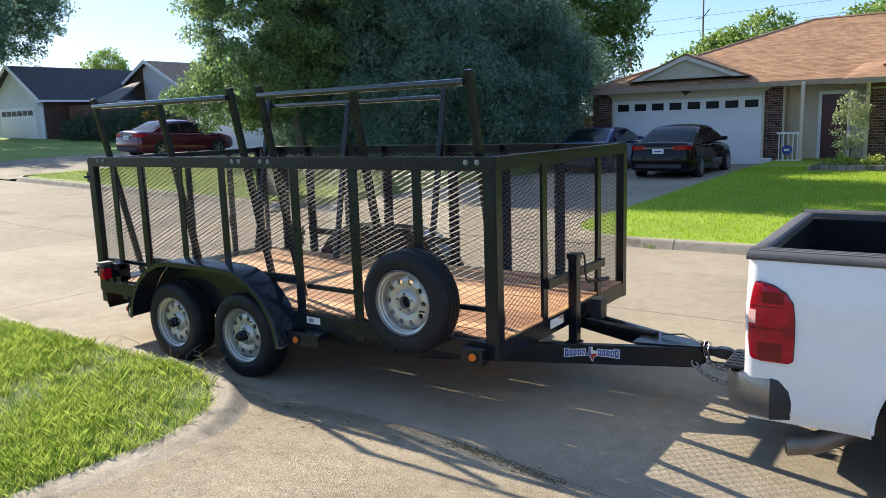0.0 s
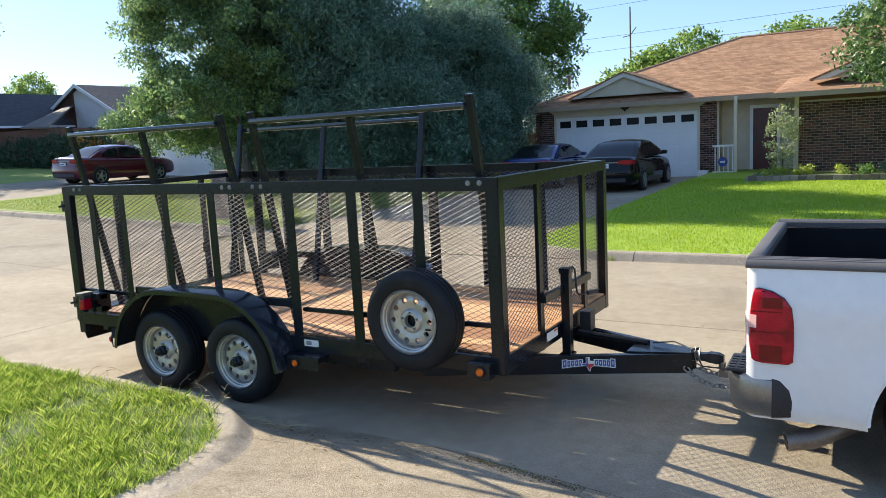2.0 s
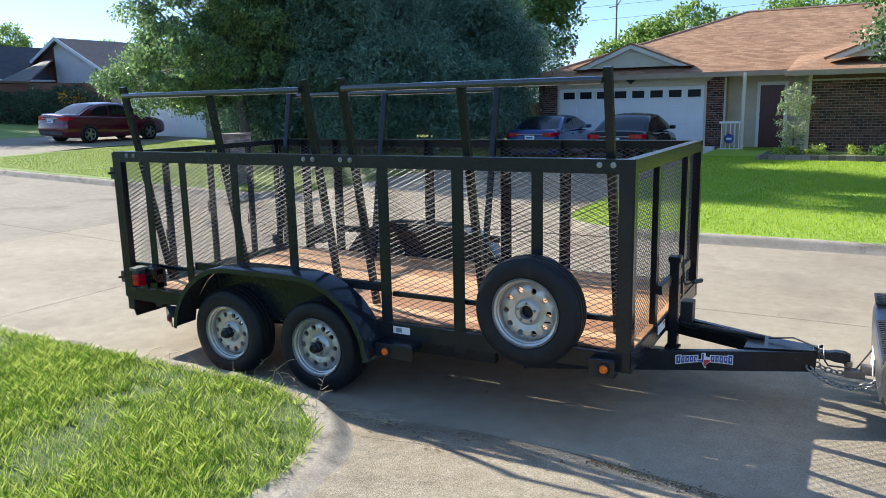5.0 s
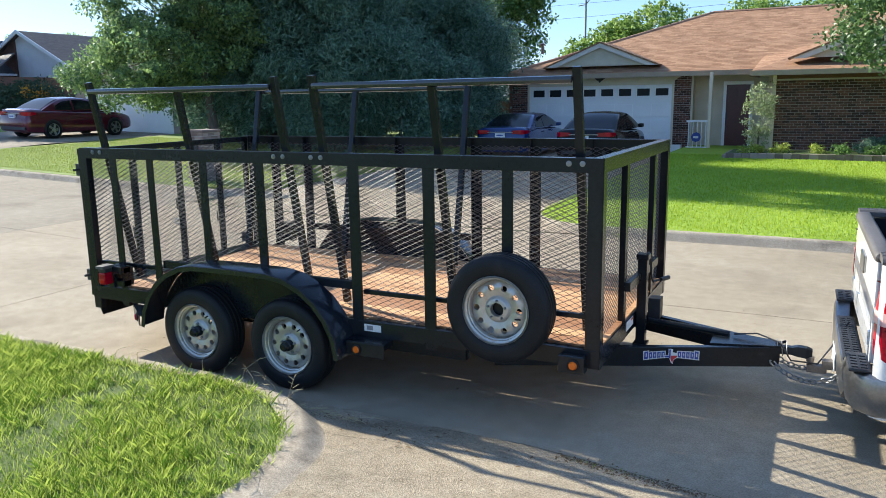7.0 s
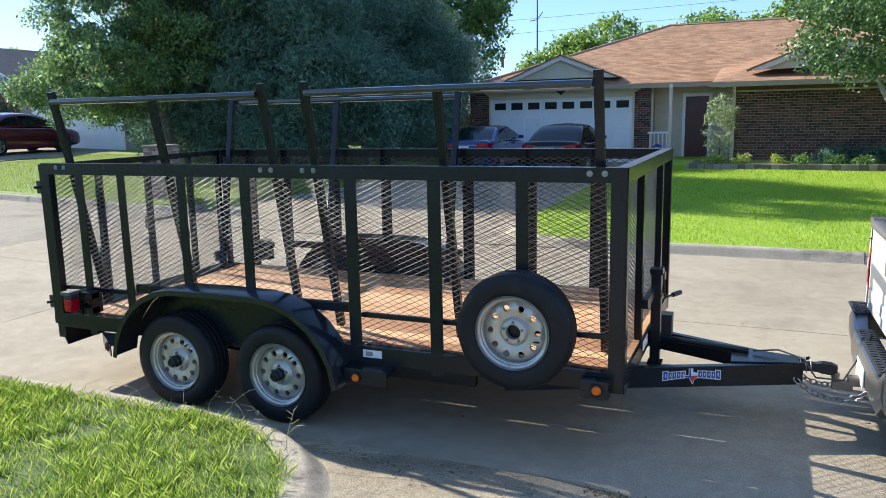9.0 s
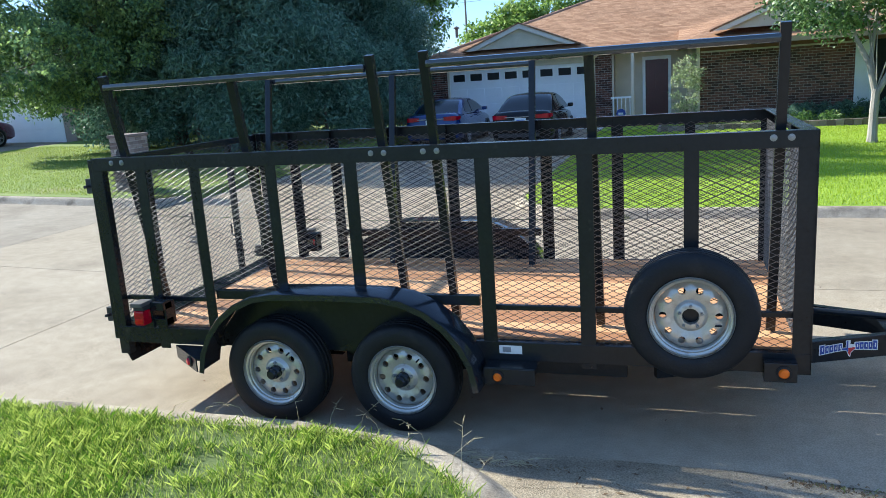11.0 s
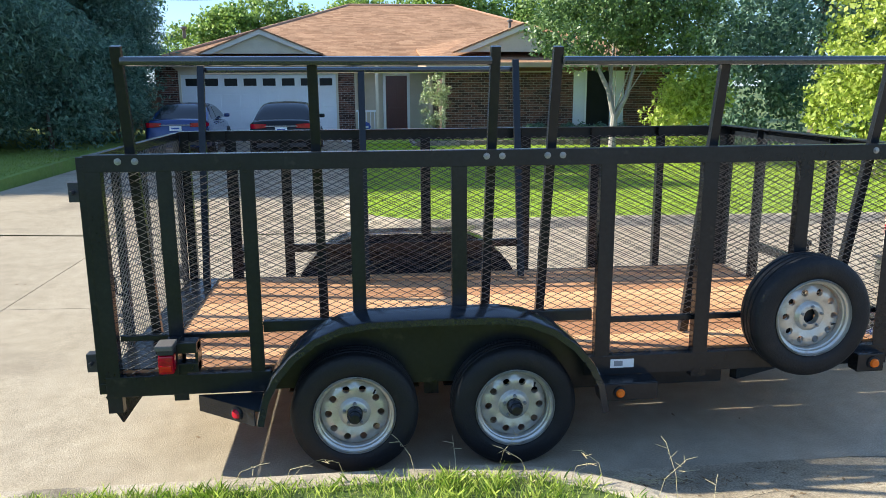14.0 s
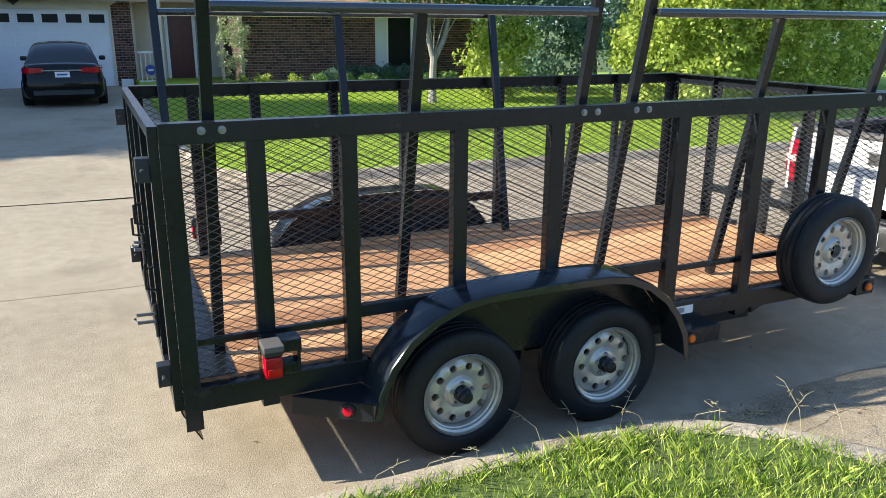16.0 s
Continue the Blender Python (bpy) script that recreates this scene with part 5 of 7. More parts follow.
def saloon(paint, at, label, spec=(4.85, 1.85, 1.46)):
    """A four-door saloon, rear at x = 0, nose to +x."""
    L, W, H = spec
    root = thing("saloon_car", (0, 0, 0), label, "car")
    w, f = W / 2, L / 4.85
    st = ((0.0, 0.36, 0.93, 0.80), (0.05, 0.28, 1.01, 0.88), (0.16, 0.24, 1.05, 0.935), (0.40, 0.21, 1.065, 0.975), (0.9, 0.20, 1.05, 1.0), (1.6, 0.19, 1.015, 1.0), (2.4, 0.19, 0.985, 1.0), (3.2, 0.19, 0.965, 1.0), (3.7, 0.20, 0.94, 0.985), (4.25, 0.22, 0.87, 0.955), (4.6, 0.25, 0.79, 0.89), (4.78, 0.31, 0.70, 0.79), (4.85, 0.40, 0.60, 0.66))
    sec = ((0.88, 0), (0.97, 0.06), (1.0, 0.30), (0.995, 0.55), (0.965, 0.78), (0.93, 0.90), (0.84, 0.975), (0.6, 1.0), (0.2, 1.012))
    def tail(x, v):
        return x * f + max(0, 1 - x / 0.5) * 0.15 * abs(v - 0.35)
    rings = []
    for x, zb, zt, k in st:
        half = [(tail(x, v), w * k * a, zb + (zt - zb) * v) for a, v in sec]
        rings.append([(p[0], -p[1], p[2]) for p in half] + half[::-1])
    body = part("body", loft(bmesh.new(), glide(rings)), paint, root, "glossy painted car body", smooth=True)
    gh = ((0.60, 0.0), (0.85, 0.28), (1.2, 0.66), (1.55, 0.90), (1.95, 0.99), (2.35, 1.0), (2.75, 0.93), (3.1, 0.74), (3.45, 0.42), (3.85, 0.0))
    z0 = 0.98
    def G(x, h, a, out=0.0, crown=0.0):
        return (x * f, a * (w * (0.90 - 0.21 * h) + out), z0 + (H - z0) * (h + crown) + out)
    rings = []
    for x, h in gh:
        half = [G(x, 0, 1), G(x, h * 0.5, 1), G(x, h * 0.88, 1), G(x, h * 0.96, 0.95), G(x, h, 0.8), G(x, h, 0.4, 0, 0.05 * h), G(x, h, 0.05, 0, 0.065 * h)]
        rings.append([(p[0], -p[1], p[2]) for p in half] + half[::-1])
    part("roof", loft(bmesh.new(), glide(rings)), paint, body, smooth=True)
    for s in (-1, 1):
        for pts in (((1.20, 0.10), (1.28, 0.40), (1.58, 0.70), (1.98, 0.80), (1.98, 0.06)), ((2.06, 0.06), (2.06, 0.81), (2.5, 0.81), (2.85, 0.68), (3.2, 0.42), (3.45, 0.10))):
            bm = bmesh.new()
            a = [bm.verts.new(G(x, h, s, 0.007)) for x, h in pts]
            b = [bm.verts.new(G(x, h, s, -0.01)) for x, h in pts]
            bm.faces.new(a), bm.faces.new(b)
            for i in range(len(a)):
                j = (i + 1) % len(a)
                bm.faces.new((a[i], a[j], b[j], b[i]))
            part("side_window", bm, "dark_glass", body, "dark side window")
    for name, line in (("rear_window", ((0.70, 0.12), (0.85, 0.28), (1.02, 0.475), (1.2, 0.66), (1.36, 0.795), (1.52, 0.885))), ("windscreen", ((3.72, 0.12), (3.45, 0.42), (3.1, 0.74), (2.85, 0.89)))):
        rings = []
        for x, h in line:
            row = [(-0.84, 0), (-0.42, 0.05), (0, 0.065), (0.42, 0.05), (0.84, 0)]
            rings.append([G(x, h, a, 0.014, c * h) for a, c in row] + [G(x, h, a, -0.012, c * h) for a, c in row[::-1]])
        part(name, loft(bmesh.new(), rings), "dark_glass", body, "sloping dark glass", smooth=True)
    for s in (-1, 1):
        line = ((0.050, 0.46, 0.85, 0.955), (0.058, 0.765, 0.835, 0.965), (0.100, 0.848, 0.835, 0.965), (0.20, 0.902, 0.845, 0.96), (0.38, 0.935, 0.875, 0.945))
        rings = []
        for x, y, za, zb in line:
            o = (0.012, 0.004) if x < 0.08 else (0.006, 0.014)
            rings.append([(x - o[0], s * (y * w + o[1]), za), (x - o[0], s * (y * w + o[1]), zb), (x + 0.03, s * (y * w - 0.03), zb), (x + 0.03, s * (y * w - 0.03), za)])
        part("tail_light", loft(bmesh.new(), rings), "red_lens", body, "red wrap-around tail light")
        bm = bmesh.new()
        box(bm, L - 0.36, L - 0.10, *sorted((s * w * 0.52, s * w * 0.80)), 0.60, 0.71, 0.02)
        part("headlight", bm, "white_plastic", body, "clear headlight")
        bm = bmesh.new()
        box(bm, 3.16, 3.34, *sorted((s * w * 0.96, s * (w + 0.13))), 1.0, 1.12, 0.04)
        part("wing_mirror", bm, paint, body, smooth=True)
        for hx in (1.72, 2.72):
            bm = bmesh.new()
            box(bm, hx * f, hx * f + 0.19, *sorted((s * w * 0.97, s * (w * 0.985 + 0.022))), 0.86, 0.885, 0.008)
            part("door_handle", bm, paint, body)
        for wx in (1.02, 3.82):
            # no opening is cut: a black disc on the body paints the arch's shade
            bm = lathe(bmesh.new(), [(0.02, -0.02), (0.355, -0.02), (0.355, 0.004), (0.02, 0.004)], 32, Matrix.Translation((wx * f, s * w * 0.999, 0.335)) @ Matrix.Rotation(radians(-90 * s), 4, "X"))
            part("wheel_arch", bm, "black_plastic", body, "black disc for the shaded wheel arch gap")
            wheel("car_wheel", root, (wx * f, s * (w + 0.03), 0.325), "alloy", R=0.325, W=0.22, rim_r=0.22, flip=-s, dish=0.034)
    part("number_plate", B((0.012, 0.06, -0.16, 0.16, 0.74, 0.87)), "white_plastic", body, "pale licence plate")
    part("plate_bar", B((0.008, 0.0115, -0.11, 0.11, 0.785, 0.825)), "blue_ink", body)
    part("rear_trim", B((0.035, 0.09, -0.44, 0.44, 0.885, 0.91)), "chrome", body, "chrome trim strip")
    part("bumper_diffuser", B((0.015, 0.1, -0.66, 0.66, 0.33, 0.44)), "black_plastic", body)
    root.matrix_basis = at
    return root


saloon("paint_black_car", pose(-2.05, 17.6, 0.07, 0, 0, 90), "glossy black saloon car parked before the garage", (4.85, 1.85, 1.50))
saloon("paint_blue_car", pose(-5.1, 18.7, 0.075, 0, 0, 91), "blue saloon car parked before the garage")
saloon("paint_red_car", pose(-21.7, 13.6, street(-21.7) + 0.22, 2, 0, 89), "dark red saloon car on the neighbour's driveway", (4.62, 1.8, 1.44))
saloon("paint_black_car", pose(-47.3, 18.0, street(-45) + 0.2, 0, 0, -6), "dark tall car on the far driveway", (4.9, 1.95, 1.75))


# ---- the brick house ----
house = thing("brick_house", (0, 26, 0.1), "single-storey brown brick house with tan shingle roof", "house")


def brickwork(parent, x0, x1, y, z0, z1, material="brick", proud=0.012):
    """Bricks laid in running bond on a wall that faces -y, over a mortar bed."""
    part("mortar_bed", B((x0, x1, y, y + 0.1, z0, z1)), "mortar", parent)
    bm = bmesh.new()
    L, hgt, j = 0.203, 0.064, 0.010
    row, z = 0, z0
    while z + hgt < z1 + 0.001:
        x = x0 - (L / 2 if row % 2 else 0)
        while x < x1:
            a, b = max(x, x0), min(x + L, x1)
            if b - a > 0.03:
                d = proud + random.uniform(-0.003, 0.003)
                v = [bm.verts.new(p) for p in ((a, y - d, z), (b, y - d, z), (b, y - d, z + hgt), (a, y - d, z + hgt), (a, y, z), (b, y, z), (b, y, z + hgt), (a, y, z + hgt))]
                for q in ((0, 1, 2, 3), (0, 4, 5, 1), (2, 6, 7, 3), (1, 5, 6, 2), (0, 3, 7, 4)):
                    bm.faces.new([v[i] for i in q])
            x += L + j
        z += hgt + j
        row += 1
    ob = part("brickwork", bm, material, parent, "running-bond brick courses")
    return tagged(ob, kind="stuff")


def roof_plane(parent, quad, name="roof_slope", material="shingle_tan", thick=0.09):
    """A roof face from eave to ridge, with shingle coordinates along the slope."""
    q = [Vector(p) for p in quad]
    n = (q[1] - q[0]).cross(q[-1] - q[0]).normalized()
    if n.z < 0:
        n = -n
    u = Vector((-n.y, n.x, 0)).normalized()
    v = n.cross(u)
    bm = bmesh.new()
    uv = bm.loops.layers.uv.new("UVMap")
    top = [bm.verts.new(p) for p in q]
    low = [bm.verts.new(p - n * thick) for p in q]
    faces = [bm.faces.new(top), bm.faces.new(low[::-1])]
    for i in range(len(q)):
        j = (i + 1) % len(q)
        faces.append(bm.faces.new((top[i], low[i], low[j], top[j])))
    for f in faces:
        for lp in f.loops:
            lp[uv].uv = ((lp.vert.co - q[0]).dot(u), (lp.vert.co - q[0]).dot(v))
    return part(name, bm, material, parent)


GZ = 0.10
HL, HR, GY, EY, WY = -6.85, 10.6, 24.0, 24.5, 21.0
# walls
part("garage_wall", B((-6.7, 0.0, GY + 0.10, GY + 0.25, GZ, 2.7)), "tan_siding", house)
brickwork(house, -6.7, -6.08, GY, GZ, 2.72)
brickwork(house, -0.62, -0.05, GY, GZ, 2.72)
part("side_wall", B((-6.85, -6.7, GY, 33, GZ, 2.72)), "brick", house, "brown brick side wall")
door = part("garage_door", B((-6.0, -0.70, GY + 0.02, GY + 0.09, GZ, 2.32)), "white_paint", house, "white sectional garage door")
for z0, z1 in ((0.13, 0.65), (0.67, 1.19), (1.21, 1.73), (1.75, 2.29)):
    for k in range(8):
        a = -5.95 + k * 0.655
        if z0 > 1.6:
            part("window_pane", B((a + 0.1, a + 0.54, GY - 0.003, GY + 0.03, 1.955, 2.195)), "pane_glass", door, "dark glass pane")
            part("pane_frame", B((a + 0.075, a + 0.565, GY + 0.002, GY + 0.03, 1.93, 2.22)), "white_paint", door)
        else:
            part("door_panel", B((a + 0.04, a + 0.61, GY + 0.008, GY + 0.03, z0 + 0.05, z1 - 0.05), bev=0.006), "white_paint", door)
part("door_header", B((-6.08, -0.62, GY - 0.03, GY + 0.1, 2.40, 2.72)), "cream_paint", house, "cream header board")
part("door_trim", B((-6.08, -6.0, GY - 0.04, GY + 0.1, GZ, 2.40), (-0.70, -0.62, GY - 0.04, GY + 0.1, GZ, 2.40), (-6.0, -0.70, GY - 0.042, GY + 0.1, 2.32, 2.40)), "cream_paint", house)
for s_, xa in ((-1, -6.08), (1, -0.62)):
    part("corbel", prism(bmesh.new(), [(xa, 2.44), (xa + s_ * 0.28, 2.62), (xa + s_ * 0.28, 2.72), (xa, 2.72)], GY - 0.034, GY - 0.004), "cream_paint", house, "slanted cream corbel")
bm = bmesh.new()
for s_ in (-1, 1):
    prism(bm, [(-3.28, 2.52), (-3.28 + s_ * 0.08, 2.59), (-3.28 + s_ * 0.25, 2.64), (-3.28 + s_ * 0.20, 2.575), (-3.28 + s_ * 0.07, 2.48)], GY - 0.07, GY - 0.032)
prism(bm, [(-3.33, 2.60), (-3.28, 2.65), (-3.23, 2.60), (-3.24, 2.45), (-3.28, 2.42), (-3.32, 2.45)], GY - 0.09, GY - 0.033)
part("wall_ornament", bm, "black_plastic", house, "dark winged wall ornament")
# porch
part("porch_floor", B((-0.05, 2.85, 21.6, EY, 0.05, 0.22)), "concrete", house)
part("entry_wall", B((-0.05, 2.9, EY, EY + 0.15, 0.22, 2.72)), "tan_siding", house, "tan siding entry wall")
bm = bmesh.new()
for k in range(16):
    box(bm, -0.03, 0.96, EY - 0.014, EY, 0.25 + k * 0.152, 0.25 + k * 0.152 + 0.14)
part("lap_siding", bm, "tan_siding", house)
part("porch_side_wall", B((-0.05, 0.02, GY, EY, GZ, 2.72)), "tan_siding", house)
dr = part("front_door", B((1.07, 1.84, EY - 0.05, EY - 0.005, 0.24, 2.27)), "maroon", house, "dark maroon panelled front door")
for x0, x1, z0, z1 in ((1.15, 1.42, 1.35, 2.15), (1.49, 1.76, 1.35, 2.15), (1.15, 1.42, 0.4, 1.2), (1.49, 1.76, 0.4, 1.2)):
    part("door_panel", B((x0, x1, EY - 0.062, EY - 0.05, z0, z1), bev=0.004), "maroon", dr)
part("door_handle", B((1.10, 1.13, EY - 0.085, EY - 0.05, 1.15, 1.38)), "black_plastic", dr, "dark door handle")
part("door_frame", B((0.97, 1.07, EY - 0.07, EY, 0.22, 2.38), (1.84, 1.94, EY - 0.07, EY, 0.22, 2.38), (1.07, 1.84, EY - 0.07, EY, 2.27, 2.38)), "white_paint", house, "white door frame")
for x, y in ((0.72, 23.1), (2.55, 23.1)):
    part("porch_post", B((x - 0.05, x + 0.05, y - 0.05, y + 0.05, 0.1, 2.66), bev=0.004), "cream_paint", house)
for z in (0.25, 1.1):
    part("porch_rail", B((-0.02, 0.67, 23.07, 23.13, z, z + 0.06)), "white_paint", house)
for k in range(5):
    x = 0.06 + k * 0.14
    part("baluster", B((x - 0.015, x + 0.015, 23.085, 23.115, 0.31, 1.1)), "white_paint", house)
bm = bmesh.new()
lathe(bm, [(0.0, 0), (0.16, 0), (0.16, 0.02), (0.0, 0.02)], 8, Matrix.Translation((0.32, 23.03, 0.62)) @ Matrix.Rotation(radians(90), 4, "X"))
part("yard_sign", bm, "blue_ink", house, "blue octagonal security sign")
part("sign_bars", B((0.24, 0.40, 22.995, 23.008, 0.585, 0.65)), "white_plastic", house)
# wing
brickwork(house, 2.85, 7.05, WY, GZ, 2.36)
brickwork(house, 8.75, HR, WY, GZ, 2.36)
part("wing_corner", B((2.80, 2.85, WY - 0.004, EY, GZ, 2.5)), "brick", house, "brown brick return wall")
part("corner_board", B((2.74, 2.84, WY - 0.10, WY - 0.02, 0.2, 2.5)), "cream_paint", house, "cream downpipe board")
part("brick_frieze", B((2.85, HR, WY - 0.02, WY + 0.1, 2.36, 2.52)), "brick", house, "soldier-course brick band")
part("wing_back_wall", B((2.85, HR, WY + 0.10, WY + 0.2, GZ, 2.5), (HR, HR + 0.15, WY, 33, GZ, 2.7)), "brick", house)
win = part("window_opening", B((7.5, 8.3, WY + 0.06, WY + 0.10, 0.42, 2.36)), "pane_glass", house, "tall dark window")
part("window_frame", B((7.44, 7.5, WY - 0.01, WY + 0.09, 0.36, 2.36), (8.3, 8.36, WY - 0.01, WY + 0.09, 0.36, 2.36), (7.5, 8.3, WY + 0.0, WY + 0.09, 0.36, 0.42)), "white_paint", win)
for a in (7.05, 8.36):
    sh = part("shutter", B((a, a + 0.39, WY - 0.03, WY + 0.1, 0.3, 2.36), bev=0.005), "white_siding", house, "pale green-white shutter panel")
# eaves and roof
RY, RZ, EZ = 30.2, 5.12, 2.72
SL = (RZ - EZ) / (RY - 23.4)
roof = part("fascia", B((HL - 0.2, 2.3, 23.38, 23.42, EZ - 0.16, EZ + 0.0), (HL - 0.22, HL - 0.18, 23.4, 33.5, EZ - 0.16, EZ)), "trim_brown", house, "brown gutter and fascia")
part("soffit", B((HL - 0.18, 2.9, 23.42, GY + 0.2, EZ - 0.1, EZ - 0.06), (2.9, HR + 0.5, 20.25, WY + 0.1, 2.49, 2.53), (2.25, 2.9, 20.25, 24.5, 2.49, 2.53)), "cream_paint", house)
ridge0, ridge1 = HL - 0.2 + (RY - 23.4), HR + 0.5 - (RY - 23.4)
roof_plane(house, [(HL - 0.2, 23.4, EZ), (HR + 0.5, 23.4, EZ), (ridge1, RY, RZ), (ridge0, RY, RZ)])
roof_plane(house, [(HL - 0.2, 37.0, EZ), (HL - 0.2, 23.4, EZ), (ridge0, RY, RZ)])
roof_plane(house, [(HR + 0.5, 37.0, EZ), (HL - 0.2, 37.0, EZ), (ridge0, RY, RZ), (ridge1, RY, RZ)])
roof_plane(house, [(HR + 0.5, 23.4, EZ), (HR + 0.5, 37.0, EZ), (ridge1, RY, RZ)])
part("ridge_cap", tube(bmesh.new(), [(ridge0, RY, RZ), (ridge1, RY, RZ)], 0.06, 6), "cap_tan", house)
for xe, xr in ((HL - 0.2, ridge0), (HR + 0.5, ridge1)):
    part("hip_cap", tube(bmesh.new(), [(xe, 23.4, EZ + 0.01), (xr, RY, RZ)], 0.05, 6), "cap_tan", house)
# the wing's lower slope with its hip
wz0, wz1 = 2.58, EZ + SL * (25.9 - 23.4)
roof_plane(house, [(2.2, 20.2, wz0), (HR + 0.6, 20.2, wz0), (HR - 1.9, 25.9, wz1 + 0.06), (4.4, 25.9, wz1 + 0.06)], "wing_slope")
roof_plane(house, [(HR + 0.6, 20.2, wz0), (HR + 0.6, 25.9, wz0), (HR - 1.9, 25.9, wz1 + 0.06)], "wing_hip")
roof_plane(house, [(2.2, 24.6, EZ + SL * 1.2 + 0.02), (2.2, 20.2, wz0), (4.4, 25.9, wz1 + 0.06)], "wing_hip")
part("wing_fascia", B((2.18, HR + 0.6, 20.16, 20.2, wz0 - 0.13, wz0 + 0.01), (2.16, 2.2, 20.2, 23.4, wz0 - 0.13, wz0 + 0.01)), "trim_brown", house, "tan fascia and gutter")


def false_gable(x0, x1, zb, za, y, back):
    """A decorative gable on the roof: tan siding, white rake boards and its own little roof."""
    xm = (x0 + x1) / 2
    part("gable_face", prism(bmesh.new(), [(x0 + 0.2, zb), (x1 - 0.2, zb), (xm, za - 0.14)], y, y + 0.08), "tan_siding", house, "tan siding gable face")
    bm = bmesh.new()
    k = (za - zb) / (xm - x0)
    for s, xe in ((1, x0), (-1, x1)):
        prism(bm, [(xe, zb - 0.02), (xm, za), (xm, za - 0.17), (xe + s * 0.42, zb - 0.02)], y - 0.12, y - 0.02)
    part("rake_board", bm, "trim_pale", house, "pale rake boards")
    for s, xe in ((1, x0), (-1, x1)):
        roof_plane(house, [(xe - s * 0.05, y - 0.14, zb + 0.0), (xm, y - 0.14, za + 0.03), (xm, back, za + 0.03), (xe - s * 0.05, y + 0.35, zb + 0.0)], "gable_slope", thick=0.05)


false_gable(-5.3, -1.15, 2.98, 3.76, 23.75, 26.1)
false_gable(3.15, 7.6, 2.93, 3.75, 21.1, 25.2)
for x, y in ((-6.2, 26.0), (6.1, 27.0)):
    part("roof_vent", lathe(bmesh.new(), [(0.06, 0), (0.06, 0.3), (0.12, 0.32), (0.12, 0.36), (0, 0.42)], 12, Matrix.Translation((x, y, EZ + SL * (y - 23.4) - 0.05))), "grey_plastic", house)
house.scale = (1, 1, 1.053)
# planting bed edging: single bricks on end
bed = thing("flower_bed", (4, 19.5, 0.2), "raised planting bed with brick edging before the house", "flower bed")
bm = sheet(span(1.75, 9.5, 8), 18.95, 20.98, 3, lambda x, y: 0.40)
part("bed_soil", bm, "soil_grass", bed)
for k in range(36):
    x = 1.75 + k * 0.215
    part("edging_brick", B((x, x + 0.205, 18.83, 18.94, 0.1, 0.425 + random.uniform(-0.006, 0.006)), bev=0.006), "brick_box", bed)
part("bed_end", B((1.66, 1.75, 18.84, 20.9, 0.1, 0.38), bev=0.006), "brick_box", bed)
step = solo("porch_step", B((-0.1, 1.7, 21.2, 21.6, 0.02, 0.16), bev=0.01), "brick_box", "brick porch step", "step", kind="structure")
solo("garden_box", B((-0.55, -0.2, 23.2, 23.5, 0.1, 0.36), bev=0.02), "white_plastic", "small white box beside the garage pillar", "box")

# side fence between the garage and the trees
fence = thing("wooden_fence", (-9.5, 26, 0.1), "weathered dark wooden privacy fence", "fence")
for k in range(44):
    x = -13.5 + k * 0.15
    part("fence_board", B((x, x + 0.14, 26.0 + random.uniform(-0.004, 0.004), 26.02, 0.1, 1.95 + random.uniform(-0.02, 0.02))), "fence_wood", fence)

# brick mailbox pillar
BX0, BX1, BY0, BY1 = -8.46, -7.98, 8.58, 9.12
bz = street(-8) + 0.1
box_thing = thing("brick_mailbox", ((BX0 + BX1) / 2, (BY0 + BY1) / 2, bz), "brown brick mailbox pillar on the lawn", "mailbox")
part("core", B((BX0 + 0.01, BX1 - 0.01, BY0 + 0.01, BY1 - 0.01, bz - 0.15, bz + 1.12)), "mortar", box_thing)
for r in range(15):
    z = bz + 0.005 + r * 0.0745
    for (ax, fixed, a, b) in (("x", BY0, BX0, BX1), ("y", BX1, BY0, BY1), ("y", BX0, BY0, BY1)):
        n = 3
        wdt = (b - a) / n
        sh = (r % 2) * wdt / 2
        for k in range(n + (r % 2)):
            p, q = max(a, a + k * wdt - sh), min(b, a + (k + 1) * wdt - sh)
            g = 0.005
            if ax == "x":
                if r in (9, 10, 11) and k in (1,):
                    continue
                part("brick", B((p + g, q - g, fixed - 0.004, fixed + 0.02, z, z + 0.0645)), "brick_box", box_thing)
            else:
                o = (fixed - 0.02, fixed + 0.004) if fixed == BX1 else (fixed - 0.004, fixed + 0.02)
                part("brick", B((*o, p + g, q - g, z, z + 0.0645)), "brick_box", box_thing)
part("cap", B((BX0 - 0.025, BX1 + 0.025, BY0 - 0.025, BY1 + 0.025, bz + 1.12, bz + 1.18), bev=0.01), "brick_box", box_thing, "brick capping course")
XM = (BX0 + BX1) / 2
part("mailbox_door", prism(bmesh.new(), [(XM - 0.09, bz + 0.68), (XM + 0.09, bz + 0.68), (XM + 0.09, bz + 0.84), (XM + 0.05, bz + 0.9), (XM - 0.05, bz + 0.9), (XM - 0.09, bz + 0.84)], BY0 - 0.03, BY0 + 0.02), "black_plastic", box_thing, "black metal mailbox door")


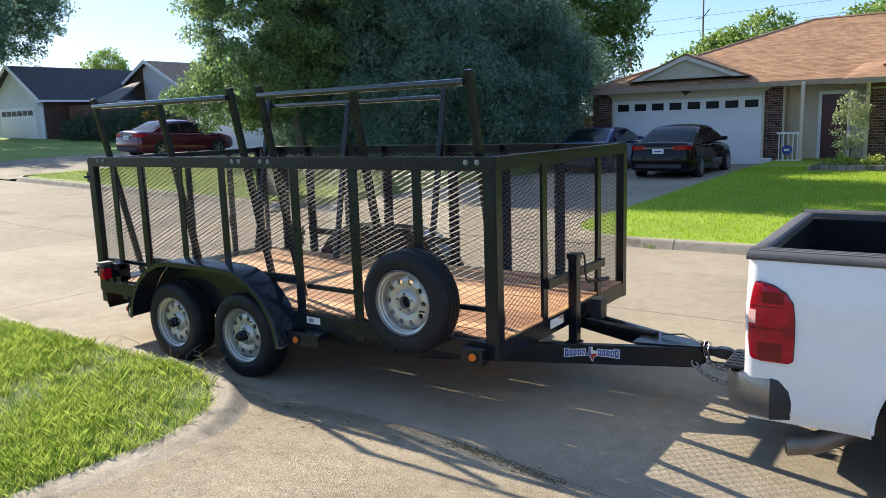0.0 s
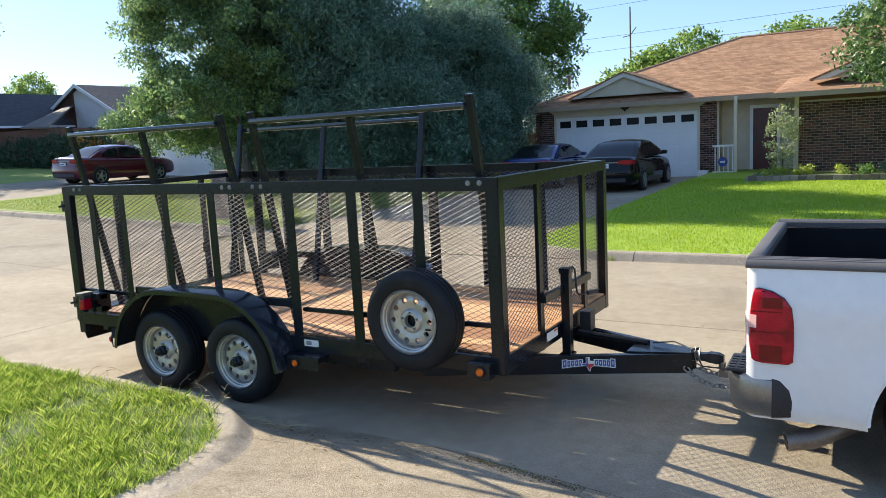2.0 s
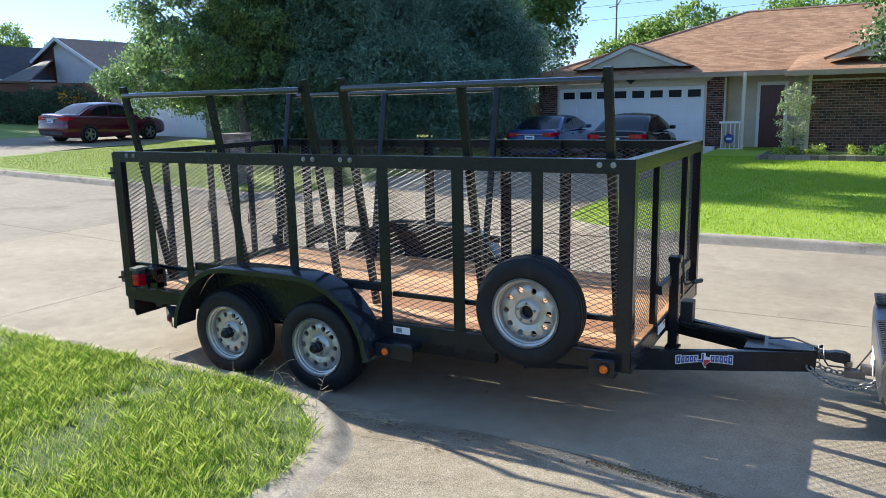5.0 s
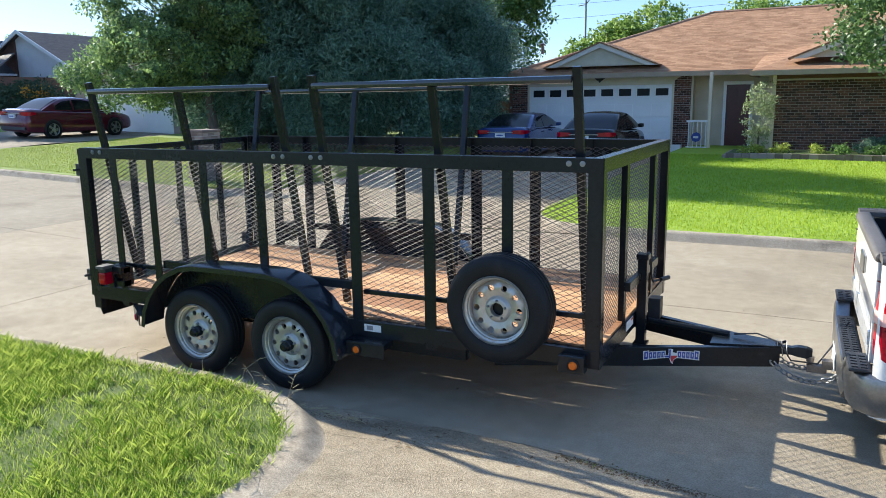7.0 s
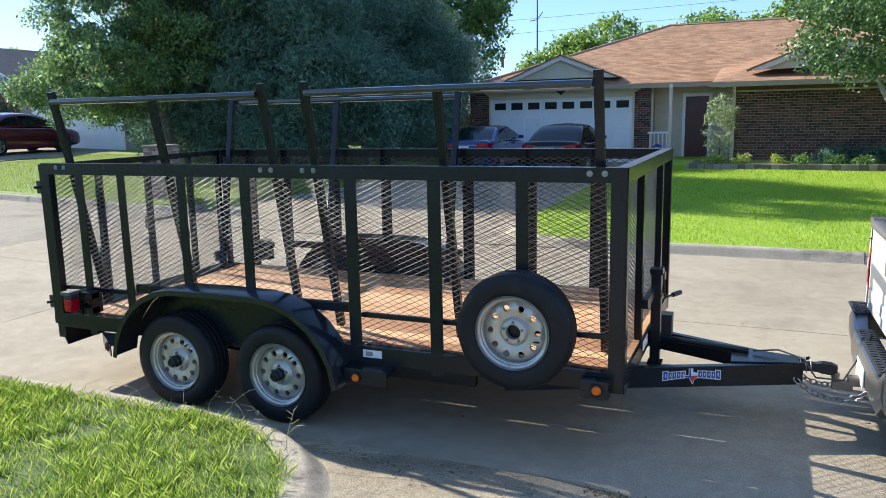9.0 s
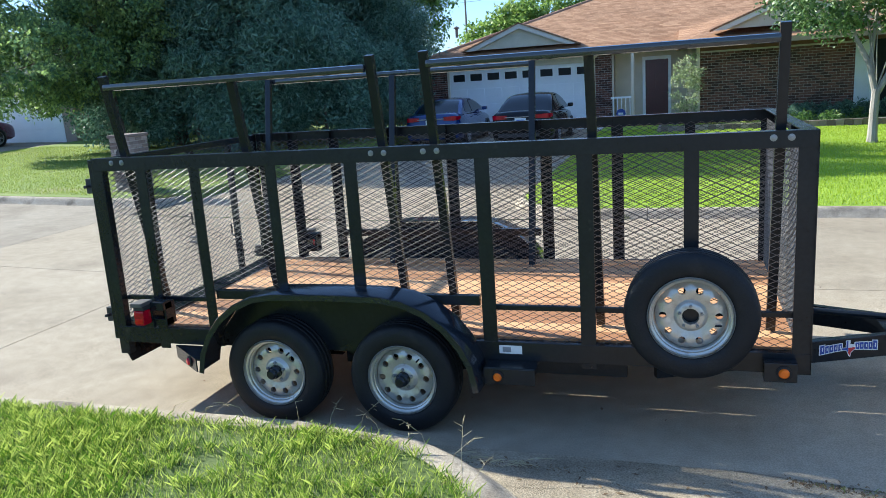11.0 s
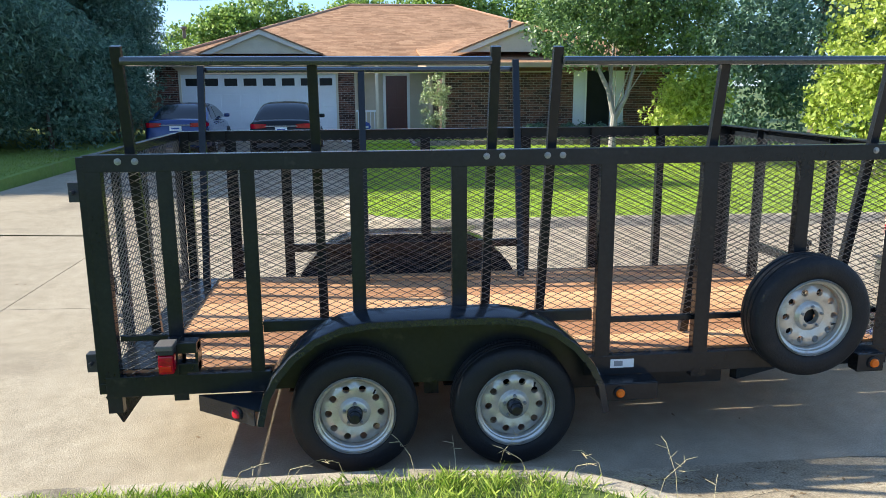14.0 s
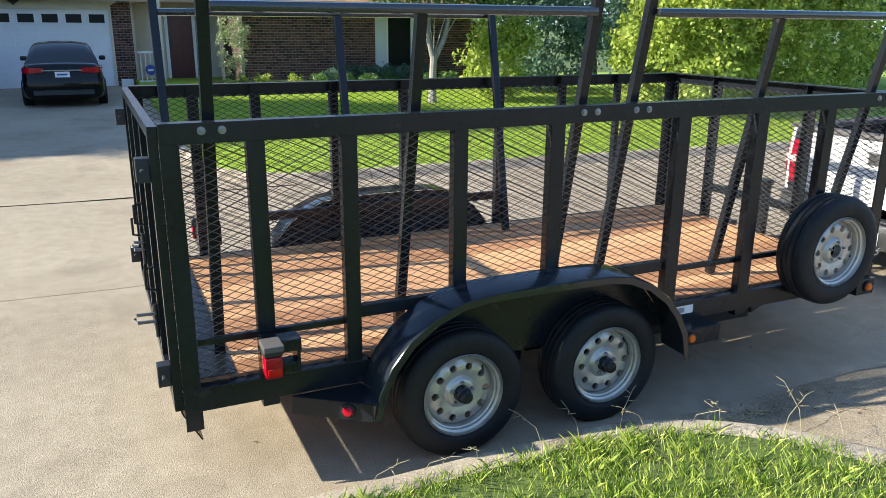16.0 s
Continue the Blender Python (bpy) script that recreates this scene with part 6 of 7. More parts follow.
# ---- far houses ----
def gable_house(x0, x1, y0, y1, z, eave, ridge, label, wall="brick", front="white_siding"):
    """A plain house whose gable looks to -y and whose ridge runs away from it."""
    h = thing("far_house", ((x0 + x1) / 2, (y0 + y1) / 2, z), label, "house")
    xm = (x0 + x1) / 2
    part("wall", B((x0, x1, y0 + 0.1, y1, z - 0.5, eave)), wall, h, "brick wall")
    part("front_wall", B((x0 - 0.01, x1 + 0.01, y0, y0 + 0.1, z - 0.5, eave)), front, h)
    part("gable", prism(bmesh.new(), [(x0, eave), (x1, eave), (xm, ridge - 0.1)], y0, y0 + 0.12), front, h, "pale siding gable")
    for s, xe in ((-1, x0), (1, x1)):
        roof_plane(h, [(xe + s * 0.4, y0 - 0.4, eave - 0.12), (xe + s * 0.4, y1 + 0.4, eave - 0.12), (xm, y1 + 0.4, ridge), (xm, y0 - 0.4, ridge)], "roof_slope", "roof_dark")
        bm = prism(bmesh.new(), [(xe + s * 0.45, eave - 0.28), (xe + s * 0.45, eave - 0.08), (xm, ridge + 0.05), (xm, ridge - 0.16)], y0 - 0.46, y0 - 0.38)
        part("rake_board", bm, "white_paint", h)
        part("gutter", B((min(xe + s * 0.38, xe + s * 0.46), max(xe + s * 0.38, xe + s * 0.46), y0 - 0.4, y1 + 0.4, eave - 0.25, eave - 0.12)), "white_paint", h)
    return h


ha = gable_house(-47.3, -41.3, 20.8, 31.5, 1.6, 4.1, 6.2, "dark-roofed brick house with a pale gable over the garage")
gd = part("garage_door", B((-46.3, -42.1, 20.72, 20.8, 1.4, 3.6)), "white_paint", ha, "white garage door with small panes")
for k in range(6):
    part("window_pane", B((-46.1 + k * 0.66, -45.6 + k * 0.66, 20.69, 20.73, 3.1, 3.4)), "pane_glass", gd)
hb = gable_house(-44.5, -35.6, 27.6, 40, 1.4, 4.1, 6.5, "dark-roofed house with a tall white gable")
part("brick_half", prism(bmesh.new(), [(-44.5, 1.2), (-40.8, 1.2), (-40.8, 6.0), (-44.5, 4.0)], 27.5, 27.62), "brick", hb, "brown brick half of the gable")
for k in range(3):
    part("window", B((-40.2 + k * 1.1, -39.4 + k * 1.1, 27.5, 27.6, 2.2, 3.4)), "dark_glass", hb)
# tan slope that joins the gable to the long roof
roof_plane(hb, [(-37.9, 22.0, 3.75), (-35.4, 22.0, 3.65), (-40.7, 27.4, 5.25), (-41.6, 27.4, 5.2)], "roof_slope", "roof_brown")
part("front_wing_wall", B((-41.0, -35.8, 22.3, 27.5, 0.9, 3.6)), "brick", hb, "dark brick front wing")
part("downspout", tube(bmesh.new(), [(-40.86, 20.3, 3.85), (-41.2, 20.7, 3.6), (-41.24, 20.72, 1.4)], 0.06, 8), "white_paint", ha, "white downspout")


def hip_garage(x0, x1, y0, y1, z, eave, ridge):
    """The neighbour's garage wing: white door between brick piers under a low hip roof."""
    h = thing("neighbour_garage", ((x0 + x1) / 2, (y0 + y1) / 2, z), "brick garage wing with a wide white door", "garage")
    part("wall", B((x0, x1, y0 + 0.12, y1, z - 0.4, eave)), "brick_box", h)
    for a, b in ((x0, x0 + 0.5), (x1 - 0.5, x1)):
        part("brick_pier", B((a, b, y0, y0 + 0.12, z - 0.4, eave)), "brick_box", h, "brown brick pier")
    part("lintel", B((x0 + 0.5, x1 - 0.5, y0, y0 + 0.12, eave - 0.32, eave)), "white_siding", h)
    d = part("garage_door", B((x0 + 0.5, x1 - 0.5, y0 + 0.05, y0 + 0.12, z - 0.1, eave - 0.32)), "white_paint", h, "white garage door")
    for k in range(4):
        zz = z + 0.02 + k * (eave - 0.34 - z) / 4
        part("panel", B((x0 + 0.55, x1 - 0.55, y0 + 0.03, y0 + 0.05, zz, zz + (eave - 0.34 - z) / 4 - 0.025), bev=0.006), "white_paint", d)
    e, xm, o = eave - 0.02, (x0 + x1) / 2, 0.35
    ya, yb = y0 + 3.0, y1 - 3.0
    roof_plane(h, [(x0 - o, y0 - o, e), (x1 + o, y0 - o, e), (xm, ya, ridge)], "roof_slope", "roof_dark")
    roof_plane(h, [(x1 + o, y0 - o, e), (x1 + o, y1 + o, e), (xm, yb, ridge), (xm, ya, ridge)], "roof_slope", "roof_dark")
    roof_plane(h, [(x0 - o, y1 + o, e), (x0 - o, y0 - o, e), (xm, ya, ridge), (xm, yb, ridge)], "roof_slope", "roof_dark")
    return h


hip_garage(-25.0, -18.95, 19.0, 29.0, 0.86, 3.05, 4.3)

# ---- trees and shrubs ----


def leaves(rng, centres, radii, per, size, droop=0.3, slim=0.30):
    """Leaf quads scattered in clumps: arrays of corners."""
    n = len(centres) * per
    c = np.repeat(centres, per, 0)
    r = np.repeat(radii, per)
    d = rng.normal(size=(n, 3))
    d /= np.linalg.norm(d, axis=1, keepdims=True)
    p = c + d * (r * rng.uniform(0.15, 1.0, n) ** 0.6)[:, None] * (1, 1, 0.8)
    ax = rng.normal(size=(n, 3))
    ax[:, 2] -= droop
    ax /= np.linalg.norm(ax, axis=1, keepdims=True)
    nn = rng.normal(size=(n, 3))
    nn[:, 2] += 0.6
    sd = np.cross(ax, nn)
    sd /= np.linalg.norm(sd, axis=1, keepdims=True)
    s = (size * rng.uniform(0.6, 1.3, n))[:, None]
    out = np.stack([p, p + ax * s * 0.5 + sd * s * slim, p + ax * s, p + ax * s * 0.5 - sd * s * slim], 1)
    return out.reshape(-1, 3)


def crown_points(rng, blobs, n):
    """Clump centres near the skins of overlapping ellipsoids."""
    vol = np.array([b[3] * b[4] * b[5] for b in blobs]) ** (2 / 3)
    pick = rng.choice(len(blobs), n, p=vol / vol.sum())
    b = np.array(blobs)[pick]
    d = rng.normal(size=(n, 3))
    d /= np.linalg.norm(d, axis=1, keepdims=True)
    return b[:, :3] + d * b[:, 3:] * (rng.uniform(0.35, 1.08, n) ** 0.5)[:, None]


def tree(label, base, stems, blobs, leaf, clumps, per, size, seed, bark="bark", name="tree", clump_r=0.5, category="tree", twigs=70, droop=0.3, slim=0.30):
    """stems: polylines of (x, y, z, radius) from the base; blobs: crown ellipsoids; both relative to base."""
    rng = np.random.RandomState(seed)
    root = thing(name, base, label, category)
    o = np.array(base)
    for k, st in enumerate(stems):
        pts = [Vector(base) + Vector(p[:3]) for p in st]
        part("trunk" if k == 0 else "limb", tube(bmesh.new(), pts, [p[3] for p in st], 9), bark, root, smooth=True)
    c = crown_points(rng, [(b[0] + o[0], b[1] + o[1], b[2] + o[2], *b[3:]) for b in blobs], clumps)
    me = fast("crown", leaves(rng, c, rng.uniform(0.5, 1.2, clumps) * clump_r, per, size, droop, slim), 4, leaf)
    child_of(new("crown", me), root)["kind"] = "stuff"
    if name == "shrub":
        return root
    # twigs that carry the clumps
    bm = bmesh.new()
    top = Vector(base) + Vector(stems[0][-1][:3])
    for q in range(0, clumps, max(1, clumps // twigs)):
        e = Vector(c[q])
        mid = top.lerp(e, 0.5) + Vector((0, 0, -0.2))
        tube(bm, [top, mid, e], [0.018, 0.011, 0.004], 4)
    tagged(part("twig_work", bm, bark, root), kind="stuff")
    return root


def stand(h, r, lean=(0, 0)):
    return [[(0, 0, -0.1, r * 1.5), (0.02, 0.01, 0.3, r), (lean[0] * 0.5, lean[1] * 0.5, h * 0.5, r * 0.8), (lean[0], lean[1], h, r * 0.45)]]


zl = far_lawn
PINE = dict(clump_r=0.8, droop=0.5, slim=0.10)
tree("broad shade tree with light green drooping leaves", (-13.5, 14.9, zl(-13.5, 14.9)), stand(3.6, 0.17, (-0.4, 0.1)), [(-1.8, 0, 5.0, 2.9, 2.0, 2.5), (-3.0, -0.2, 2.5, 2.2, 2.0, 1.15), (0.4, 0.2, 5.2, 2.6, 1.9, 2.4), (-1.0, 0.2, 7.2, 2.6, 1.8, 2.0), (0.8, 0.2, 8.6, 2.0, 1.7, 1.4), (-0.8, -0.9, 2.9, 2.4, 2.0, 1.2)], "leaf_shade", 520, 230, 0.125, 3, clump_r=0.5, droop=0.7, slim=0.25)
tree("dense dark green evergreen tree", (-13.4, 17.6, zl(-13.4, 17.6)), stand(5.0, 0.2), [(0, 0, 3.8, 3.0, 2.8, 2.6), (0.2, 0, 5.8, 2.7, 2.4, 2.4), (0, -0.5, 2.2, 2.8, 2.2, 1.8), (0.3, 0, 8.0, 2.2, 2.0, 1.8)], "leaf_dark", 360, 320, 0.19, 5, **PINE)
tree("dense dark green evergreen tree", (-9.8, 16.6, zl(-9.8, 16.6)), stand(4.6, 0.2), [(0, 0, 3.2, 2.5, 2.4, 2.4), (-0.6, 0, 5.0, 2.3, 2.3, 1.9), (-1.2, -0.2, 6.9, 2.0, 1.8, 1.5), (0, -0.3, 1.8, 2.3, 2.0, 1.5)], "leaf_dark", 360, 320, 0.19, 7, **PINE)
tree("dark green oak beside the driveway", (-8.9, 22.2, zl(-8.9, 22.2)), stand(3.8, 0.22), [(0.1, 0, 3.4, 2.5, 2.6, 2.0), (-0.6, 0.2, 5.0, 2.4, 2.4, 1.5), (-0.3, -0.6, 2.0, 2.2, 2.2, 1.6)], "leaf_dark", 330, 320, 0.19, 9, **PINE)
tree("dark green tree in the side yard", (-15.4, 21.5, zl(-15.4, 21.5)), stand(4.4, 0.22), [(0, 0, 4.2, 3.2, 3.0, 3.0), (0.2, 0, 6.4, 3.0, 2.8, 2.2)], "leaf_dark", 620, 50, 0.20, 11, droop=0.7, slim=0.2)
tree("tall tree with sunlit leaves behind the garage", (-13.8, 36.0, 0.1), stand(6.0, 0.2), [(0, 0, 5.8, 4.6, 2.8, 3.0), (1.4, -0.5, 7.6, 3.4, 2.4, 2.4), (-1.2, 0, 9.2, 3.6, 2.4, 2.2), (-3.2, 0, 8.2, 2.6, 2.2, 2.6)], "leaf_mid", 820, 60, 0.19, 13, clump_r=0.6)
for k, (x, y, h) in enumerate(((-16.4, 19.2, 2.6), (-15.9, 17.9, 2.2), (-14.4, 16.0, 2.2), (-11.6, 16.0, 2.2), (-9.4, 15.6, 2.2), (-8.0, 17.4, 2.2), (-7.6, 19.4, 2.0), (-7.6, 21.8, 2.2), (-11.5, 20.4, 2.6), (-9.0, 24.0, 2.6), (-15.5, 21.5, 2.6), (-12.8, 23.5, 2.8), (-9.2, 28.5, 3.0), (-10.8, 27.5, 3.0))):
    tree("dense dark undergrowth shrub beneath the trees", (x, y, zl(x, y)), stand(1.2, 0.06), [(0, 0, h * 0.5, 1.5, 1.3, h * 0.5), (0.2, 0.3, h * 1.1, 1.3, 1.3, h * 0.5)], "leaf_dark", 150, 60, 0.13, 100 + k, name="shrub", category="shrub", slim=0.2)
# the yard tree with its pale forked trunk
yt = (6.3, 14.7, zl(6.3, 14.7) - 0.02)
stems = [[(0, 0, -0.1, 0.13), (0, 0, 0.2, 0.10), (0.01, 0, 0.8, 0.088), (0.03, 0, 1.15, 0.085)], [(0.02, 0, 1.05, 0.07), (-0.12, 0.05, 1.7, 0.062), (-0.42, 0.1, 2.3, 0.045), (-0.85, 0.1, 3.2, 0.025)], [(-0.10, 0.04, 1.6, 0.05), (-0.05, 0.1, 2.3, 0.04), (0.05, 0.15, 3.4, 0.025)], [(0.04, 0, 1.05, 0.07), (0.30, -0.05, 1.6, 0.058), (0.46, -0.1, 2.4, 0.045), (0.8, -0.1, 3.5, 0.025)]]
tree("young yard tree with pale forked trunk and round crown", yt, stems, [(-0.5, 0, 3.4, 1.7, 1.5, 1.1), (0.6, 0, 4.4, 1.9, 1.7, 1.6), (0.0, 0.2, 5.4, 1.6, 1.5, 1.2), (1.2, -0.1, 3.3, 1.4, 1.3, 1.0)], "leaf_yard", 640, 64, 0.10, 17, "bark_pale", clump_r=0.36, twigs=5)
# bright shrubs on the east side
def shrub(label, base, blobs, leaf, clumps, per, size, seed, r=0.35):
    return tree(label, base, [[(0, 0, -0.1, 0.03), (0.02, 0, 0.3 * blobs[0][2], 0.025), (0.0, 0.02, 0.8 * blobs[0][2], 0.012)]], blobs, leaf, clumps, per, size, seed, name="shrub", clump_r=r, category="shrub")


shrub("tall sunlit yellow-green shrub", (8.2, 14.9, zl(8.2, 14.9)), [(0, 0, 0.9, 0.95, 0.9, 0.9), (0.1, 0, 1.7, 0.8, 0.8, 0.75)], "leaf_light", 130, 50, 0.12, 21)
shrub("large dark green shrub", (10.8, 16.9, zl(10.8, 16.9)), [(0, 0, 1.8, 1.9, 1.6, 1.8), (0.1, 0, 4.0, 2.0, 1.6, 2.2)], "leaf_dark", 360, 50, 0.14, 23, 0.45)
shrub("large sunlit yellow-green bush", (11.0, 11.4, zl(11.0, 11.4)), [(0, 0, 1.4, 1.5, 1.5, 1.4), (0.1, 0, 3.0, 1.35, 1.4, 1.6), (1.9, 0.2, 2.0, 1.5, 1.5, 1.9), (2.2, 0.1, 3.6, 1.4, 1.4, 1.2)], "leaf_light", 620, 56, 0.12, 25)
shrub("large sunlit yellow-green bush", (15.6, 11.9, zl(15.6, 11.9)), [(0, 0, 1.6, 2.2, 1.8, 1.6), (0.2, 0, 3.6, 1.9, 1.6, 1.5)], "leaf_light", 460, 52, 0.13, 27)
shrub("large green bush at the lawn's edge", (16.0, 17.5, zl(16.0, 17.5)), [(0, 0, 1.8, 2.4, 1.8, 1.8), (0.2, 0, 4.0, 2.2, 1.8, 1.8)], "leaf_dark", 380, 46, 0.15, 28, 0.5)
shrub("large green bush at the lawn's edge", (19.6, 18.5, zl(19.6, 18.5)), [(0, 0, 1.8, 2.6, 1.8, 1.8), (0.2, 0, 4.0, 2.4, 1.8, 1.8)], "leaf_mid", 380, 46, 0.15, 30, 0.5)
shrub("dark hedge shrub behind the lawn", (23.5, 16.5, zl(21.5, 16.5)), [(0, 0, 2.0, 2.8, 2.0, 2.0), (0, 0, 4.2, 2.4, 2.0, 1.8)], "leaf_mid", 380, 44, 0.17, 29, 0.5)
tree("tall dark tree behind the shrubs", (15.5, 21.0, zl(15.5, 21)), stand(4.5, 0.2), [(0, 0, 4.5, 3.4, 3.0, 3.2), (-1.5, 0, 6.8, 2.6, 2.4, 2.2), (2.8, 0, 5.0, 2.6, 2.4, 3.0)], "leaf_dark", 640, 44, 0.18, 31)
# porch shrub and bed plants
shrub("leafy sunlit shrub beside the front door", (2.45, 20.4, 0.34), [(0, 0, 1.1, 0.42, 0.4, 0.65), (0.08, 0, 1.6, 0.45, 0.4, 0.45), (-0.05, 0, 0.5, 0.32, 0.3, 0.35)], "leaf_pale", 80, 34, 0.065, 33, 0.17)
for k in range(9):
    shrub("low green bedding plant", (2.3 + k * 0.8 + random.uniform(-0.2, 0.2), 19.3 + random.uniform(-0.1, 0.5), 0.35), [(0, 0, 0.12, 0.32, 0.25, 0.16)], "leaf_light" if k < 3 else "leaf_mid", 22, 26, 0.07, 40 + k, 0.14)
for k in range(7):
    shrub("low dark evergreen shrub under the window", (5.3 + k * 0.48 + random.uniform(-0.08, 0.08), 20.1 + random.uniform(-0.15, 0.15), 0.38), [(0, 0, 0.2, 0.34, 0.3, 0.24)], "leaf_dark", 34, 40, 0.07, 140 + k, 0.16)
# hedge with orange flowers by the far house
shrub("dark clipped hedge before the far house", (-31.8, 21.5, street(-31.8)), [(-5, 0, 0.9, 3.4, 1.2, 1.2), (0, 0, 1.0, 3.4, 1.2, 1.3)], "leaf_hedge", 300, 90, 0.12, 51, 0.5)
shrub("orange flowering shrub beside the hedge", (-30.3, 20.8, street(-30.3)), [(0, 0, 1.7, 1.1, 0.6, 0.22)], "flower", 22, 11, 0.14, 53, 0.3)
# far trees over the roofs
for k, (x, y, h, m) in enumerate(((-9.2, 46, 6.75, "leaf_far"), (-7, 46, 7.75, "leaf_far"), (-4.4, 47, 6.95, "leaf_far"), (-1.2, 46, 7.85, "leaf_far"), (1.6, 47, 7.35, "leaf_far"), (3.8, 46, 8.35, "leaf_far"), (6.4, 47, 8.95, "leaf_far"), (10.5, 46, 8.55, "leaf_far"), (14.5, 48, 8.35, "leaf_far"), (-17, 42, 8.00, "leaf_far"), (-64, 44, 5.20, "leaf_far"), (-57, 43, 4.60, "leaf_far"), (-66, 40, 7.60, "leaf_far"), (-61, 47, 6.6, "leaf_far"), (-69, 47, 6.4, "leaf_far"), (-53, 45, 5.6, "leaf_far"), (-72, 30, 9.00, "leaf_far"), (-20, 36, 9.00, "leaf_far"))):
    base = (x, y, street(x) * (1 if x < -15 else 0.3))
    tree("distant rounded green tree above the roofs", base, stand(h * 0.5, 0.18), [(0, 0, h * 0.62, 2.6, 2.4, h * 0.26), (1.3, 0, h * 0.8, 1.9, 1.8, h * 0.2)], m, 190, 40, 0.24, 60 + k, clump_r=0.6)
# overhanging tree at the far west edge
tree("dark tree at the street corner", (-55.0, 24.5, street(-55) + 0.1), stand(7, 0.3), [(2.4, 0, 8.2, 4.2, 4.0, 3.0), (4.4, 0.6, 10.2, 3.6, 3.4, 2.4), (0, -1, 9.8, 4.0, 4.0, 3.0)], "leaf_dark", 480, 90, 0.2, 81, clump_r=0.8)
# unseen tree, added so that its crown throws shade on lawn_side
tree("added out-of-view tree that shades the side lawn", (-44.5, 16.0, street(-44.5) + 0.1), stand(6, 0.3), [(0, 0, 7.0, 5.4, 4.6, 2.6), (1.0, 0.6, 9.0, 4.4, 3.8, 2.0)], "leaf_dark", 420, 44, 0.3, 83, clump_r=0.9)

# ---- grass ----


def blades(name, rng, xy, zf, h, w, label, material, bend=0.5, slim=False):
    n = len(xy)
    z = np.array([zf(a, b) for a, b in xy])
    base = np.column_stack([xy, z])
    a = rng.uniform(0, 2 * np.pi, n)
    side = np.column_stack([np.cos(a), np.sin(a), np.zeros(n)])
    lean = np.column_stack([-np.sin(a), np.cos(a), np.zeros(n)]) * rng.uniform(-1, 1, n)[:, None]
    hh = (h * rng.uniform(0.45, 1.25, n))[:, None]
    ww = (w * rng.uniform(0.7, 1.3, n))[:, None]
    up = np.array([0, 0, 1.0])
    m = base + up * hh * 0.6 + lean * hh * bend * 0.44
    t = base + up * hh + lean * hh * bend
    if slim:
        v, per = np.stack([base - side * ww, base + side * ww, t], 1), 3
    else:
        v, per = np.stack([base - side * ww, base + side * ww, m + side * ww * 0.8, t], 1), 4
    ob = new(name, fast(name, v.reshape(-1, 3), per, material))
    return tagged(ob, label, "grass", kind="stuff")


def clumped(rng, n, x0, x1, y0, y1, keep):
    out = []
    while sum(len(o) for o in out) < n:
        p = np.column_stack([rng.uniform(x0, x1, n), rng.uniform(y0, y1, n)])
        q = np.array([keep(a, b) for a, b in p])
        out.append(p[rng.uniform(0, 1, n) < q])
    return np.concatenate(out)[:n]


def near_keep(x, y):
    if x > lawn_edge(y) - 0.01 or y > CY + CR - 0.01:
        return 0
    f = 0.45 + 0.9 * noise.noise(Vector((x * 1.1, y * 1.1, 0.3))) + 0.35 * noise.noise(Vector((x * 4, y * 4, 7.3)))
    d = 1.0 if x > -4 else 0.5
    return max(0.08, min(1, f + 0.35)) * d


rng = np.random.RandomState(4)
blades("grass_near", rng, clumped(rng, 225000, -7, 1.72, -4.6, -0.31, near_keep), lambda x, y: near_lawn(x, y) - 0.01, 0.055, 0.0015, "uneven green lawn grass with taller tufts", "blade", 0.8)
blades("grass_straw", rng, clumped(rng, 3500, -7, 1.72, -4.6, -0.31, near_keep), lambda x, y: near_lawn(x, y) - 0.005, 0.04, 0.0016, "pale dry straw in the lawn", "straw", 1.6)
blades("grass_near_south", rng, clumped(rng, 130000, -9, 1.70, -12, -4.6, lambda x, y: 1.0 if x < lawn_edge(y) - 0.01 else 0.0), lambda x, y: near_lawn(x, y) - 0.01, 0.06, 0.006, "green lawn grass behind the path", "blade", 0.8, True)
tufts = np.repeat(clumped(rng, 2600, -6, 1.66, -4.6, -0.36, near_keep), 22, 0)
tufts = tufts + rng.normal(size=tufts.shape) * 0.022
blades("grass_tufts", rng, tufts, lambda x, y: near_lawn(x, y) - 0.01, 0.078, 0.0015, "taller tufts of grass", "blade", 1.1)
blades("grass_near_west", rng, clumped(rng, 14000, -20, -7, -4.5, -0.31, near_keep), lambda x, y: near_lawn(x, y) - 0.01, 0.09, 0.009, "green lawn grass along the kerb", "blade", 0.8)


def edge_keep(x, y):
    e = min(abs(x - lawn_edge(y)), abs(y - (CY + CR))) if x <= lawn_edge(y) + 0.02 and y < CY + CR + 0.015 else 9
    return 1.0 if e < 0.10 else 0.0


blades("grass_edge", rng, clumped(rng, 2600, -6, 1.75, -4.6, -0.28, edge_keep), lambda x, y: near_lawn(x, y) - 0.01, 0.05, 0.0025, "ragged grass hanging over the kerb", "blade", 1.3)


def far_keep(x, y):
    return 1.0 if y > (corner(x) if x < 2 else KY + 0.17) + 0.02 and not (y > 18.7 and x > 1.6) else 0.0


blades("grass_far", rng, clumped(rng, 110000, -0.08, 13, 7.0, 20, far_keep), far_lawn, 0.042, 0.007, "bright mown lawn grass", "blade_far", 0.7, True)
blades("grass_west", rng, clumped(rng, 60000, -18.6, -6.85, KW + 0.35, 17, lambda x, y: 1.0), far_lawn, 0.04, 0.007, "mown lawn grass under the trees", "blade_dull", 0.7, True)
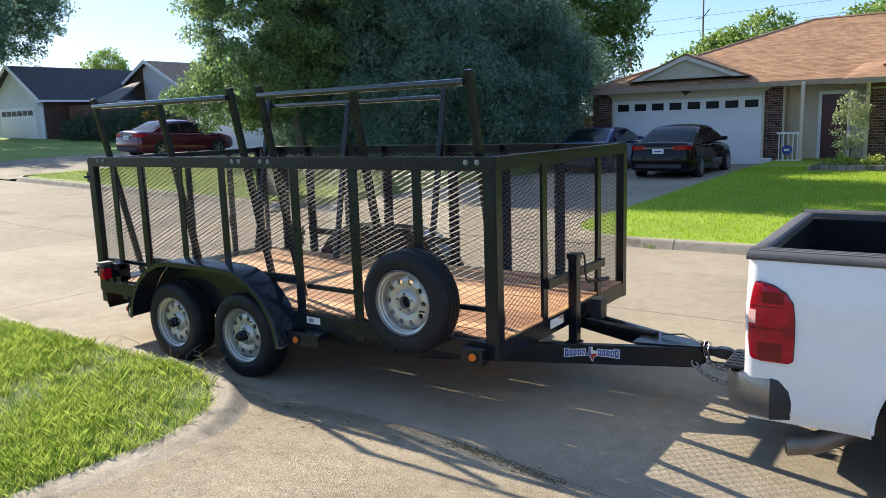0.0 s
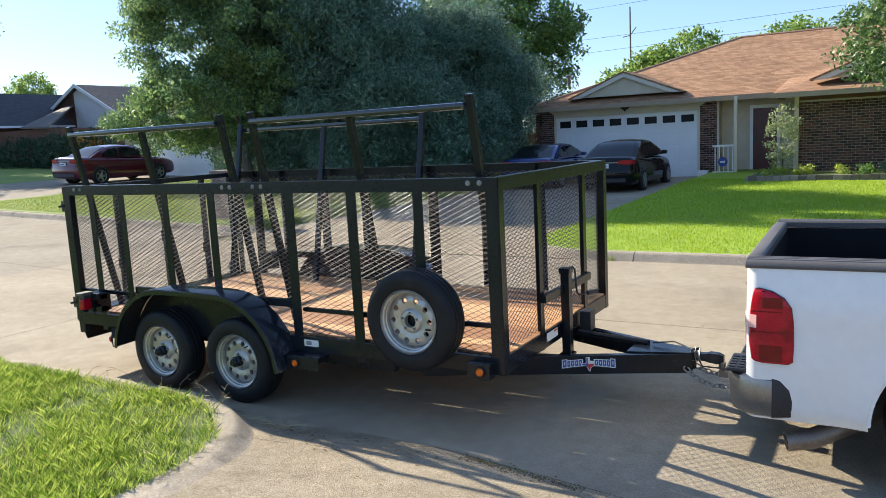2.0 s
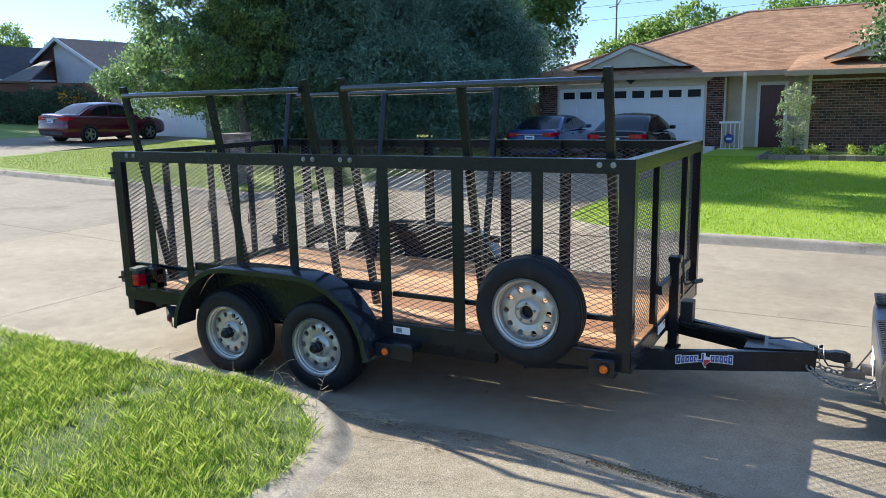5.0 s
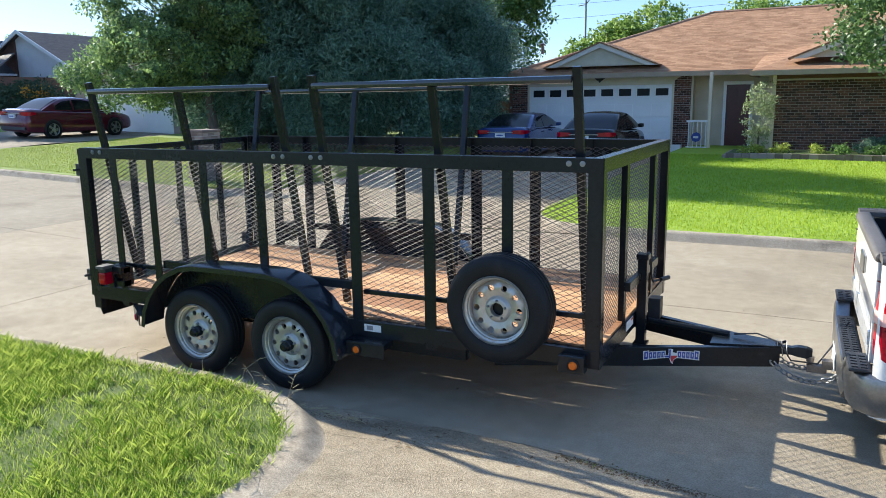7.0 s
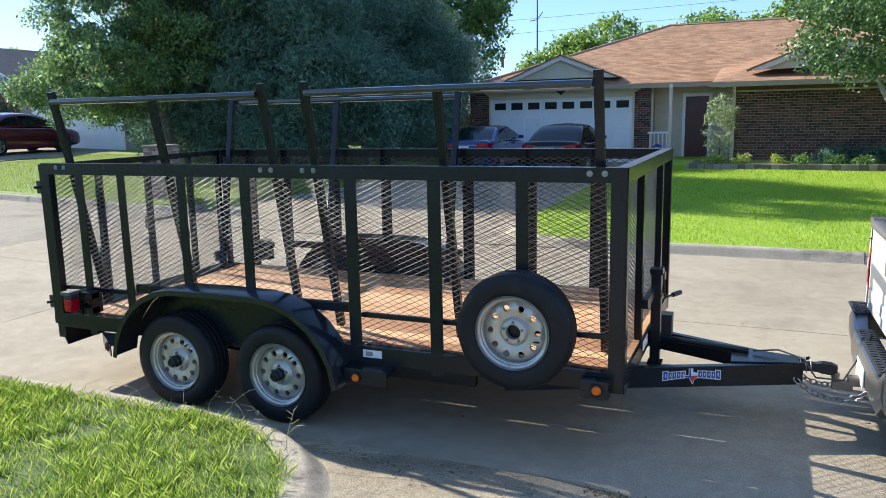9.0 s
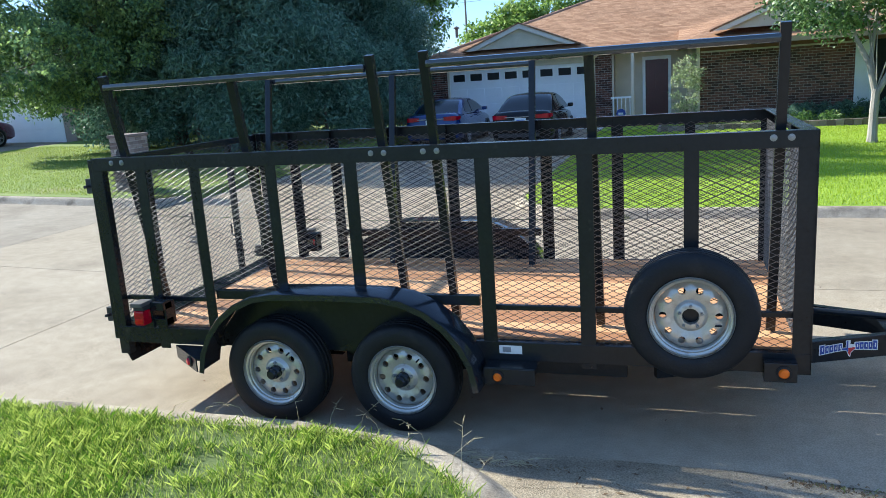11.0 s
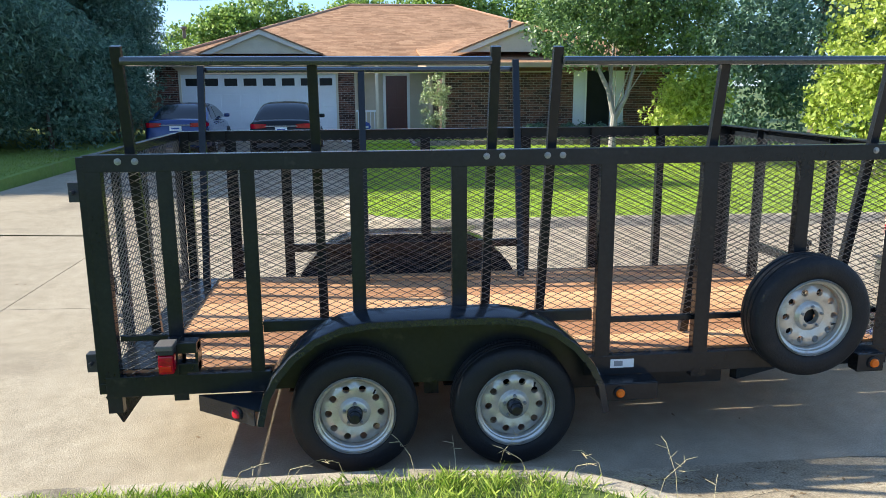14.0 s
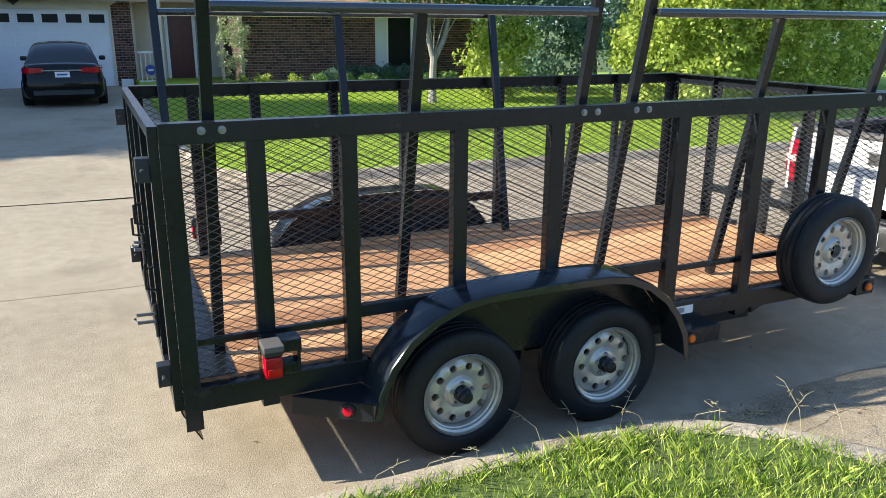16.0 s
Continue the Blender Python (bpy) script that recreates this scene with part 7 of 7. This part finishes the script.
# tall seed stalks on the kerb
for k, (x, y, h) in enumerate(((1.36, -0.72, 0.30), (1.45, -0.78, 0.36), (1.20, -0.50, 0.28), (1.05, -0.42, 0.20), (0.70, -0.32, 0.24), (0.30, -0.26, 0.18), (-0.05, -0.25, 0.2), (-0.35, -0.26, 0.16), (1.52, -0.95, 0.22), (0.86, -0.34, 0.16), (1.62, -1.3, 0.2), (-0.6, -0.26, 0.14), (0.5, -0.28, 0.14))):
    z, h = near_lawn(x, y), h * 0.75
    a = k * 1.7
    weed = thing("weed_stalk", (x, y, z), "dry seeded grass stalk at the kerb", "weed", "kerb weeds")
    dx, dy = 0.14 * math.cos(a), 0.14 * math.sin(a)
    tip = Vector((x + dx, y + dy, z + h))
    part("stalk", tube(bmesh.new(), [(x, y, z - 0.02), (x + dx * 0.3, y + dy * 0.3, z + h * 0.6), tip], [0.0018, 0.0014, 0.0009], 5), "straw", weed)
    bm = bmesh.new()
    for q in range(4):
        e = tip + Vector((0.05 * math.cos(a + q * 1.4), 0.05 * math.sin(a + q * 1.4), 0.01 - 0.015 * q))
        tube(bm, [tip - Vector((dx, dy, h)) * 0.08 * q, e], [0.0018, 0.001], 4)
    part("seed_head", bm, "straw", weed, "pale dry seed head")
# fallen leaves and clippings
rng = np.random.RandomState(8)
def litter(name, n, x0, x1, y0, y1, zf, size, label):
    c = np.column_stack([rng.uniform(x0, x1, n), rng.uniform(y0, y1, n), np.zeros(n)])
    c[:, 2] = [zf(a, b) + 0.004 for a, b, _ in c]
    a = rng.uniform(0, 6.28, n)
    u = np.column_stack([np.cos(a), np.sin(a), rng.uniform(0, 0.25, n)]) * (size * rng.uniform(0.5, 1.4, n))[:, None]
    v = np.column_stack([-np.sin(a), np.cos(a), rng.uniform(0, 0.3, n)]) * (size * 0.4 * rng.uniform(0.4, 1.2, n))[:, None]
    ob = new(name, fast(name, np.stack([c - u, c + v, c + u, c - v + (0, 0, 0.004)], 1).reshape(-1, 3), 4, "dead_leaf"))
    return tagged(ob, label, "litter", kind="stuff")
litter("gutter_grit", 150, 1.31, 1.98, -0.38, -0.27, drive, 0.009, "dark grit and dry clippings in the gutter")


def gutter_band(n, x0, x1, spread):
    x = rng.uniform(x0, x1, n)
    y = np.array([gutter(v) for v in x]) - 0.05 + rng.normal(size=n) * spread * (0.4 + 0.6 * np.abs(np.sin(x * 5.1)))
    return np.column_stack([x, y])


c = gutter_band(420, 2.95, 3.8, 0.04)
z = np.array([drive(a, b) + 0.003 for a, b in c])
a, r = rng.uniform(0, 6.28, len(c)), rng.uniform(0.003, 0.011, len(c))
base = np.column_stack([c, z])
u, v = np.column_stack([np.cos(a), np.sin(a), 0.3 * np.ones(len(c))]) * r[:, None], np.column_stack([-np.sin(a), np.cos(a), 0.2 * np.ones(len(c))]) * r[:, None] * 0.7
tagged(new("gutter_dirt", fast("gutter_dirt", np.stack([base - u, base + v, base + u, base - v], 1).reshape(-1, 3), 4, "dead_leaf")), "dark damp dirt and crumbs along the gutter line", "litter", kind="stuff")
blades("gutter_weeds", rng, gutter_band(45, 3.0, 3.6, 0.03), lambda x, y: drive(x, y) - 0.002, 0.022, 0.002, "short green weeds rooted in the gutter dirt", "blade_dull", 1.2)
# dry stems swept together beside the wheel
bm = bmesh.new()
for q in range(46):
    x, y = rng.uniform(1.10, 1.7), -0.33 + rng.normal() * 0.04
    a, l = rng.uniform(-0.7, 0.7), rng.uniform(0.04, 0.15)
    z = drive(x, y) + 0.004 + rng.uniform(0, 0.016)
    tube(bm, [(x, y, z), (x + l * 0.5 * math.cos(a), y + l * 0.5 * math.sin(a), z + 0.006), (x + l * math.cos(a), y + l * math.sin(a), z)], 0.0013, 4)
tagged(solo("dry_stems", bm, "straw", "dry grass stems swept together by the kerb", "litter"), kind="stuff")
tuft = np.repeat(np.array([[1.56, 6.95], [1.61, 6.93]]), 40, 0)
tuft = tuft + rng.normal(size=tuft.shape) * 0.035
blades("kerb_weeds", rng, tuft, lambda x, y: street(x), 0.07, 0.004, "green weed tuft growing out of the kerb joint", "blade_dull", 0.9)
litter("leaf_litter", 40, 1.5, 3.2, -0.6, -0.15, drive, 0.018, "dry leaves and clippings along the gutter")
litter("street_litter", 90, -6, 8, 0.2, 6.7, lambda x, y: street(x), 0.02, "scattered dry leaves on the street")
litter("drive_litter", 60, 1.8, 6, -4, -0.7, drive, 0.012, "small dry bits on the driveway")

# hairline crack across the driveway
bm = bmesh.new()
line = [(1.54, -0.64), (1.69, -0.62), (1.87, -0.58), (2.00, -0.54), (2.19, -0.52), (2.42, -0.56)]
fine = [Vector((*line[0], 0))]
for (xa, ya), (xb, yb) in zip(line, line[1:]):
    for q in range(1, 7):
        t = q / 6
        fine.append(Vector((xa + (xb - xa) * t + rng.normal() * 0.004, ya + (yb - ya) * t + rng.normal() * 0.007, 0)))
rows = []
for p in fine:
    h = rng.uniform(0.0008, 0.0028)
    z = drive(p.x, p.y) + 0.0035
    rows.append((bm.verts.new((p.x, p.y - h, z)), bm.verts.new((p.x, p.y + h, z))))
for r, q in zip(rows, rows[1:]):
    bm.faces.new((r[0], q[0], q[1], r[1]))
solo("driveway_crack", bm, "joint", "thin dark crack in the concrete driveway", "crack", kind="structure")

# ---- power lines far behind ----
pole = thing("power_pole", (-40, 150, 0), "tall slim power pole with crossarm", "pole")
part("mast", tube(bmesh.new(), [(-40, 150, -1), (-40, 150, 25.5)], [0.25, 0.14], 8), "wood_pole", pole)
part("crossarm", tube(bmesh.new(), [(-41.5, 150, 19.8), (-40, 150, 20), (-38.8, 150, 21.5)], 0.09, 6), "wood_pole", pole)
for k, (z0, z1) in enumerate(((24.8, 27.5), (20.0, 21.0), (16.5, 20.0))):
    pts = [(-140 + 240 * t, 152 - 30 * t, z0 + (z1 - z0) * t - 3 * 4 * t * (1 - t) * 0.5) for t in span(0, 1, 16)]
    w = thing("power_line", pts[0], "thin black overhead power line", "cable", "overhead lines")
    part("wire", tube(bmesh.new(), pts, 0.026, 4), "black_plastic", w)
